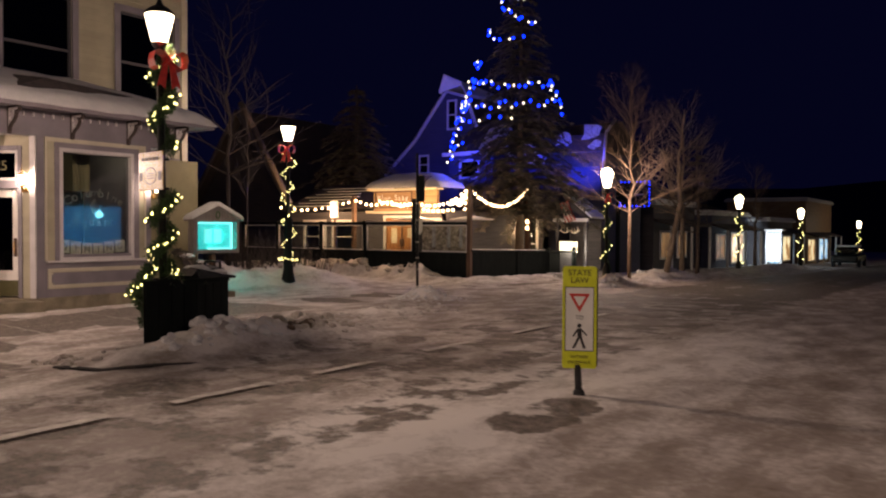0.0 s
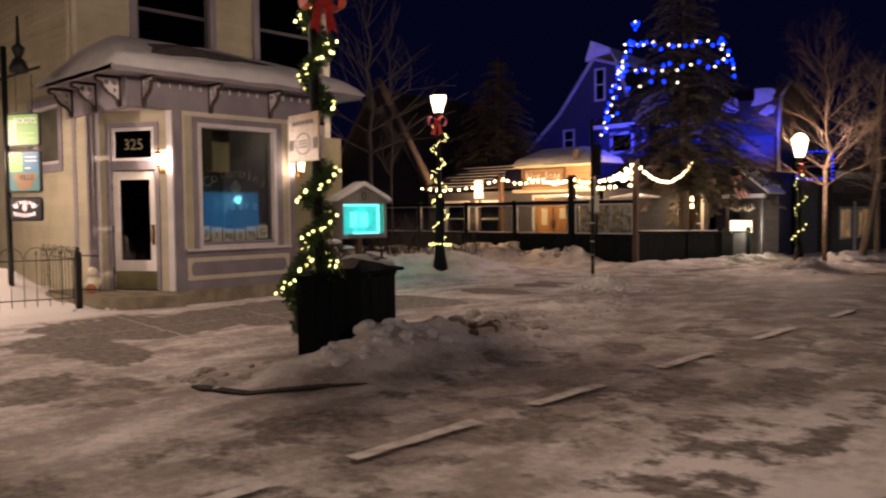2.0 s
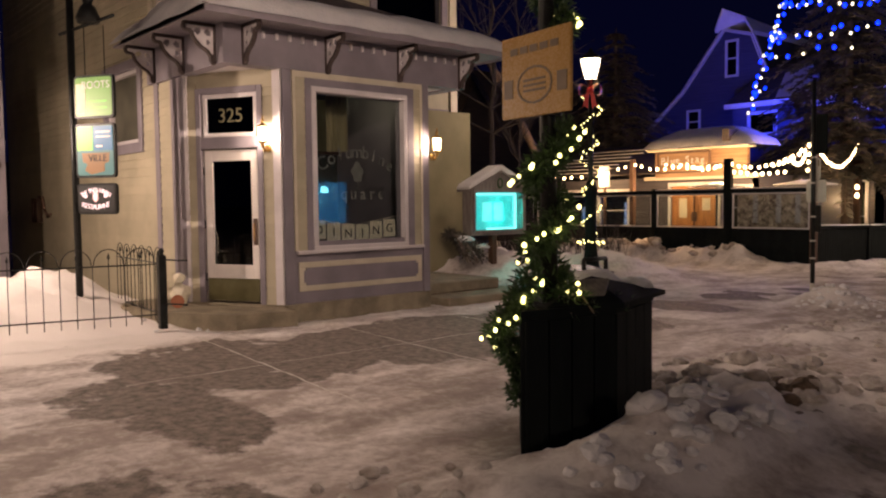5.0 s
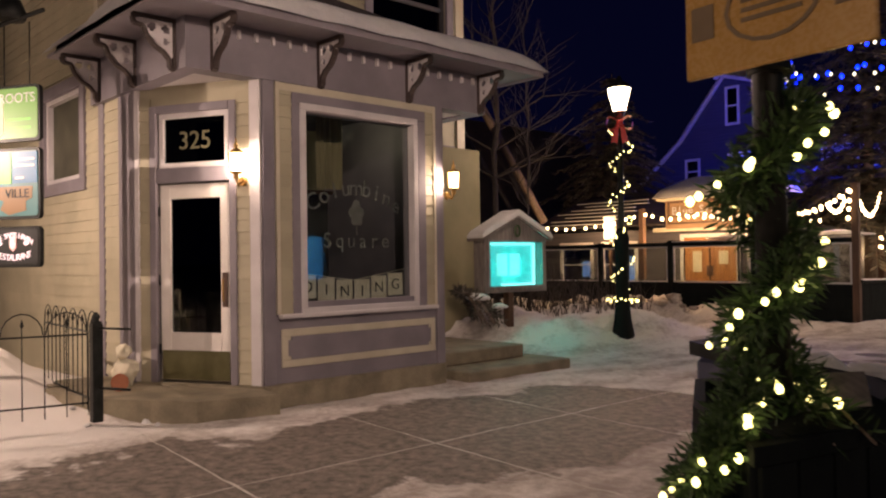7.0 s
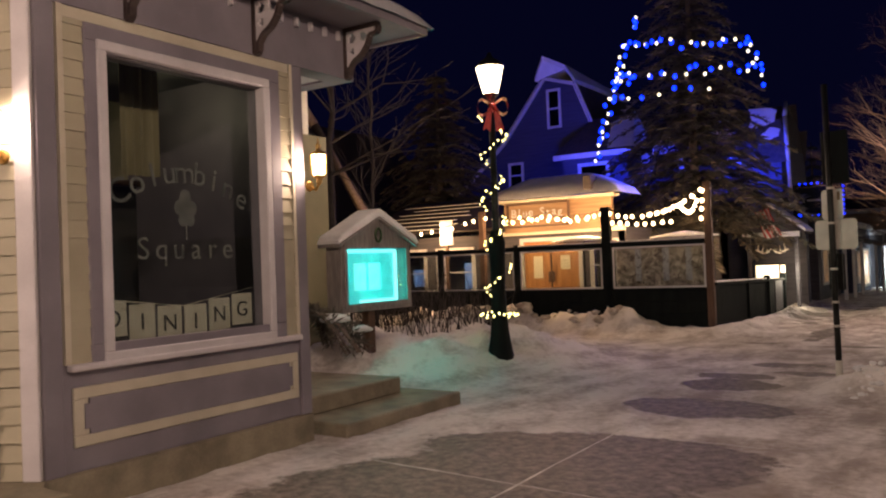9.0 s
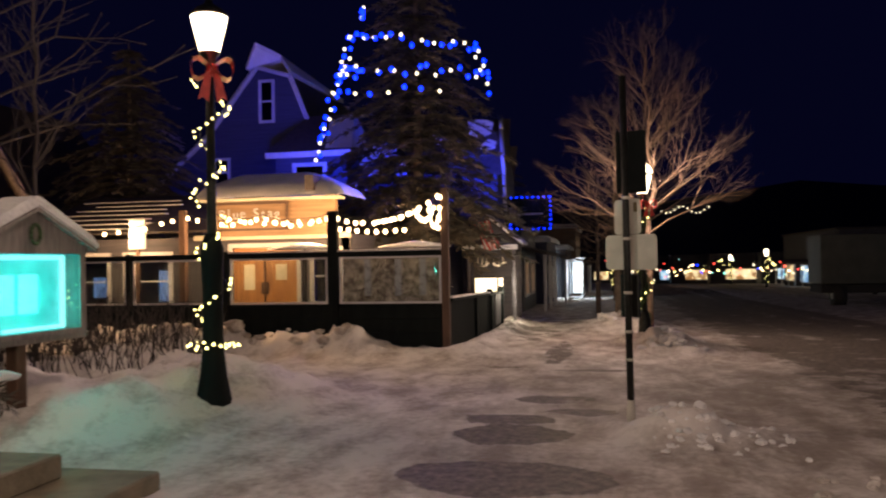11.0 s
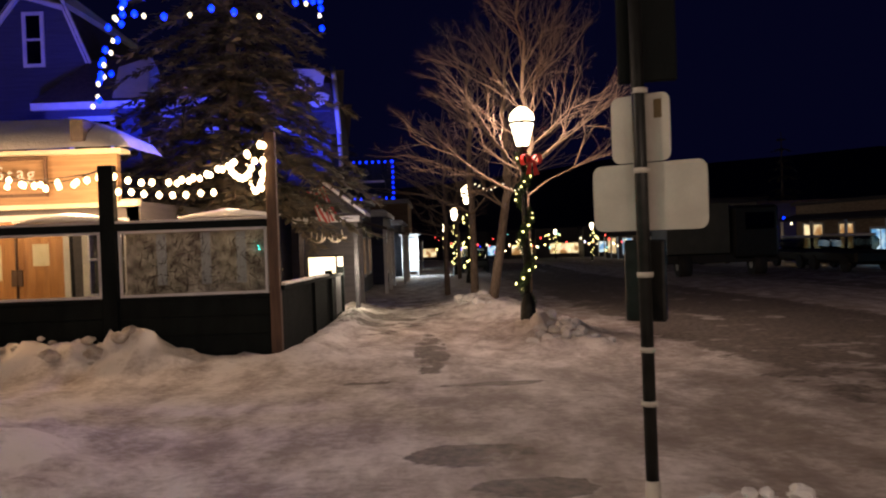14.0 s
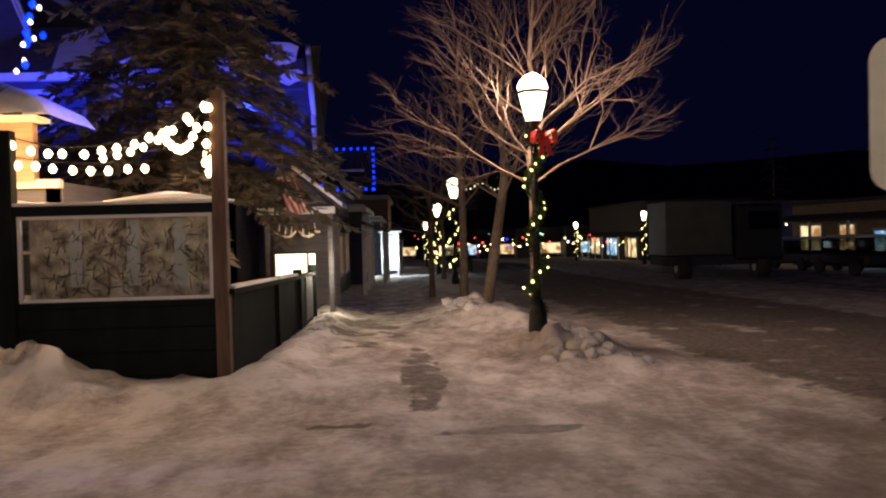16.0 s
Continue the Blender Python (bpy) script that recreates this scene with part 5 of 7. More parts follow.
part("wide_plate", made(lambda b: plate(b, FSG, rounded(-0.25, 0.33, 0.745, 1.07, 0.045), -0.003, 0.0)), SIGN_BACK, post, "wide bare metal plate")
part("small_plate", made(lambda b: plate(b, FSG, rounded(-0.14, 0.16, 1.075, 1.40, 0.04), -0.003, 0.0)), SIGN_BACK, post, "smaller bare metal plate")
part("sticker", made(fbox, FSG, 0.08, 0.12, 0.0, 0.001, 1.28, 1.37), PLACARD_INK, post)
part("upper_panel", made(fbox, FS2, -0.09, 0.19, -0.03, 0.0, 1.46, 2.04, 0.01), BLACK_WOOD, post, "tall black upper sign back")
part("lower_panel", made(fbox, FSG, -0.11, 0.10, -0.06, -0.02, 0.30, 0.70, 0.01), IRON, post, "dark notice panel low on the pole")

# ---- fence and hanging shop signs ----
FX = -15.15


def fence_run(F, length, label, n_arc):
    e = thing("iron_fence", F.at(0, 0, -0.6), label, "fence", "iron fence panels before the cream wall")
    z0 = -0.62
    part("top_rail", made(fbox, F, 0, length, -0.008, 0.008, z0 + 0.72, z0 + 0.735), IRON, e)
    part("bottom_rail", made(fbox, F, 0, length, -0.008, 0.008, z0 + 0.12, z0 + 0.135), IRON, e)
    step = length / (n_arc * 2)
    for k in range(n_arc * 2 + 1):
        s = k * step
        part("bar", made(lambda b: rod(b, F.at(s, 0, z0 + 0.02), F.at(s, 0, z0 + (0.82 if k % 2 else 0.74)), 0.006, seg=5)), IRON, e)
        if k % 2:
            part("finial", made(lathe, (*F.at(s, 0, 0).to_2d(), z0 + 0.80), [(0.004, 0), (0.017, 0.025), (0.002, 0.08)], 6), IRON, e)
    for k in range(n_arc):
        c = (2 * k + 1) * step
        r = step * 0.94
        part("hoop", made(tube, [F.at(c - r * math.cos(t), 0, z0 + 0.74 + 1.15 * r * math.sin(t)) for t in [math.pi * j / 8 for j in range(9)]], 0.006, 5), IRON, e)


fence_run(Frame(-15.95, 3.0, 0.22, 1), 3.78, "black wrought iron hooped fence standing in bright snow", 11)
fence_run(Frame(-15.10, 6.76, -1, 0.08), 2.0, "black wrought iron hooped fence running back to the cream wall", 6)
fp = thing("fence_post", (-15.08, 6.74, -0.62), "square black fence post with a ball finial on the stoop", "fence post")
part("shaft", made(wbox, -15.125, -15.035, 6.695, 6.785, -0.66, 0.20, 0.006), IRON, fp)
part("ball", made(lathe, (-15.08, 6.74, 0.20), [(0.05, 0), (0.05, 0.015), (0.02, 0.025), (0.035, 0.05), (0.035, 0.07), (0.01, 0.10)], 10), IRON, fp)
part("gate_arm", made(lambda b: (rod(b, (-15.08, 6.74, 0.16), (-14.72, 6.9, 0.16), 0.01), rod(b, (-15.08, 6.74, -0.36), (-14.74, 6.9, -0.36), 0.01))), IRON, fp)
fp2 = thing("fence_post", (-16.2, 3.55, -0.62), "square black fence post at the snowy sidewalk edge", "fence post")
part("shaft", made(wbox, -15.87, -15.79, 3.5, 3.58, -0.66, 0.22, 0.006), IRON, fp2)

SX, SY = -16.58, 6.26
sp = thing("shop_sign_post", (SX, SY, -0.66), "tall black iron post with finial carrying shop signs", "sign post")
part("pole", made(lambda b: rod(b, (SX, SY, -0.68), (SX, SY, 3.52), 0.045, 0.045, 10)), IRON, sp)
FQ = Frame(SX, SY, 0.80, 0.60)
part("crossbar", made(lambda b: rod(b, FQ.at(-0.16, 0, 2.98), FQ.at(0.62, 0, 3.18), 0.022)), IRON, sp)
part("finial", made(lathe, (*FQ.at(0.26, 0, 0).to_2d(), 3.10), [(0.13, 0), (0.15, 0.06), (0.09, 0.20), (0.05, 0.24), (0.09, 0.34), (0.10, 0.40), (0.03, 0.46), (0.02, 0.9)], 10), IRON, sp)
FQ = Frame(SX + 0.02, SY + 0.0, 0.86, 0.51)
for s in (0.20, 0.50):
    part("chain", made(lambda b: rod(b, FQ.at(s, 0, 2.45), FQ.at(s, 0, 3.05), 0.006, seg=4)), IRON, sp)


def hanging_sign(name, z0, z1, w, label, face_mat):
    e = thing(name, FQ.at(0.3, 0, z0), label, "hanging sign", "shop signs on the iron post")
    part("case", made(lambda b: plate(b, FQ, rounded(0.06, 0.06 + w, z0, z1, 0.05), 0.005, 0.05)), IRON, e)
    p = part("face", made(lambda b: plate(b, FQ, rounded(0.085, 0.035 + w, z0 + 0.03, z1 - 0.03, 0.035), 0.05, 0.054)), face_mat, e)
    return e, p


lime = glower("lit_lime_face", (0.30, 0.55, 0.12), 0.32, (0.12, 0.25, 0.06))
green = glower("lit_green_face", (0.10, 0.50, 0.03), 0.40, (0.2, 0.6, 0.1))
azure = glower("lit_blue_face", (0.01, 0.22, 0.42), 0.40, (0.02, 0.1, 0.2))
tan = glower("lit_tan_face", (0.45, 0.20, 0.06), 0.28, (0.2, 0.11, 0.05))
teal = glower("lit_teal_face", (0.12, 0.38, 0.36), 0.25, (0.06, 0.15, 0.15))
pinkw = glower("lit_white_letters", (1.0, 0.62, 0.66), 1.1)
redl = glower("lit_red_mark", (0.8, 0.03, 0.02), 0.6)
e, p = hanging_sign("lime_sign", 1.90, 2.44, 0.60, "backlit lime green shop sign in a black case", lime)
words("lettering", "ROOTS", FQ, 0.40, 0.056, 2.31, 0.13, SIGN_WHITE, p)
part("side_panel", made(fbox, FQ, 0.10, 0.24, 0.054, 0.058, 1.97, 2.33), BANNER, p)
part("line", made(lambda b: [fbox(b, FQ, 0.30, 0.56, 0.054, 0.057, z, z + 0.02) for z in (2.02, 2.10)]), green, p)
e, p = hanging_sign("directory_sign", 1.16, 1.84, 0.60, "black sign case with green, blue and tan lit panels", teal)
part("green_panel", made(fbox, FQ, 0.09, 0.33, 0.054, 0.058, 1.50, 1.80), green, e)
part("blue_panel", made(fbox, FQ, 0.34, 0.63, 0.054, 0.058, 1.50, 1.80), azure, e)
part("line", made(lambda b: [fbox(b, FQ, 0.38, 0.60, 0.058, 0.06, z, z + 0.02) for z in (1.72, 1.66)] + [fbox(b, FQ, 0.38, 0.48, 0.058, 0.06, 1.54, 1.565)]), SIGN_WHITE, e)
tp = part("tan_panel", made(plate, FQ, [(0.16, 1.47), (0.58, 1.47), (0.57, 1.36), (0.50, 1.33), (0.50, 1.24), (0.30, 1.20), (0.20, 1.25), (0.24, 1.33), (0.17, 1.36)], 0.054, 0.058), tan, e)
words("lettering", "VILLE", FQ, 0.40, 0.060, 1.40, 0.12, INK, tp)
e, p = hanging_sign("restaurant_sign", 0.70, 1.09, 0.60, "dark lit restaurant sign with arched white lettering and a red shield", INK)
e2 = p
for i, ch in enumerate("THE SWISS HAVEN"):
    a = (i - 7) / 7.0
    words("lettering", ch, FQ, 0.345 + a * 0.205, 0.056, 1.005 - 0.06 * a * a, 0.075, pinkw, p, turn=-a * 18)
for i, ch in enumerate("RESTAURANT"):
    a = (i - 4.5) / 4.5
    words("lettering", ch, FQ, 0.345 + a * 0.19, 0.056, 0.79 + 0.03 * a * a, 0.085, pinkw, p, turn=a * 12)
part("shield", made(plate, FQ, [(0.305, 0.985), (0.385, 0.985), (0.385, 0.89), (0.345, 0.85), (0.305, 0.89)], 0.056, 0.06), redl, p)
part("cross", made(lambda b: (fbox(b, FQ, 0.335, 0.355, 0.06, 0.063, 0.885, 0.965), fbox(b, FQ, 0.32, 0.37, 0.06, 0.063, 0.915, 0.935))), pinkw, p)
for s in (0.19, 0.50):
    part("diamond", made(plate, FQ, [(s - 0.035, 0.93), (s, 0.955), (s + 0.035, 0.93), (s, 0.905)], 0.056, 0.06), pinkw, p)

meter = thing("meter_box", (-21.9, 7.4, 0.7), "rusty brown meter box with a curved pipe on the cream wall", "meter")
FM = Frame(-21.9, 7.56, 1, 0)
part("box", made(ring, FM, -1.55, -1.15, 0.5, 0.98, 0.09, 0.0, 0.12), BROWN_WOOD, meter)
part("dial", made(fbox, FM, -1.45, -1.25, 0.0, 0.06, 0.59, 0.89), BANNER, meter)
part("hose", made(tube, [FM.at(-1.3, 0.05, 1.0), FM.at(-1.0, 0.05, 1.0), FM.at(-0.9, 0.05, 0.75), FM.at(-0.7, 0.05, 0.62), FM.at(-0.5, 0.05, 0.66)], 0.03, 6), BROWN_WOOD, meter)

pot = thing("flower_pot", (-15.75, 7.2, -0.5), "tipped terracotta flower pot in the snow on the stoop", "pot")
part("shell", made(lambda b: rod(b, (-15.82, 7.2, -0.44), (-15.64, 7.16, -0.42), 0.055, 0.085, 12)), TERRACOTTA, pot)
bag = thing("small_figurine", (-15.95, 7.3, -0.5), "small pale weathered garden ornament against the lavender pilaster", "ornament")
bm = bmesh.new()
lump(bm, (-15.98, 7.34, -0.36), 0.13, 1.2, 2)
lump(bm, (-15.95, 7.32, -0.16), 0.08, 1.0, 5)
part("body", bm, BANNER, bag)

# neighbour's wing at the edge of the court
wing = thing("neighbour_wing", (-23.0, 4.0, -0.7), "cream clapboard wing with lavender framed windows and wooden sills", "building")
FB = Frame(-21.0, 0.4, 0, 1)
holes = [(3.6, 5.45, 1.75, 3.95)]
bm = bmesh.new()
pierced_wall(bm, FB, -3.0, 6.0, -0.2, 0.0, -0.9, 8.6, [(3.6, 5.45, 1.75, 3.95)])
fbox(bm, FB, 5.8, 6.0, -5.0, -0.2, -0.9, 8.6)
part("wall", bm, CREAM, wing)
clapboards(wing, FB, -3.0, 5.95, -0.7, 8.6, holes=[(3.45, 5.6, 1.6, 4.1)], step=0.13)
part("corner_board", made(fbox, FB, 5.9, 6.04, -0.02, 0.04, -0.8, 8.6), LAVENDER, wing)
w = part("window", made(ring, FB, 3.45, 5.6, 1.6, 4.1, 0.15, -0.02, 0.05, 0.006), LAVENDER, wing)
part("sash", made(lambda b: (ring(b, FB, 3.6, 5.45, 1.75, 3.95, 0.07, -0.10, -0.03), fbox(b, FB, 3.6, 5.45, -0.1, -0.04, 2.8, 2.87))), PALE_TRIM, w)
part("pane", made(fbox, FB, 3.66, 5.4, -0.08, -0.072, 1.8, 3.9), DARK_GLASS, w)
part("sill", made(fbox, FB, 3.3, 5.95, 0.0, 0.14, 1.48, 1.56, 0.01), BROWN_WOOD, w)
part("room", made(fbox, FB, 3.4, 5.7, -0.6, -0.5, 1.5, 4.2), DARK_ROOM, wing)
w = part("low_window", made(ring, FB, 3.6, 5.5, 0.0, 0.95, 0.13, 0.0, 0.05, 0.006), LAVENDER, wing)
part("pane", made(fbox, FB, 3.73, 5.37, 0.0, 0.01, 0.13, 0.82), DARK_GLASS, w)
# added lamp out of sight, brightens the snow in the court
wall_lamp(Frame(-20.94, 0.4, 0, 1), 2.9, 2.3, "unseen brass wall lamp added on the cream wing for light")
# unseen lamp, set where the light stripes by the door point back to
court = thing("yard_lamp", (-17.15, 4.35, -0.6), "unseen black hooded yard lamp, lit, in snow behind the fence", "yard lamp")
part("pole", made(lambda b: (rod(b, (-17.15, 4.35, -0.7), (-17.15, 4.35, 2.0), 0.03), rod(b, (-17.15, 4.35, 1.97), (-17.06, 4.38, 2.30), 0.012))), IRON, court)
# hood added to keep the lamp's light off the upper wall
part("hood", made(lathe, (-17.05, 4.38, 2.12), [(0.21, -0.005), (0.20, 0.02), (0.08, 0.15), (0.03, 0.17)], 20), IRON, court)
g = part("globe", made(lathe, (-17.05, 4.38, 2.12), [(0.02, -0.07), (0.05, -0.03), (0.05, 0.02), (0.03, 0.05)], 12), WALL_GLOW, court, "small lit glass globe")
g.visible_shadow = False
lamp("court_light", (-17.05, 4.38, 2.08), 470, WARM, 0.02)
bench = thing("garden_bench", (-16.6, 2.6, -0.6), "small pale bench end with snow on its seat by the fence", "bench")
part("arm", made(tube, [(-16.3, 3.3, -0.5), (-16.3, 3.3, 0.22), (-16.35, 3.15, 0.30), (-16.45, 3.0, 0.22), (-16.45, 3.0, -0.5)], 0.02, 6), BANNER, bench)
part("seat", made(wbox, -16.7, -16.2, 2.6, 3.4, -0.12, -0.06, 0.01), BANNER, bench)
part("leg", made(wbox, -16.3, -16.24, 2.65, 2.72, -0.6, -0.12), BANNER, bench)

# ---- menu box ----
FMB = Frame(-16.25, 12.86, 0.06, 1)
menu = thing("menu_box", (-16.3, 13.5, -0.72), "weathered grey menu cabinet with snowy gable and cyan lighting", "menu cabinet")
part("post", made(wbox, -16.42, -16.30, 13.44, 13.56, -0.75, 0.20, 0.008), BROWN_WOOD, menu)
case = part("case", made(lambda b: (fbox(b, FMB, 0.0, 0.07, -0.24, 0.0, 0.20, 1.03), fbox(b, FMB, 1.27, 1.34, -0.24, 0.0, 0.20, 1.03), fbox(b, FMB, 0.07, 1.27, -0.24, 0.0, 0.20, 0.27), fbox(b, FMB, 0.07, 1.27, -0.24, -0.2, 0.27, 1.03))), MENU_WOOD, menu)
part("gable", made(plate, FMB, [(-0.03, 1.03), (1.37, 1.03), (0.67, 1.36)], -0.24, 0.02), MENU_WOOD, menu, "grey gable board with a small wreath")
part("door_frame", made(ring, FMB, 0.05, 1.29, 0.25, 1.03, 0.05, 0.0, 0.02), MENU_WOOD, menu)
part("back_panel", made(fbox, FMB, 0.07, 1.27, -0.2, -0.19, 0.27, 1.03), CYAN_GLOW, menu, "cyan glowing menu panel")
part("light_strip", made(lambda b: (fbox(b, FMB, 1.19, 1.24, -0.17, -0.15, 0.30, 0.97), fbox(b, FMB, 0.12, 1.20, -0.17, -0.15, 0.93, 0.97), fbox(b, FMB, 0.5, 1.20, -0.17, -0.15, 0.30, 0.33))), CYAN_TUBE, menu)
for s in (0.42, 0.70):
    part("menu_sheet", made(fbox, FMB, s, s + 0.23, -0.185, -0.18, 0.45, 0.80), glower("lit_menu_sheet", (0.25, 0.85, 0.82), 0.8), menu)
g = part("door_glass", made(fbox, FMB, 0.10, 1.24, 0.004, 0.008, 0.30, 0.98), CLEAR, menu)
g.visible_shadow = False
part("wreath", made(tube, [FMB.at(0.67 + 0.055 * math.cos(t), 0.035, 1.15 + 0.085 * math.sin(t)) for t in [math.pi * k / 6 for k in range(13)]], 0.016, 6), GARLAND_GREEN, menu)
bm = bmesh.new()
for sgn, se in ((-1, -0.08), (1, 1.42)):
    a, b = FMB.at(0.67, -0.30, 1.385), FMB.at(se, -0.30, 1.03)
    c, d = FMB.at(se, 0.07, 1.03), FMB.at(0.67, 0.07, 1.385)
    slab(bm, [a, b, c, d], 0.035)
part("roof", bm, MENU_WOOD, menu)
bm = bmesh.new()
prof = [(-0.10, 1.03), (-0.11, 1.06), (-0.05, 1.14), (0.62, 1.47), (0.67, 1.485), (0.72, 1.47), (1.39, 1.14), (1.45, 1.06), (1.44, 1.03), (0.67, 1.39)]
plate(bm, FMB, prof, -0.29, 0.075)
bmesh.ops.bevel(bm, geom=[e for e in bm.edges], offset=0.012, segments=2, affect="EDGES")
tagged(part("menu_roof_snow", bm, SNOW), "thick ridge of snow on the little menu roof", "snow")
lamp("menu_light", FMB.at(0.75, -0.06, 0.62), 16, (0.0, 1.0, 0.85), 0.08)

# broken evergreen lying on the snow by the steps
fir = thing("snowy_evergreen", (-15.9, 12.0, -0.4), "drooping dark evergreen twigs with snow on them by the side steps", "shrub")
rnd = random.Random(8)
for k in range(9):
    a = rnd.uniform(-0.6, 1.8)
    p = [Vector((-16.5, 12.5, 0.25)) + Vector((math.cos(a) * 0.8 * u, math.sin(a) * 0.5 * u, 0.1 * u - 0.55 * u * u)) for u in (0, 0.4, 0.7, 1)]
    part("twig", made(tube, p, 0.012, 5), BARK, fir)
bm = bmesh.new()
for k in range(9):
    a = rnd.uniform(-0.6, 1.8)
    p = [Vector((-16.5, 12.5, 0.25)) + Vector((math.cos(a) * 0.8 * u, math.sin(a) * 0.5 * u, 0.1 * u - 0.55 * u * u)) for u in (0, 0.4, 0.7, 1)]
    leaf_sprays(bm, rnd, p, 0.06, 120, 0.12, 0.01)
tagged(part("foliage", bm, NEEDLE, fir), kind="stuff")
bm = bmesh.new()
lump(bm, (-16.15, 12.6, 0.16), 0.17, 0.35, 6)
lump(bm, (-15.95, 12.85, 0.02), 0.13, 0.35, 11)
tagged(part("twig_snow", bm, SNOW, fir), "snow on the twigs")


# ---- restaurant deck ----
FD = Frame(-25.0, 22.0, 1, 0)
FDS = Frame(-14.2, 22.0, 0, 1)


def dx(x):
    return x + 25.0


deck = thing("deck_enclosure", (-19.5, 22.0, -0.9), "black boarded deck enclosure with clear windbreak panels and snowy rails", "deck")
part("front_board", made(fbox, FD, 0.0, dx(-14.2), -0.06, -0.02, -1.0, 0.05), BLACK_WOOD, deck)
for i in range(4):
    part("board", made(fbox, FD, 0.0, dx(-14.2), -0.02, 0.004, -0.95 + 0.25 * i, -0.715 + 0.25 * i, 0.004), BLACK_WOOD, deck)
for i in range(58):
    y0 = 0.02 + i * 0.13
    part("slat", made(fbox, FDS, y0, y0 + 0.115, -0.02, 0.01, -1.2, 0.10 - 0.022 * y0), BLACK_WOOD, deck)
part("side_rail", made(lambda b: slab(b, [(-14.28, 22.0, 0.17), (-14.12, 22.0, 0.17), (-14.12, 29.6, 0.0), (-14.28, 29.6, 0.0)], 0.06)), BLACK_WOOD, deck)
part("rail_snow", made(lambda b: slab(b, [(-14.27, 22.1, 0.20), (-14.13, 22.1, 0.20), (-14.13, 27.0, 0.09), (-14.27, 27.0, 0.09)], 0.035)), SNOW, deck, "thin snow on the side rail")
for y0 in (25.0, 27.4, 29.6):
    part("side_post", made(wbox, -14.27, -14.13, y0 - 0.06, y0 + 0.06, -1.3, 0.14), BLACK_WOOD, deck)
part("notice_board", made(fbox, FDS, 6.3, 7.3, 0.012, 0.03, -0.85, -0.02), GREY_SIDING, deck)
POSTS = [(-24.9, 1.1, 0.05), (-23.0, 1.1, 0.05), (-20.72, 1.1, 0.06), (-18.62, 1.12, 0.06), (-16.42, 1.85, 0.10)]
for x, z, w in POSTS:
    part("post", made(wbox, x - w, x + w, 21.93, 22.07, -1.0, z, 0.008), BLACK_WOOD, deck)
part("corner_post", made(wbox, -14.31, -14.17, 21.93, 22.07, -1.0, 2.22, 0.008), BROWN_WOOD, deck, "tall brown corner post carrying festoon lights")
part("back_post", made(wbox, -16.35, -16.15, 29.4, 29.6, -1.0, 2.66, 0.008), BROWN_WOOD, deck, "stout brown back post hung with bulbs")
part("left_post", made(wbox, -20.32, -20.18, 23.2, 23.34, -1.0, 2.05, 0.008), BROWN_WOOD, deck)
part("top_rail", made(fbox, FD, 0, dx(-14.31), -0.05, 0.05, 0.97, 1.07, 0.006), BLACK_WOOD, deck)
part("rail_cap", made(fbox, FD, dx(-18.6), dx(-14.31), -0.06, 0.06, 1.07, 1.105, 0.01), PALE_TRIM, deck, "snowy pale cap on the top rail")
part("bottom_rail", made(fbox, FD, 0, dx(-14.31), -0.05, 0.05, 0.02, 0.075, 0.006), BLACK_WOOD, deck)
for a, b in ((-24.85, -23.05), (-22.95, -20.78), (-20.66, -18.68), (-18.56, -16.52), (-16.32, -14.31)):
    fr = part("windbreak", made(ring, FD, dx(a) + 0.02, dx(b) - 0.02, 0.08, 0.97, 0.035, -0.02, 0.02), HOUSE_TRIM, deck, "pale framed windbreak panel")
    g = part("panel", made(fbox, FD, dx(a) + 0.06, dx(b) - 0.06, -0.004, 0.0, 0.115, 0.935), CLEAR, fr)
    g.visible_shadow = False
# frost-covered plastic behind the last bay with pale strips
rnd = random.Random(3)
fro = thing("frosted_sheeting", (-15.3, 22.6, 0.0), "frost-mottled plastic sheeting with pale strips hung behind the deck windbreak", "sheeting")
part("sheet", made(fbox, Frame(-16.3, 22.25, 1, 0), 0.0, 1.98, -0.004, 0.0, 0.06, 0.96), FROSTED, fro)
for s in (0.42, 1.02, 1.50):
    part("strip", made(fbox, Frame(-16.3, 22.24, 1, 0), s, s + 0.13, 0.0, 0.006, 0.22, 0.92), HOUSE_TRIM, fro)
bm = bmesh.new()
for k in range(240):
    s, z = rnd.uniform(0.1, 1.9), rnd.uniform(0.12, 0.85)
    l = rnd.uniform(0.03, 0.16)
    a = rnd.choice((0.1, 1.4, 0.8, -0.7, 1.6)) + rnd.gauss(0, 0.15)
    G = Frame(-16.3, 22.235, 1, 0)
    rod(bm, G.at(s, 0, z), G.at(s + l * math.cos(a), 0, z + l * math.sin(a)), 0.007, 0.003, 4, False)
tagged(part("twigs", bm, BROWN_WOOD, fro, "dark dry twigs showing through the sheet"), kind="stuff")

# ---- restaurant ----
FR = Frame(-25.0, 24.5, 1, 0)
rest = thing("restaurant", (-19.5, 29.0, -0.95), "blue-grey clapboard restaurant with oak doors, gambrel gable and snowy porch roof", "building")
holes = [(1.0, 2.1, -0.1, 1.1), (2.6, 3.7, -0.1, 1.1), (5.30, 6.86, -0.95, 1.24), (7.25, 7.85, 0.0, 1.15)]
holes_back = [(6.95, 7.35, -0.2, 1.35), (7.55, 8.05, -0.9, 1.35), (8.2, 8.62, -0.9, 1.35)]
FR2 = Frame(-25.0, 30.5, 1, 0)
bm = bmesh.new()
pierced_wall(bm, FR, 0.0, 8.1, -0.2, 0.0, -1.1, 1.50, holes)
part("front_wall", bm, GREY_SIDING, rest)
part("return_wall", made(wbox, -17.1, -16.9, 24.5, 30.5, -1.2, 1.50), GREY_SIDING, rest)
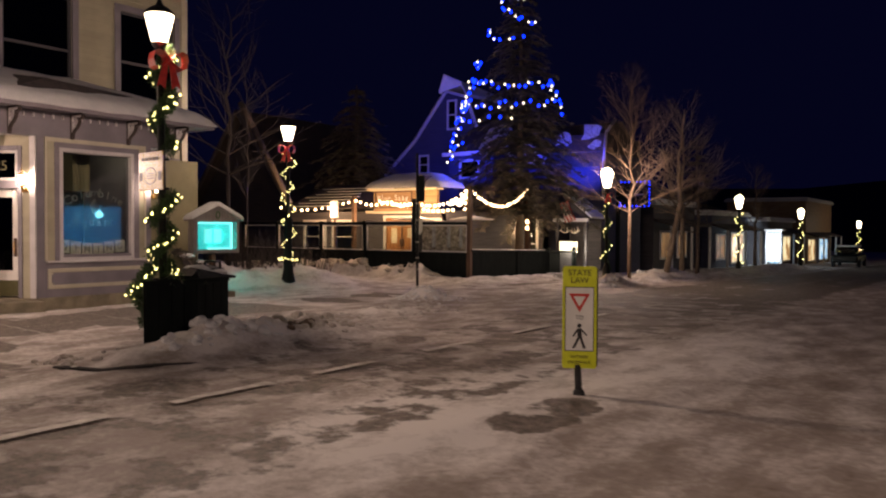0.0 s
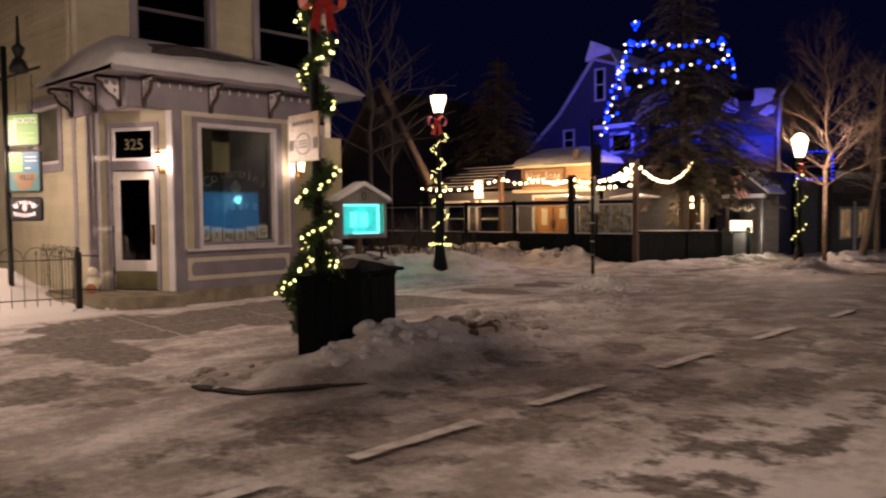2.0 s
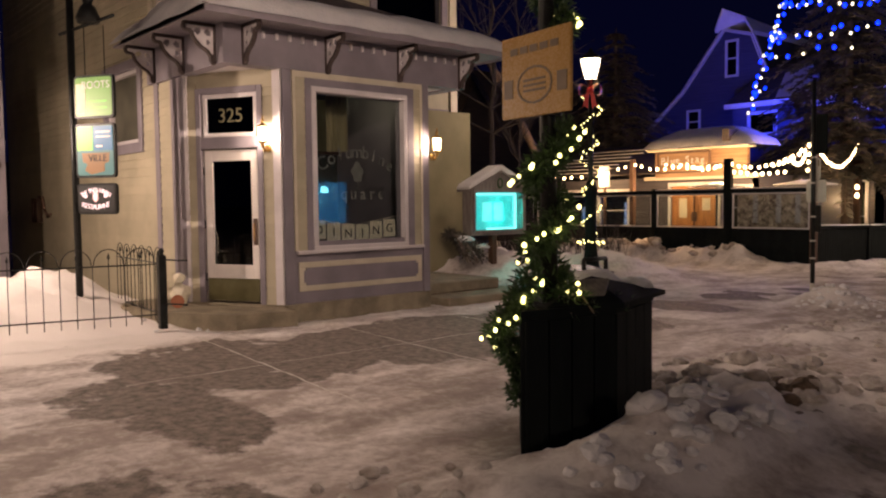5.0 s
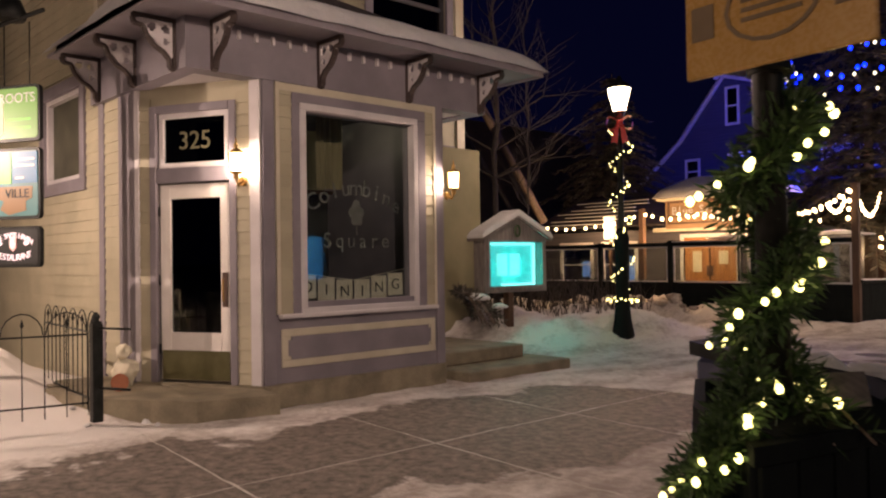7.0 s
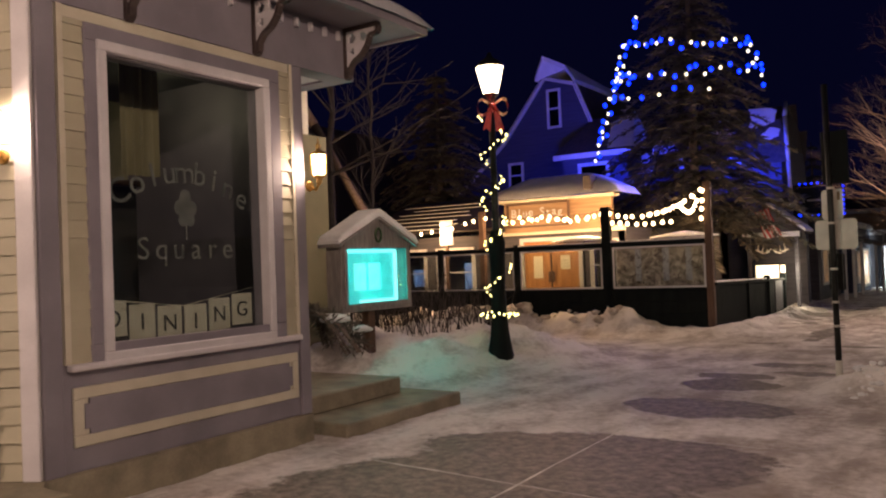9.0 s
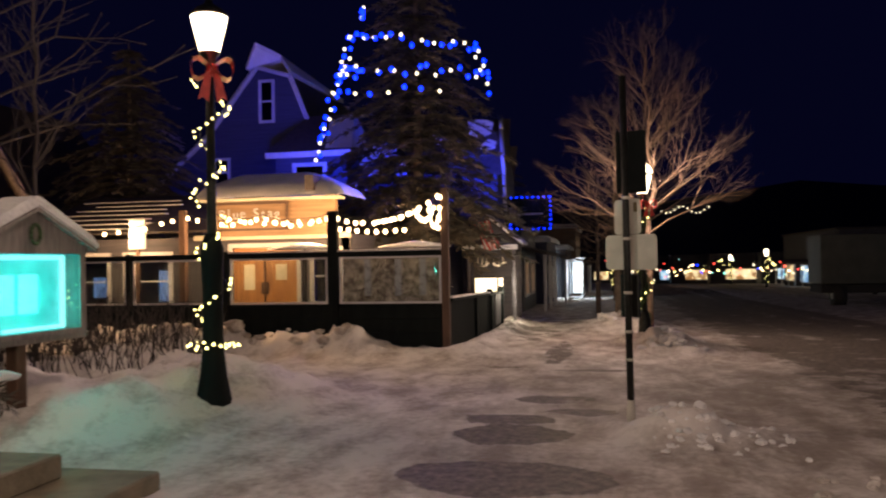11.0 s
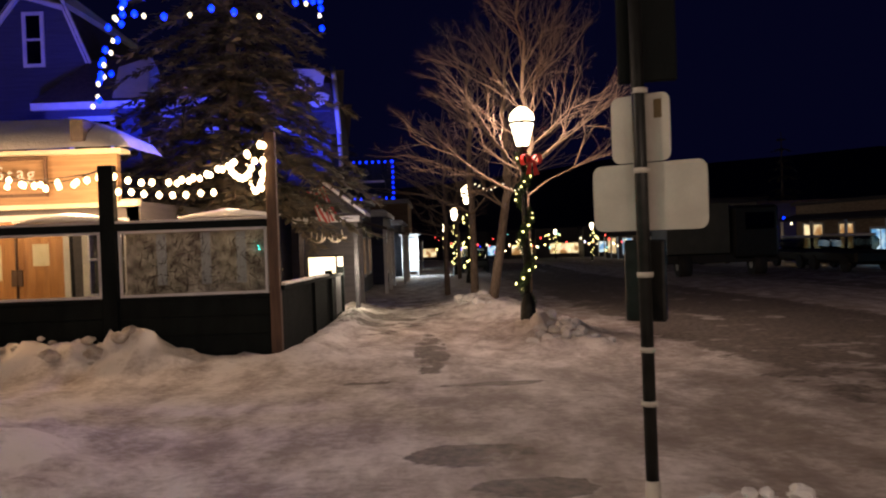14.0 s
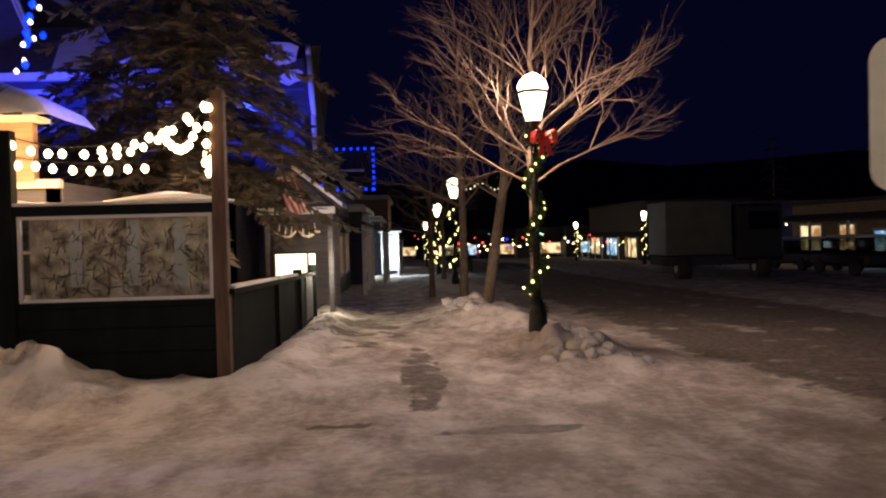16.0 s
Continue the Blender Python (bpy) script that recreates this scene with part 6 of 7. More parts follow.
clapboards(rest, Frame(-16.9, 24.5, 0, 1), 0.0, 5.95, -1.0, 1.5, step=0.25, material=GREY_SIDING)
bm = bmesh.new()
pierced_wall(bm, FR2, 6.6, 9.1, -0.2, 0.0, -1.1, 1.9, holes_back)
part("back_wall", bm, GREY_SIDING, rest)
part("right_wall", made(wbox, -16.1, -15.9, 30.5, 33.2, -1.2, 1.9), GREY_SIDING, rest)
part("front_fascia", made(fbox, FR, 4.4, 8.15, 0.02, 0.16, 1.42, 1.54, 0.008), CREAM_TRIM, rest)
part("back_fascia", made(fbox, FR2, 8.0, 9.2, 0.02, 0.16, 1.74, 1.88, 0.008), CREAM_TRIM, rest)
bm = bmesh.new()
slab(bm, [(-18.3, 30.25, 1.92), (-15.8, 30.25, 1.92), (-15.9, 33.2, 2.7), (-18.3, 33.2, 2.7)], 0.05)
part("low_roof", bm, SHINGLE, rest, "low shingled roof streaked with snow")
bm = bmesh.new()
slab(bm, [(-25.2, 24.3, 1.66), (-20.0, 24.3, 1.66), (-20.0, 27.2, 2.75), (-25.2, 27.2, 2.75)], 0.05)
part("low_roof", bm, SHINGLE, rest, "low shingled roof streaked with snow")
for i in range(7):
    y = 24.4 + i * 0.36
    part("snow_streak", made(fbox, WORLD, -25.0 + 0.3 * (i % 3), -22.2 + 0.25 * (i % 2), -(y + 0.13), -y, 1.70 + (y - 24.3) * 0.376, 1.73 + (y - 24.3) * 0.376, 0.01), SNOW, rest)
for FW_, (a, b, c, d) in ((FR, holes[0]), (FR, holes[1]), (FR, holes[3]), (FR2, holes_back[0]), (FR2, holes_back[1]), (FR2, holes_back[2])):
    w = part("window", made(ring, FW_, a - 0.09, b + 0.09, c - 0.09, d + 0.09, 0.10, -0.02, 0.04), HOUSE_TRIM, rest)
    part("sash_bar", made(fbox, FW_, a, b, -0.06, -0.02, (c + d) / 2 - 0.02, (c + d) / 2 + 0.02), HOUSE_TRIM, w)
    part("pane", made(fbox, FW_, a, b, -0.05, -0.044, c, d), CLEAR, w)
part("roof_rake", made(tube, [(-24.1, 23.7, 1.85), (-25.9, 23.4, 5.0), (-26.6, 23.3, 6.1)], 0.14, 5), BARK, rest, "broad weathered rake board of a steep roof")
# oak doors
dd = part("oak_doors", made(ring, FR, 5.20, 6.96, -0.95, 1.34, 0.10, -0.03, 0.05), HOUSE_TRIM, rest)
for a, b in ((5.31, 6.075), (6.085, 6.85)):
    lf = part("door_leaf", made(lambda q: (ring(q, FR, a, b, -0.94, 1.23, 0.12, -0.06, -0.01), fbox(q, FR, a + 0.12, b - 0.12, -0.05, -0.025, -0.82, 1.11))), OAK, dd, "varnished oak door leaf")
    part("raised_panel", made(fbox, FR, a + 0.2, b - 0.2, -0.025, -0.012, 0.45, 1.02, 0.006), OAK, lf)
    part("paper_notice", made(fbox, FR, a + 0.25, b - 0.25, -0.011, -0.008, 0.28 if a < 6 else 0.5, 0.86), BANNER, lf)
part("door_bar", made(lambda b: (rod(b, FR.at(6.08, 0.02, -0.1), FR.at(6.08, 0.02, 1.15), 0.02), fbox(b, FR, 5.99, 6.17, 0.0, 0.03, 0.18, 0.45))), BROWN_WOOD, dd)
# porch over the doors
part("porch_wall", made(fbox, Frame(-25.0, 24.3, 1, 0), 4.85, 7.85, -0.15, 0.0, 1.50, 2.30), BOARD, rest)
board = part("sign_board", made(lambda b: ring(b, Frame(-25.0, 24.27, 1, 0), 4.95, 6.75, 1.62, 2.26, 0.05, 0.0, 0.04)), BROWN_WOOD, rest)
for i, ch in enumerate("Blue Stag"):
    words("lettering", ch, Frame(-25.0, 24.22, 1, 0), 5.18 + 0.165 * i, 0, 1.98 + 0.02 * (i % 2), 0.30, HOUSE_TRIM, board)
bm = bmesh.new()
slab(bm, [(-20.3, 24.05, 2.34), (-17.0, 24.05, 2.34), (-17.0, 24.5, 2.34), (-20.3, 24.5, 2.34)], 0.06)
part("porch_fascia", bm, CREAM_TRIM, rest)
bm = bmesh.new()
NXp = 22
rows = []
for j in range(11):
    row = []
    for i in range(NXp + 1):
        x = -20.4 + 3.5 * i / NXp
        y = 24.0 + 1.8 * j / 10
        t = max(0.0, min((y - 24.0) / 0.95, (x + 20.4) / 0.8, (-16.9 - x) / 1.05, (25.85 - y) / 0.25))
        row.append(bm.verts.new((x, y, 2.36 + 0.10 * min(1, t * 6) ** 0.5 + 0.52 * min(1.0, t) ** 0.8 + 0.02 * noise.noise(Vector((x * 2, y * 2, 1))))))
    rows.append(row)
for a, b in zip(rows, rows[1:]):
    for i in range(NXp):
        bm.faces.new((a[i], a[i + 1], b[i + 1], b[i])).smooth = True
tagged(part("porch_snow", bm, SNOW), "deep smooth snow on the restaurant porch roof", "snow")
part("porch_roof_edge", made(fbox, WORLD, -17.75, -17.55, -24.9, -24.0, 2.46, 2.80), SHINGLE, rest)

# gambrel gable and right wing
GY = 33.4
bm = bmesh.new()
gable = [(-28.3, -1.0), (-28.3, 2.4), (-24.9, 5.35), (-23.04, 7.68), (-21.82, 7.3), (-21.15, 5.6), (-20.8, 4.2), (-20.8, -1.0)]
plate(bm, WORLD, [(x, z) for x, z in gable], -GY, -GY - 0.2)
part("gable_wall", bm, DARK_HOUSE, rest)
clap = bmesh.new()
for (a, b) in zip(gable[1:6], gable[2:7]):
    A, B = Vector((a[0], GY - 0.15, a[1])), Vector((b[0], GY - 0.15, b[1]))
    d = (B - A).normalized()
    nrm = Vector((-d.z, 0, d.x)) * 0.09
    vs = [clap.verts.new(p) for p in (A - nrm * 0.6, B - nrm * 0.6, B + nrm, A + nrm)]
    vs2 = [clap.verts.new(v.co + Vector((0, 0.12, 0))) for v in vs]
    clap.faces.new(vs)
    clap.faces.new(vs2[::-1])
    for k in range(4):
        clap.faces.new((vs[k], vs2[k], vs2[(k + 1) % 4], vs[(k + 1) % 4]))
part("bargeboard", clap, HOUSE_TRIM, rest)
bm = bmesh.new()
for (a, b) in zip(gable[1:6], gable[2:7]):
    poly(bm, [(a[0], GY - 0.2, a[1] + 0.06), (b[0], GY - 0.2, b[1] + 0.06), (b[0], GY + 8, b[1] + 0.06), (a[0], GY + 8, a[1] + 0.06)])
part("gambrel_roof", bm, SHINGLE, rest)
bm = bmesh.new()
slab(bm, [(-23.35, 33.15, 7.75), (-22.9, 32.9, 8.45), (-22.2, 33.4, 8.1), (-21.75, 33.2, 7.45), (-21.8, 39, 7.6), (-23.1, 39, 8.1)], 0.16)
tagged(part("ridge_snow", bm, SNOW, rest, "snow ridge overhanging the gable"), kind="stuff")
for s0, s1, z0, z1 in ((-23.0, -22.42, 5.75, 7.25), (-24.75, -24.1, 3.6, 4.6)):
    w = part("gable_window", made(ring, Frame(0, GY, 1, 0), s0, s1, z0, z1, 0.09, 0.0, 0.06), HOUSE_TRIM, rest)
    part("pane", made(fbox, Frame(0, GY, 1, 0), s0 + 0.08, s1 - 0.08, 0.0, 0.01, z0 + 0.08, z1 - 0.08), DARK_GLASS, w)
    part("sash_bar", made(fbox, Frame(0, GY, 1, 0), s0, s1, 0.01, 0.04, (z0 + z1) / 2 - 0.03, (z0 + z1) / 2 + 0.03), HOUSE_TRIM, w)
bm = bmesh.new()
wbox(bm, -21.7, -19.3, 31.7, 33.3, 1.5, 4.3)
part("upper_bay", bm, DARK_HOUSE, rest)
part("bay_fascia", made(wbox, -21.95, -19.1, 31.45, 31.6, 4.25, 4.42), HOUSE_TRIM, rest)
w = part("bay_window", made(ring, Frame(0, 31.68, 1, 0), -21.1, -19.95, 3.15, 4.08, 0.12, 0.0, 0.06), HOUSE_TRIM, rest)
part("pane", made(fbox, Frame(0, 31.68, 1, 0), -21.0, -20.05, 0.0, 0.01, 3.25, 3.98), DARK_GLASS, w)
bm = bmesh.new()
poly(bm, [(-21.95, 31.45, 4.44), (-19.1, 31.45, 4.44), (-19.6, 33.4, 5.9), (-21.2, 33.4, 5.9)])
poly(bm, [(-19.1, 31.45, 4.44), (-19.1, 34.5, 4.44), (-19.6, 33.4, 5.9)])
poly(bm, [(-21.95, 31.45, 4.44), (-21.2, 33.4, 5.9), (-21.95, 34.5, 4.44)])
part("bay_roof", bm, SHINGLE, rest)
bm = bmesh.new()
poly(bm, [(-19.9, 31.4, 4.48), (-19.05, 31.4, 4.47), (-19.05, 34.5, 4.47), (-19.55, 33.4, 5.95), (-20.3, 33.0, 5.6)])
part("bay_roof_snow", bm, SNOW, rest, "snow on the hip of the upper bay roof")
bm = bmesh.new()
wbox(bm, -20.8, -14.7, 33.2, 38.0, -1.2, 4.3)
part("wing_wall", bm, DARK_HOUSE, rest)
bm = bmesh.new()
prof = [(32.9, 3.6), (33.6, 5.1), (35.0, 5.75), (37.2, 5.1), (38.2, 3.6)]
for (y0, z0), (y1, z1) in zip(prof, prof[1:]):
    poly(bm, [(-20.6, y0, z0), (-14.45, y0, z0), (-14.75, y1, z1), (-20.6, y1, z1)])
poly(bm, [(-14.72, y, z) for y, z in prof])
part("wing_roof", bm, SHINGLE, rest)
part("wing_bargeboard", made(tube, [(-14.42, 32.9, 2.2), (-14.46, 32.95, 3.6), (-14.6, 33.55, 5.15), (-14.8, 35.0, 5.85)], 0.07, 6), HOUSE_TRIM, rest)
rnd = random.Random(31)
bm = bmesh.new()
for cx, cz, r in ((-16.6, 4.95, 0.55), (-15.3, 5.2, 0.6), (-18.4, 4.6, 0.6), (-19.3, 4.2, 0.45), (-17.6, 4.0, 0.5), (-15.0, 4.6, 0.35)):
    y = 32.9 + (cz - 3.6) * 0.47 - 0.05
    pts = []
    for k in range(11):
        t = 2 * math.pi * k / 11
        rr = r * rnd.uniform(0.6, 1.15)
        z = cz + rr * 0.7 * math.sin(t)
        pts.append((cx + rr * math.cos(t), 32.9 + (z - 3.6) * 0.467 - 0.08, z))
    poly(bm, pts)
tagged(part("patchy_snow", bm, SNOW, rest, "snow patches left on the steep roof"), kind="stuff")
# inside of the restaurant
bm = bmesh.new()
wbox(bm, -24.9, -17.1, 26.6, 26.7, -1.0, 1.5)
structure("dining_room_wall", bm, ROOM_WALL)
for x0, x1, z0, z1, m in ((-23.9, -23.5, 0.1, 0.6, BLUE_GLOW), (-22.1, -21.7, 0.0, 0.75, BLUE_GLOW)):
    s = thing("lit_screen", ((x0 + x1) / 2, 25.4, z0), "small glowing screen inside the restaurant windows", "screen")
    part("screen_face", made(wbox, x0, x1, 25.38, 25.42, z0, z1), m, s)
    part("stand", made(wbox, x0 + 0.1, x1 - 0.1, 25.43, 25.5, -0.95, z0), BLACK_WOOD, s)
bm = bmesh.new()
wbox(bm, -25.0, -14.3, 22.1, 24.4, -1.0, -0.85)
wbox(bm, -16.9, -14.3, 24.4, 30.4, -1.0, -0.85)
structure("deck_floor", bm, BROWN_WOOD)
bm = bmesh.new()
wbox(bm, -19.5, -16.1, 31.5, 31.6, -1.0, 1.9)
structure("back_room_wall", bm, ROOM_WALL)
uc = 0
for x, y in ((-17.5, 23.3), (-15.2, 23.6)):
    t = thing("patio_table", (x, y, -0.85), "snow-dusted round patio table standing on the restaurant deck", "table")
    part("top", made(lathe, (x, y, -0.85), [(0.75, 2.0), (0.78, 2.03), (0.1, 2.14)], 14), SNOW, t, "snowy folded umbrella top")
    part("pole", made(lambda b: rod(b, (x, y, -0.86), (x, y, 1.2), 0.03)), IRON, t)
board2 = thing("framed_notice", (-21.6, 23.6, 1.0), "pale framed notice on a brown post above the deck", "notice")
part("sheet", made(wbox, -21.75, -21.35, 23.58, 23.62, 1.25, 1.9), HOUSE_TRIM, board2)
part("pole", made(wbox, -21.62, -21.54, 23.63, 23.68, -0.95, 1.9), BROWN_WOOD, board2)


def festoon(label, a, b, sag, n, seed, r=0.042):
    rnd = random.Random(seed)
    e = thing("festoon_lights", a, label, "string lights", "festoon lights over the deck")
    a, b = Vector(a), Vector(b)
    pts = []
    for k in range(17):
        u = k / 16
        p = a.lerp(b, u)
        p.z -= sag * 4 * u * (1 - u)
        pts.append(p)
    part("cable", made(tube, pts, 0.007, 4), IRON, e)
    for k in range(n):
        u = (k + 0.5) / n + rnd.uniform(-0.012, 0.012)
        p = a.lerp(b, u)
        p.z -= sag * 4 * u * (1 - u) + 0.06 + rnd.uniform(0, 0.03)
        bulb(e, p, r, BULB_DECK)


LB = "string of round warm bulbs sagging between deck posts"
festoon(LB, (-23.6, 22.6, 1.75), (-20.25, 23.2, 1.95), 0.22, 11, 1)
festoon(LB, (-20.25, 23.2, 2.02), (-18.3, 23.0, 1.9), 0.18, 7, 2)
festoon(LB, (-18.3, 23.0, 1.9), (-16.42, 22.0, 1.85), 0.18, 8, 3)
festoon(LB, (-19.6, 23.9, 1.95), (-16.45, 22.1, 1.80), 0.10, 9, 4)
festoon(LB, (-16.42, 22.0, 1.82), (-14.3, 22.0, 2.18), 0.30, 12, 5)
festoon(LB, (-16.40, 22.05, 1.60), (-15.0, 22.3, 1.55), 0.05, 8, 6)
festoon(LB, (-16.0, 23.4, 1.75), (-14.28, 22.05, 2.2), 0.12, 8, 7)
festoon("tight loop of warm bulbs hanging by the corner post", (-14.82, 21.98, 1.92), (-14.42, 21.98, 1.98), 0.26, 9, 8)
festoon("bulbs running down the brown corner post", (-14.3, 21.9, 2.2), (-14.36, 21.9, 1.45), 0.0, 4, 9)
festoon(LB, (-14.26, 22.04, 2.2), (-16.2, 29.4, 2.6), 0.65, 22, 10)
festoon("bulbs down the back deck post", (-16.2, 29.36, 1.35), (-16.2, 29.36, 0.85), 0.0, 2, 11, 0.07)
for p in ((-22.0, 23.2, 1.5), (-19.3, 22.8, 1.5), (-17.2, 23.3, 1.5), (-15.3, 24.2, 1.5)):
    lamp("festoon_light", p, STRING_W, (1.0, 0.58, 0.28), 0.25)
lamp("wall_light_inside", (-16.6, 29.9, 0.8), 40, (1.0, 0.62, 0.3), 0.06)
lamp("dining_room_light", (-19.5, 25.5, 1.1), 12, (1.0, 0.65, 0.35), 0.2)
wl = thing("deck_wall_light", (-16.75, 30.4, 0.6), "round warm lamp on the restaurant wall", "wall lamp")
part("shade", made(lathe, (-16.75, 30.35, 0.6), [(0.03, -0.06), (0.07, 0), (0.03, 0.07)], 10), WALL_GLOW, wl)

# blue floodlights on the gable, roofs and tree
for i, (p, q, w, ang) in enumerate((((-20.6, 27.6, 2.9), (-23.0, 33.4, 5.5), 0.9, 80), ((-15.6, 31.2, 3.4), (-15.9, 33.6, 4.9), 0.8, 130), ((-19.3, 30.2, 3.6), (-19.6, 32.4, 4.9), 0.30, 120), ((-17.0, 27.4, 3.6), (-18.2, 25.0, 2.7), 0.55, 120))):
    fl = thing("floodlight", p, "small black floodlight shining blue on the restaurant roof", "floodlight")
    part("housing", made(lambda b: rod(b, Vector(p) - (Vector(q) - Vector(p)).normalized() * 0.16, Vector(p) - (Vector(q) - Vector(p)).normalized() * 0.04, 0.05, 0.08, 10)), IRON, fl)
    part("bracket", made(lambda b: rod(b, Vector(p) - (Vector(q) - Vector(p)).normalized() * 0.1, (p[0], p[1], p[2] - 0.5), 0.015)), IRON, fl)
    spot("blue_flood", p, q, BLUE_W * w, (0.03, 0.05, 1.0), ang)


# ---- trees ----
def spruce(x, y, z0, height, radius, low, layers, seed, label, snow=False):
    rnd = random.Random(seed)
    e = thing("spruce_tree", (x, y, z0), label, "tree")
    part("trunk", made(lambda b: rod(b, (x, y, z0 - 0.2), (x, y, z0 + height), 0.20, 0.02, 10)), BARK, e)
    wood, leaf = bmesh.new(), bmesh.new()
    for k in range(layers):
        u = (k + rnd.random() * 0.6) / layers
        z = low + (z0 + height - low) * u ** 1.05
        R = radius * (1 - u) ** 0.8 + 0.12
        n = int(7 + 6 * (1 - u))
        a0 = rnd.uniform(0, 6.28)
        for j in range(n):
            a = a0 + 2 * math.pi * j / n + rnd.gauss(0, 0.18)
            l = R * rnd.uniform(0.65, 1.1)
            droop = 0.28 * l * rnd.uniform(0.6, 1.4)
            d = Vector((math.cos(a), math.sin(a), 0))
            pts = [Vector((x, y, z)) + d * (l * t) + Vector((0, 0, -droop * t * t + 0.06 * l * math.sin(t * 3))) for t in (0, 0.3, 0.6, 0.85, 1.0)]
            tube(wood, pts, 0.012, 3)
            for i in range(4):
                p, q = pts[i], pts[i + 1]
                m = int(5 + 9 * (q - p).length / 0.5)
                for s in range(m):
                    c = p.lerp(q, (s + rnd.random()) / m)
                    for sgn in (-1, 1):
                        dirv = (d * rnd.uniform(0.4, 0.9) + Vector((-d.y, d.x, 0)) * sgn * rnd.uniform(0.5, 1.0) + Vector((0, 0, rnd.uniform(-0.7, 0.15)))).normalized()
                        ln = rnd.uniform(0.13, 0.34) * (0.6 + 0.6 * (1 - u))
                        side = dirv.cross(Vector((rnd.gauss(0, 0.4), rnd.gauss(0, 0.4), 1))).normalized() * ln * 0.13
                        v = [leaf.verts.new(c), leaf.verts.new(c + dirv * ln * 0.5 + side), leaf.verts.new(c + dirv * ln), leaf.verts.new(c + dirv * ln * 0.5 - side)]
                        leaf.faces.new(v)
    tagged(part("branchwork", wood, BARK, e), kind="stuff")
    tagged(part("crown", leaf, NEEDLE, e, "drooping crown of needle sprays"), kind="stuff")
    return e


TX, TY, TZ = -16.35, 29.0, -1.0
spruce(TX, TY, TZ, 12.2, 3.1, 1.5, 34, 41, "tall spruce strung with blue and white lights above the restaurant roof")
spruce(-25.3, 29.2, -1.0, 8.6, 3.3, 1.6, 24, 42, "dark unlit spruce beside the restaurant")
spruce(-13.2 - 3.2, 52.0, -1.5, 8.0, 2.4, 0.5, 12, 43, "dark distant spruce behind street buildings")
spruce(15.0, 72.0, -1.8, 9.5, 2.3, -1.0, 12, 44, "pale frosty distant spruce across the street")

tl = thing("tree_lights", (TX, TY, 3.5), "looping strings of blue and white bulbs on a tall spruce", "string lights")


def tree_r(z):
    u = max(0.0, min(1.0, (z - 1.5) / (TZ + 12.2 - 1.5)))
    return 3.1 * (1 - u) ** 0.8 + 0.1


rnd = random.Random(12)
strands = [
    # (start angle, end angle, start z, end z, sag, bulbs)
    (-152, -14, 6.9, 6.4, 0.30, 27), (-152, -14, 6.1, 5.8, 0.50, 25), (-152, -146, 6.6, 4.0, 0.0, 21), (-140, -60, 5.2, 5.0, 0.15, 8), (-20, -8, 6.5, 5.4, 0.1, 7),
    (-168, -150, 4.5, 3.6, 0.0, 6), (-160, -112, 5.9, 5.6, 0.15, 9), (-150, -120, 7.6, 7.3, 0.1, 5), (-150, -50, 8.9, 8.2, 0.30, 9), (-120, -20, 9.9, 8.9, 0.2, 11), (-150, -40, 10.6, 10.0, 0.2, 11), (-130, -60, 11.0, 10.7, 0.1, 5),
]
for a0, a1, za, zb, sag, n in strands:
    pts = []
    for k in range(n + 1):
        u = k / n
        z = za + (zb - za) * u - sag * 4 * u * (1 - u)
        a = radians(a0 + (a1 - a0) * u)
        r = tree_r(z)
        pts.append(Vector((TX + r * math.cos(a), TY + 1.4 * r * math.sin(a), z)))
    part("cable", made(tube, pts, 0.006, 3), IRON, tl)
    for k, p in enumerate(pts):
        q = p + Vector((rnd.gauss(0, 0.06), rnd.gauss(0, 0.06), rnd.gauss(0, 0.07)))
        blue_one = (k * 7 + n) % 5 < 3
        bulb(tl, q, 0.062 if blue_one else 0.045, BULB_BLUE if blue_one else BULB_WHITE)


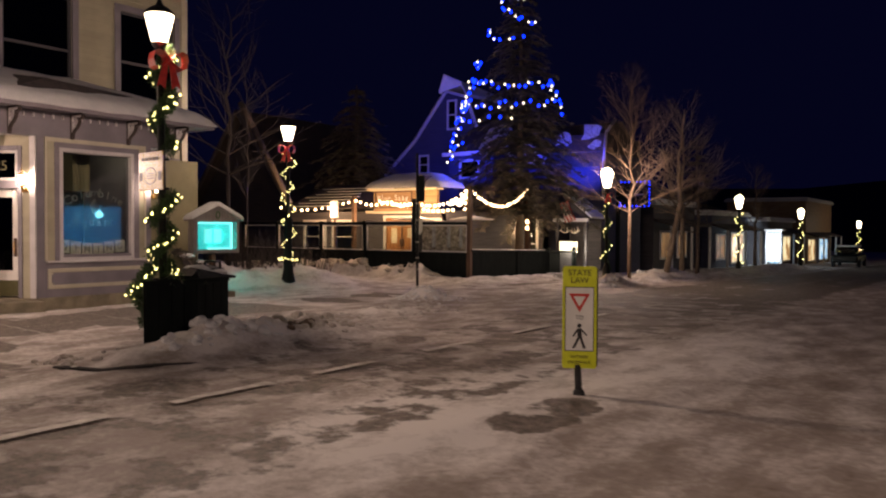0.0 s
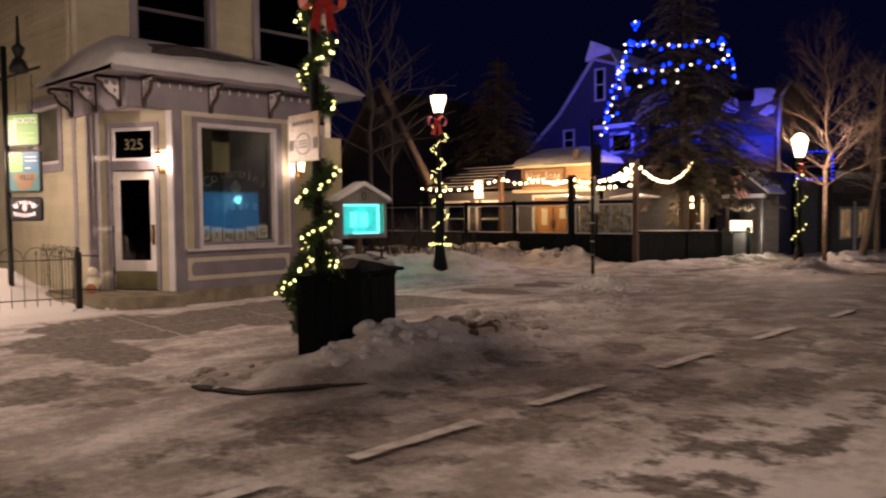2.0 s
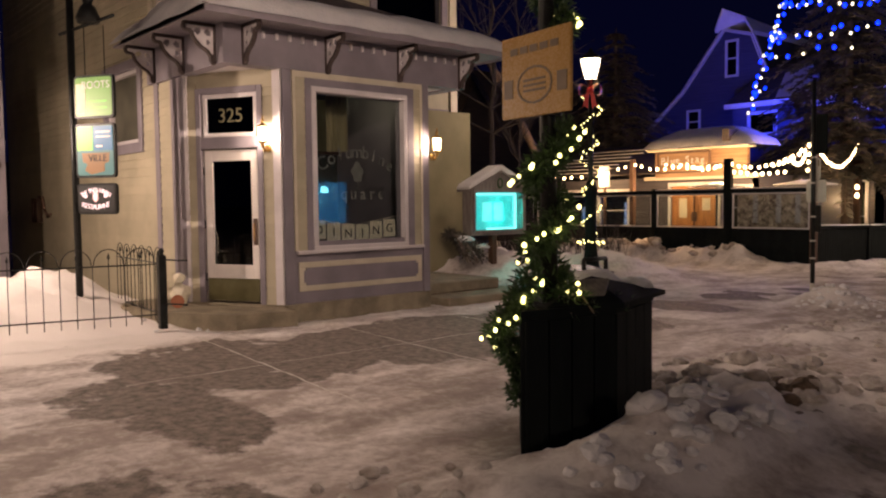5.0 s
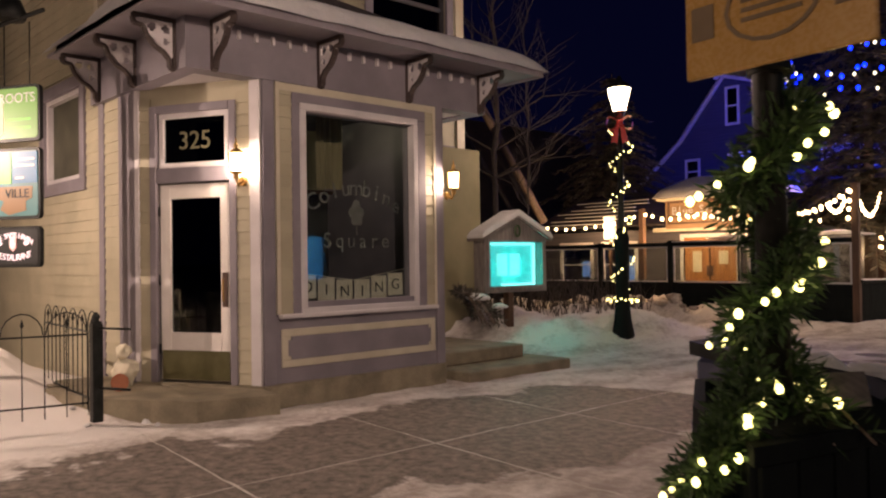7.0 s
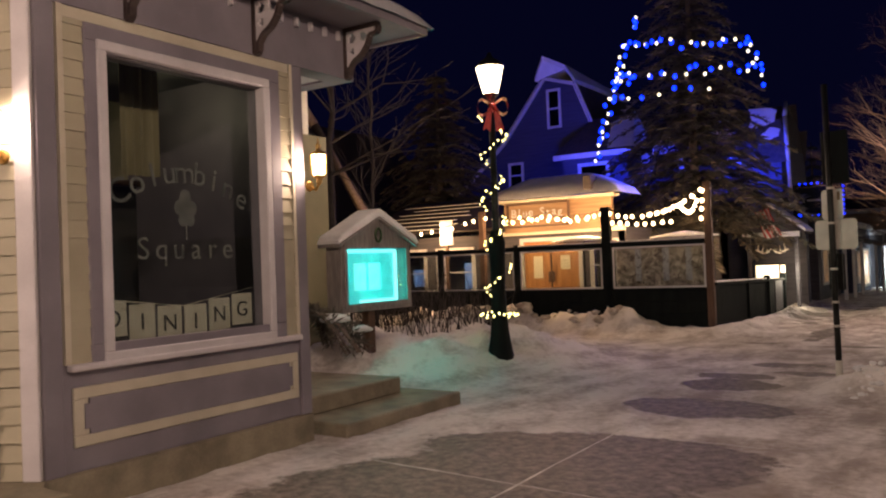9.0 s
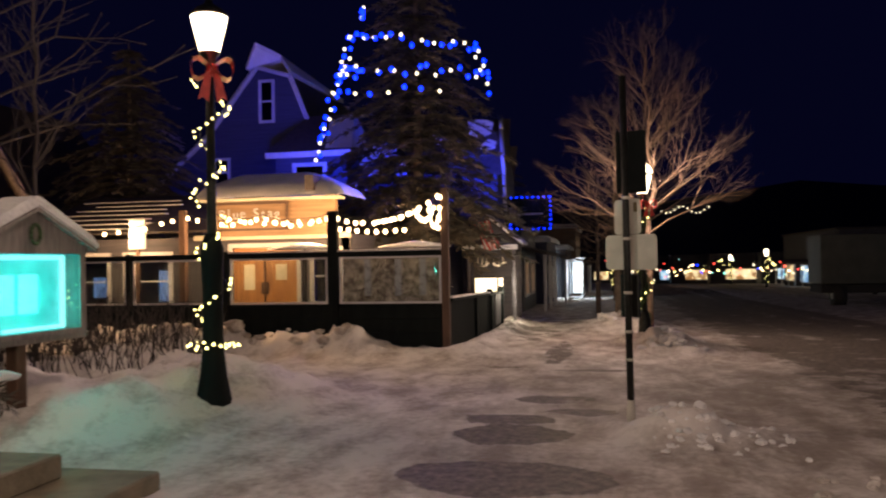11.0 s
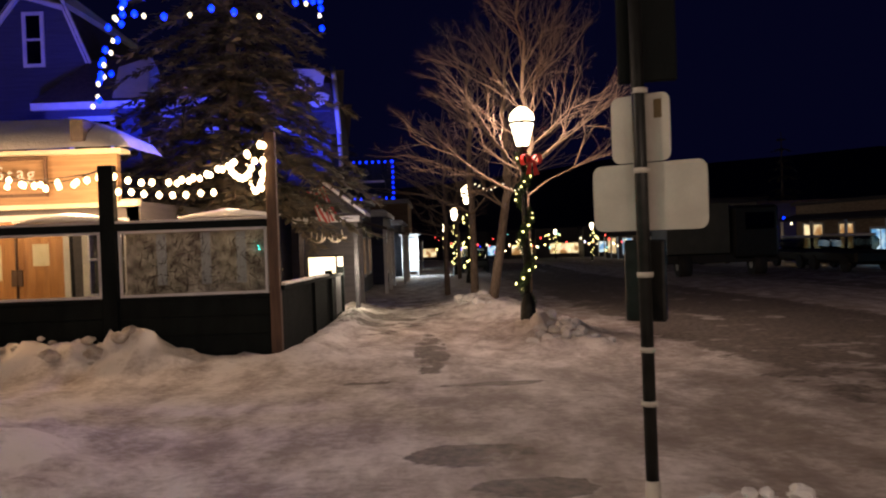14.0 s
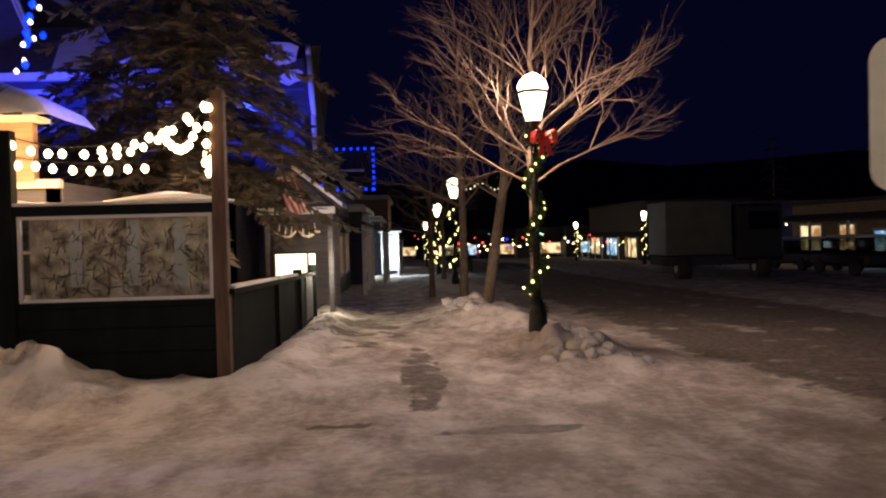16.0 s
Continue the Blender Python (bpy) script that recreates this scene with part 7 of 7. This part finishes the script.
def bare_tree(x, y, z0, height, seed, label, spread_=0.55, r0=0.10, lean=(0, 0), depth=5, first=0.38, mat=ASPEN_BARK, reach=0.17, twig=0.022, limbs=3):
    rnd = random.Random(seed)
    e = thing("bare_tree", (x, y, z0), label, "tree")
    trunk, crown = bmesh.new(), bmesh.new()
    base = Vector((x, y, z0 - 0.15))
    top = base + Vector((lean[0], lean[1], height * first + 0.15))
    rod(trunk, base, top, r0, r0 * 0.75, 9)
    N = 9
    prev, rp = top, r0 * 0.75
    nodes_ = []
    axis = Vector((lean[0] * 0.4, lean[1] * 0.4, height * (1 - first)))
    for k in range(1, N + 1):
        p = top + axis * (k / N) + Vector((rnd.gauss(0, 0.05), rnd.gauss(0, 0.05), 0))
        r = r0 * 0.75 * (1 - k / (N + 0.5)) + 0.006
        rod(trunk, prev, p, rp, r, 7, False)
        nodes_.append((prev.copy(), k / N))
        prev, rp = p, r

    def grow(p, d, l, r, lev):
        q = p + d * l
        mid = p + d * l * 0.5 + Vector((rnd.gauss(0, 0.04), rnd.gauss(0, 0.04), rnd.gauss(0, 0.04))) * l
        rod(crown, p, mid, r, r * 0.8, 4, False)
        rod(crown, mid, q, r * 0.8, r * 0.6, 4, False)
        if lev <= 0:
            return
        for j in range(rnd.choice((2, 3, 3))):
            nd = (d + Vector((rnd.gauss(0, 0.42), rnd.gauss(0, 0.42), rnd.gauss(0.12, 0.3)))).normalized()
            grow(mid if j == 0 else q, nd, l * rnd.uniform(0.55, 0.8), r * 0.55, lev - 1)
    for p, u in nodes_:
        for j in range(limbs):
            a = rnd.uniform(0, 6.28)
            d = Vector((math.cos(a), math.sin(a), spread_ + 0.9 * u)).normalized()
            grow(p, d, height * reach * (1.15 - 0.6 * u), twig * (1.2 - u) + 0.004, depth - 2)
    part("trunk", trunk, mat, e)
    tagged(part("branchwork", crown, mat, e, "fine upswept bare twigs"), kind="stuff")
    return e


bare_tree(-10.37, 25.8, -0.98, 6.6, 71, "slim bare tree lit by the street lamp in front of it", 0.45, 0.075, depth=7, first=0.36, reach=0.15, twig=0.017, limbs=4)
bare_tree(-10.75, 30.2, -1.1, 6.5, 72, "leaning bare tree on a snow mound", 0.4, 0.13, lean=(0.45, 0.2), mat=BARK)
bare_tree(-10.95, 32.9, -1.15, 6.5, 73, "straight bare tree on the snowy verge", 0.3, 0.12, mat=BARK)
bare_tree(-11.6, 37.0, -1.2, 5.0, 74, "bare tree with drooping side branches on the verge", 0.1, 0.10, mat=BARK)
bare_tree(-10.9, 44.5, -1.3, 5.5, 75, "far bare street tree", 0.3, 0.10, depth=4, mat=BARK)
bare_tree(-18.6, 16.6, -0.75, 6.5, 76, "thin bare tree beyond the menu cabinet", 1.2, 0.03, depth=4, mat=DARK_BARK, reach=0.10, twig=0.010)
bare_tree(-19.8, 16.9, -0.75, 8.5, 77, "dark bare tree beside the shop building", 0.3, 0.08, depth=4, mat=DARK_BARK)
rnd = random.Random(90)
sh = thing("bare_shrubs", (-19.0, 18.6, -0.7), "thicket of dark bare shrub stems behind the snow bank", "shrub")
bm = bmesh.new()
for k in range(420):
    x, y = rnd.uniform(-19.8, -17.0), rnd.uniform(16.0, 18.6)
    p = Vector((x, y, relief(x, y)[0]))
    d = Vector((rnd.gauss(0, 0.25), rnd.gauss(0, 0.25), 1)).normalized()
    l = rnd.uniform(0.5, 1.3)
    rod(bm, p, p + d * l * 0.6, 0.008, 0.005, 3, False)
    rod(bm, p + d * l * 0.6, p + d * l * 0.6 + (d + Vector((rnd.gauss(0, 0.5), rnd.gauss(0, 0.5), 0))).normalized() * l * 0.4, 0.005, 0.002, 3, False)
tagged(part("thicket_mass", bm, DARK_BARK, sh), kind="stuff")

# ---- cedar lodge at the back ----
lodge = thing("timber_lodge", (-34.0, 34.0, -0.8), "dark timber lodge with a steep pale-edged roof", "building")
bm = bmesh.new()
plate(bm, WORLD, [(-37.5, -1), (-37.5, 2.4), (-33.9, 7.0), (-30.6, 2.6), (-30.6, -1)], -30.0, -38.0)
part("body", bm, GREY_SIDING, lodge)
bm = bmesh.new()
for a, b in (((-30.1, 2.1), (-33.9, 7.15)), ((-33.9, 7.15), (-37.9, 2.1))):
    slab(bm, [(a[0], 29.4, a[1]), (b[0], 29.4, b[1]), (b[0], 38.4, b[1]), (a[0], 38.4, a[1])], 0.18)
part("roof", bm, SHINGLE, lodge)
part("bargeboard", made(lambda b: tube(b, [(-30.0, 29.35, 2.05), (-33.9, 29.35, 7.1), (-37.9, 29.35, 2.05)], 0.12, 5)), GREY_SIDING, lodge)

# ---- porch with flag beyond the deck ----
FK = Frame(-15.25, 30.0, 1, 0)
kiosk = thing("side_porch", (-14.5, 30.3, -1.05), "small gabled side porch with snowy roof and a lit panel", "porch")
part("lintel", made(fbox, FK, -0.05, 1.50, 0.0, 0.12, 1.16, 1.30), HOUSE_TRIM, kiosk)
for s in (0.08, 1.35):
    part("pillar", made(fbox, FK, s, s + 0.10, 0.0, 0.10, -1.2, 1.16), GREY_SIDING, kiosk)
part("rear_wall", made(fbox, FK, 0, 1.45, -1.4, -1.3, -1.2, 1.5), GREY_SIDING, kiosk)
part("gable_board", made(plate, FK, [(-0.02, 1.30), (1.46, 1.30), (0.62, 2.05)], -0.05, 0.03), GREY_SIDING, kiosk)
bm = bmesh.new()
a0, a1, a2 = FK.at(0.62, 0.12, 2.10), FK.at(1.62, 0.12, 1.28), FK.at(-0.15, 0.12, 1.28)
slab(bm, [a0, a1, (a1.x, a1.y + 1.5, a1.z), (a0.x, a0.y + 1.5, a0.z)], 0.06)
slab(bm, [a2, a0, (a0.x, a0.y + 1.5, a0.z), (a2.x, a2.y + 1.5, a2.z)], 0.06)
part("roof", bm, SHINGLE, kiosk)
bm = bmesh.new()
slab(bm, [(a0.x, a0.y, a0.z + 0.09), (a1.x + 0.03, a1.y, a1.z + 0.09), (a1.x + 0.03, a1.y + 1.5, a1.z + 0.09), (a0.x, a0.y + 1.5, a0.z + 0.09)], 0.08)
part("roof_snow", bm, SNOW, kiosk, "snow on the porch roof")
kb = thing("lit_notice_box", (-14.5, 29.9, -0.1), "glowing cream notice box on a black stand by the deck end", "notice box")
part("box", made(fbox, Frame(-14.95, 29.8, 1, 0), -0.04, 0.80, -0.12, -0.002, -0.13, 0.40), IRON, kb)
part("lit_face", made(fbox, Frame(-14.95, 29.8, 1, 0), 0.0, 0.62, 0.0, 0.01, -0.09, 0.36), BOX_GLOW, kb)
part("side_face", made(fbox, Frame(-14.95, 29.8, 1, 0), 0.66, 0.79, 0.0, 0.01, -0.09, 0.36), glower("amber_face", (0.9, 0.45, 0.15), 1.0), kb)
part("stand", made(wbox, -14.6, -14.5, 29.82, 29.9, -1.1, -0.13), IRON, kb)
lamp("notice_light", (-13.9, 29.4, 0.1), 60, (1.0, 0.85, 0.62), 0.2)
spot("porch_blue", (-13.2, 28.9, 3.2), (-13.95, 30.5, 1.7), 60, (0.02, 0.05, 1.0), 50)
ant = thing("antlers", (-14.5, 29.85, 0.85), "pair of pale elk antlers mounted above the porch opening", "antlers")
for sgn in (-1, 1):
    pts = [Vector((-14.5 + sgn * s, 29.8, z)) for s, z in ((0.03, 0.82), (0.12, 0.72), (0.24, 0.70), (0.36, 0.78), (0.45, 0.80))]
    part("beam", made(tube, pts, 0.025, 6), ANTLER, ant)
    for s, z0, z1 in ((0.13, 0.72, 0.93), (0.25, 0.70, 0.92), (0.37, 0.78, 0.98)):
        part("tine", made(lambda b: rod(b, (-14.5 + sgn * s, 29.8, z0), (-14.5 + sgn * (s - 0.03), 29.78, z1), 0.02, 0.006, 6)), ANTLER, ant)
flag = thing("flag", (-14.9, 29.7, 1.2), "faded striped flag hanging from an angled pole on the porch", "flag")
part("staff", made(lambda b: rod(b, (-15.25, 29.85, 1.28), (-14.55, 29.6, 2.05), 0.018)), BROWN_WOOD, flag)
for k in range(9):
    bm = bmesh.new()
    for j in range(6):
        u0, u1 = j / 6, (j + 1) / 6
        f = lambda v, u: (-14.92 + 0.045 * v + 0.32 * u + 0.02 * math.sin(5 * u + v), 29.66 + 0.03 * math.sin(v * 1.3 + u * 4), 1.98 - 0.10 * (8 - v) * 0.12 - 0.78 * u)
        bm.faces.new([bm.verts.new(p) for p in (f(k, u0), f(k + 1, u0), f(k + 1, u1), f(k, u1))])
    part("stripe", bm, FLAG_RED if k % 2 == 0 else FLAG_WHITE, flag)

# ---- buildings along the street ----
def facade_block(name, x0, x1, y0, y1, height, label, wins, mat, trim_mat=HOUSE_TRIM, side=1):
    """A street building; its windows face the street (side 1: towards +x)."""
    zb = gz(0, (y0 + y1) / 2) - 0.2
    e = thing(name, ((x0 + x1) / 2, (y0 + y1) / 2, zb), label, "building")
    part("body", made(wbox, x0, x1, y0, y1, zb, zb + height), mat, e)
    xf = x1 if side > 0 else x0
    part("cornice", made(wbox, x0 - 0.2, x1 + 0.2, y0 - 0.2, y1 + 0.2, zb + height, zb + height + 0.18), trim_mat if side > 0 else SHINGLE, e)
    if side > 0:
        part("roof_snow", made(wbox, x0 - 0.1, x1 + 0.1, y0 - 0.1, y1 + 0.1, zb + height + 0.18, zb + height + 0.32, 0.05), SNOW, e)
    F = Frame(xf, y0, 0, 1) if side > 0 else Frame(xf, y1, 0, -1)
    for s0, s1, z0, z1, m in wins:
        w = part("window", made(ring, F, s0 - 0.1, s1 + 0.1, zb + z0 - 0.1, zb + z1 + 0.1, 0.12, 0.0, 0.06), trim_mat, e)
        part("pane", made(fbox, F, s0, s1, 0.0, 0.01, zb + z0, zb + z1), m, w)
        part("bar", made(fbox, F, (s0 + s1) / 2 - 0.03, (s0 + s1) / 2 + 0.03, 0.01, 0.03, zb + z0, zb + z1), trim_mat, w)
    part("front_porch_roof", made(lambda b: slab(b, [F.at(0, 0, zb + 2.9), F.at(0, 1.0, zb + 2.6), F.at(y1 - y0, 1.0, zb + 2.6), F.at(y1 - y0, 0, zb + 2.9)], 0.1)), SHINGLE, e)
    for k in range(int((y1 - y0) / 3) + 1):
        s = 0.1 + k * (y1 - y0 - 0.2) / max(1, int((y1 - y0) / 3))
        part("porch_post", made(fbox, F, s - 0.06, s + 0.06, 0.85, 0.97, zb, zb + 2.6), trim_mat, e)
    return e


facade_block("street_building", -21.0, -14.6, 39.5, 46.0, 3.6, "low dark shop building with porch and dim windows", [(1.0, 2.4, 0.9, 2.2, DIM_WARM), (3.6, 5.0, 0.9, 2.2, DIM_WARM)], GREY_SIDING)
facade_block("street_building", -21.0, -14.2, 48.0, 56.0, 3.4, "single-storey shop with warm lit windows", [(0.8, 2.6, 0.8, 2.2, DIM_WARM), (4.0, 6.8, 0.5, 2.3, SHOP_GLOW)], DARK_HOUSE)
facade_block("street_building", -20.0, -13.8, 60.0, 68.0, 3.4, "shop with a cool white lit front and snow outside", [(0.4, 3.2, 0.3, 2.5, COOL_GLOW), (4.5, 7.0, 0.5, 2.3, SHOP_GLOW)], GREY_SIDING)
facade_block("street_building", -20.0, -13.6, 72.0, 84.0, 5.5, "two-storey shop with lit windows down the street", [(1.0, 4.0, 0.5, 2.3, SHOP_GLOW), (6.0, 10.0, 0.5, 2.3, COOL_GLOW)], BOARD)
facade_block("street_building", 9.5, 18.0, 47.0, 58.0, 3.4, "low shop across the street with warm lit windows", [(1.0, 3.2, 0.6, 2.3, SHOP_GLOW), (5.0, 6.4, 0.6, 2.3, SHOP_GLOW), (8.0, 9.6, 0.6, 2.0, COOL_GLOW)], BOARD, side=-1)
facade_block("street_building", 9.0, 18.0, 62.0, 74.0, 4.0, "far shop across the street with mixed lit windows", [(1.0, 4.2, 0.6, 2.3, SHOP_GLOW), (6.0, 9.0, 0.6, 2.3, COOL_GLOW)], DARK_HOUSE, side=-1)
facade_block("street_building", 8.5, 18.0, 82.0, 104.0, 5.5, "distant row of lit shops across the street", [(1.0, 5.0, 0.6, 2.3, SHOP_GLOW), (8.0, 12.0, 0.6, 2.3, COOL_GLOW), (15, 19, 0.6, 2.3, SHOP_GLOW)], GREY_SIDING, side=-1)
vest = thing("lit_vestibule", (-13.3, 59.4, -1.8), "small glazed shop entrance glowing cool white onto the snow", "entrance")
zv = gz(0, 59.4)
FV = Frame(-13.75, 59.2, 1, 0)
part("side_frame", made(ring, FV, 0.0, 1.0, zv, zv + 2.45, 0.09, -0.05, 0.05), HOUSE_TRIM, vest)
part("lit_glass", made(fbox, FV, 0.09, 0.91, -0.03, -0.02, zv + 0.3, zv + 2.3), COOL_GLOW, vest)
part("roof_board", made(fbox, FV, -0.15, 1.15, -0.8, 0.3, zv + 2.45, zv + 2.55), HOUSE_TRIM, vest)
lamp("vestibule_light", (-13.2, 58.3, zv + 1.4), 260, (0.80, 0.92, 1.0), 0.2)
# end of the street: lit fronts facing along it
for i, (x0, x1, y, z1, m) in enumerate(((-13.2, -10.8, 150, 1.2, SHOP_GLOW), (-8, -5.5, 128, 0.8, SHOP_GLOW), (-4.5, -2.0, 132, 1.0, COOL_GLOW), (0, 3, 128, 0.6, SHOP_GLOW), (5, 9, 124, 1.0, SHOP_GLOW), (11, 13, 120, 0.8, COOL_GLOW))):
    zb = gz(0, y)
    e = thing("street_end_shop", ((x0 + x1) / 2, y, zb), "distant lit shopfront closing the street", "building")
    part("body", made(wbox, x0 - 2, x1 + 2, y, y + 6, zb - 0.3, zb + 4.2), GREY_SIDING, e)
    part("window", made(wbox, x0, x1, y - 0.03, y, zb + 0.6, zb + 2.0), m, e)
    part("awning", made(wbox, x0 - 1, x1 + 1, y - 1.0, y, zb + 2.5, zb + 2.6), SHINGLE, e)

# sign with a border of blue lights
bs = thing("blue_lit_sign", (-13.8, 35.0, 1.9), "dark hanging signboard outlined with small blue bulbs", "sign")
FBS = Frame(-14.55, 35.0, 1, 0)
part("board", made(fbox, FBS, 0.0, 1.45, -0.08, 0.0, 1.88, 3.02), BLACK_WOOD, bs)
part("mark", made(fbox, FBS, 0.3, 1.15, 0.0, 0.01, 2.40, 2.46), GREY_LETTER, bs)
part("post", made(wbox, -14.7, -14.55, 34.95, 35.1, -1.3, 3.0), BLACK_WOOD, bs)
for k in range(8):
    bulb(bs, FBS.at(0.08 + 1.3 * k / 7, 0.04, 3.0), 0.03, BULB_BLUE)
    bulb(bs, FBS.at(0.08 + 1.3 * k / 7, 0.04, 1.92), 0.03, BULB_BLUE)
    bulb(bs, FBS.at(1.41, 0.04, 1.92 + 1.08 * k / 7), 0.03, BULB_BLUE)
    if k < 2:
        bulb(bs, FBS.at(0.04, 0.04, 1.95 + 0.12 * k), 0.03, BULB_BLUE)

# blue-lit shopfront across the street, which the display glass reflects
e = thing("blue_shopfront", (17.0, 28.0, -0.9), "shop across the street with a blue lit front and cyan lamp", "building")
part("body", made(wbox, 16.2, 22.0, 22.0, 34.0, -1.1, 3.6), GREY_SIDING, e)
part("lit_front", made(wbox, 16.15, 16.2, 26.4, 30.2, -0.3, 2.1), BLUE_PANE, e)
part("lamp_globe", made(lathe, (15.3, 28.2, 1.62), [(0.05, -0.2), (0.2, -0.1), (0.22, 0.05), (0.1, 0.2)], 12), CYAN_LAMP, e)
part("lamp_arm", made(lambda b: rod(b, (15.3, 28.2, 1.85), (16.2, 28.2, 2.3), 0.03)), IRON, e)

# ---- parked truck ----
tk = thing("box_truck", (0.6, 47.0, -1.4), "dark box truck parked across the street, unlit", "truck")
tz = gz(0, 46) + 0.0
part("cargo_box", made(wbox, -2.35, 0.25, 44.0, 46.3, tz + 0.95, tz + 3.05, 0.03), TRUCK_GREY, tk, "grey-green cargo box")
part("chassis", made(wbox, -2.3, 2.3, 44.2, 46.2, tz + 0.55, tz + 0.9), RUBBER, tk)
part("cab", made(wbox, 0.4, 2.3, 44.0, 46.3, tz + 0.7, tz + 2.9, 0.12), IRON, tk)
part("windscreen", made(wbox, 0.9, 2.1, 43.98, 44.0, tz + 1.9, tz + 2.6), DARK_GLASS, tk)
for x in (-1.6, 1.5):
    w = part("wheel", made(lambda b: rod(b, (x - 0.25, 44.4, tz + 0.45), (x + 0.25, 44.4, tz + 0.45), 0.46, 0.46, 18)), RUBBER, tk)
    part("hub", made(lambda b: rod(b, (x - 0.26, 44.4, tz + 0.45), (x + 0.26, 44.4, tz + 0.45), 0.18, 0.18, 12)), SIGN_BACK, w)
for i, (x, y) in enumerate(((5.2, 42.0), (6.2, 48.0), (5.6, 60.0), (-9.2, 62.0))):
    z = gz(0, y)
    c = thing("parked_car", (x, y, z), "dark parked car with snow on its roof far down the street", "car")
    part("body", made(wbox, x - 0.85, x + 0.85, y, y + 4.2, z + 0.3, z + 0.85, 0.12), IRON, c)
    part("cabin", made(wbox, x - 0.72, x + 0.72, y + 0.9, y + 3.4, z + 0.85, z + 1.4, 0.15), DARK_GLASS, c)
    part("roof_snow", made(wbox, x - 0.65, x + 0.65, y + 1.1, y + 3.2, z + 1.4, z + 1.5, 0.04), SNOW, c)
    for sx in (-0.8, 0.8):
        for sy in (0.8, 3.4):
            part("wheel", made(lambda b: rod(b, (x + sx - 0.1, y + sy, z + 0.3), (x + sx + 0.1, y + sy, z + 0.3), 0.32, 0.32, 12)), RUBBER, c)

# ---- far hillside with a few lights ----
bm = bmesh.new()
pts = []
for k in range(41):
    a = radians(-20 + 220 * k / 40)
    h = 16 + 20 * abs(noise.noise(Vector((k * 0.31, 2.2, 0)))) + 14 * math.exp(-((a - 1.35) / 0.35) ** 2)
    pts.append((420 * math.cos(a), 420 * math.sin(a), h))
for p, q in zip(pts, pts[1:]):
    poly(bm, [(p[0], p[1], -25), (q[0], q[1], -25), q, p])
structure("backdrop", bm, MOUNTAIN)
hl = thing("hillside_lights", (60, 400, 12), "faint cluster of town lights high on a dark hillside", "lights")
rnd = random.Random(4)
for k in range(16):
    a = math.atan2(400, 8) - 0.0048 * k
    p = (405 * math.cos(a), 405 * math.sin(a), 24 + 1.6 * math.sin(k * 0.9) - 0.06 * k)
    bulb(hl, p, 0.35, BULB_WHITE)
rnd = random.Random(14)
wl2 = thing("distant_window_lights", (0, 120, -2), "scattered small lights of shops far down the street", "lights")
for k in range(60):
    x, y = rnd.uniform(-12, 16), rnd.uniform(95, 118)
    bulb(wl2, (x, y, gz(0, y) + rnd.uniform(0.6, 3.2)), rnd.uniform(0.05, 0.12), rnd.choice((BULB_WARM, BULB_WHITE, BULB_WARM, RED_GLOW, CYAN_TUBE)))

# strings of small lights far down the street
rnd = random.Random(77)
for k, (x0, x1, y, z0) in enumerate(((-9.5, -6.0, 95.0, -0.6), (-5.0, 1.5, 105.0, -0.2), (2.5, 8.0, 88.0, -0.4), (8.5, 15.0, 60.5, 0.0))):
    e = thing("distant_string_lights", ((x0 + x1) / 2, y, gz(0, y) + z0), "distant strings of small warm and coloured street lights", "string lights", "distant string lights")
    pts = []
    for j in range(15):
        u = j / 14
        p = Vector((x0 + (x1 - x0) * u, y, gz(0, y) + 1.6 + z0 + 0.9 * abs(math.sin(u * 7 + k)) + rnd.uniform(-0.5, 0.4)))
        pts.append(p)
        bulb(e, p, rnd.uniform(0.06, 0.12), rnd.choice((BULB_WHITE, BULB_WARM, BULB_DECK, BULB_DECK, RED_GLOW, BULB_BLUE)))
    part("cable", made(tube, pts, 0.01, 3), IRON, e)
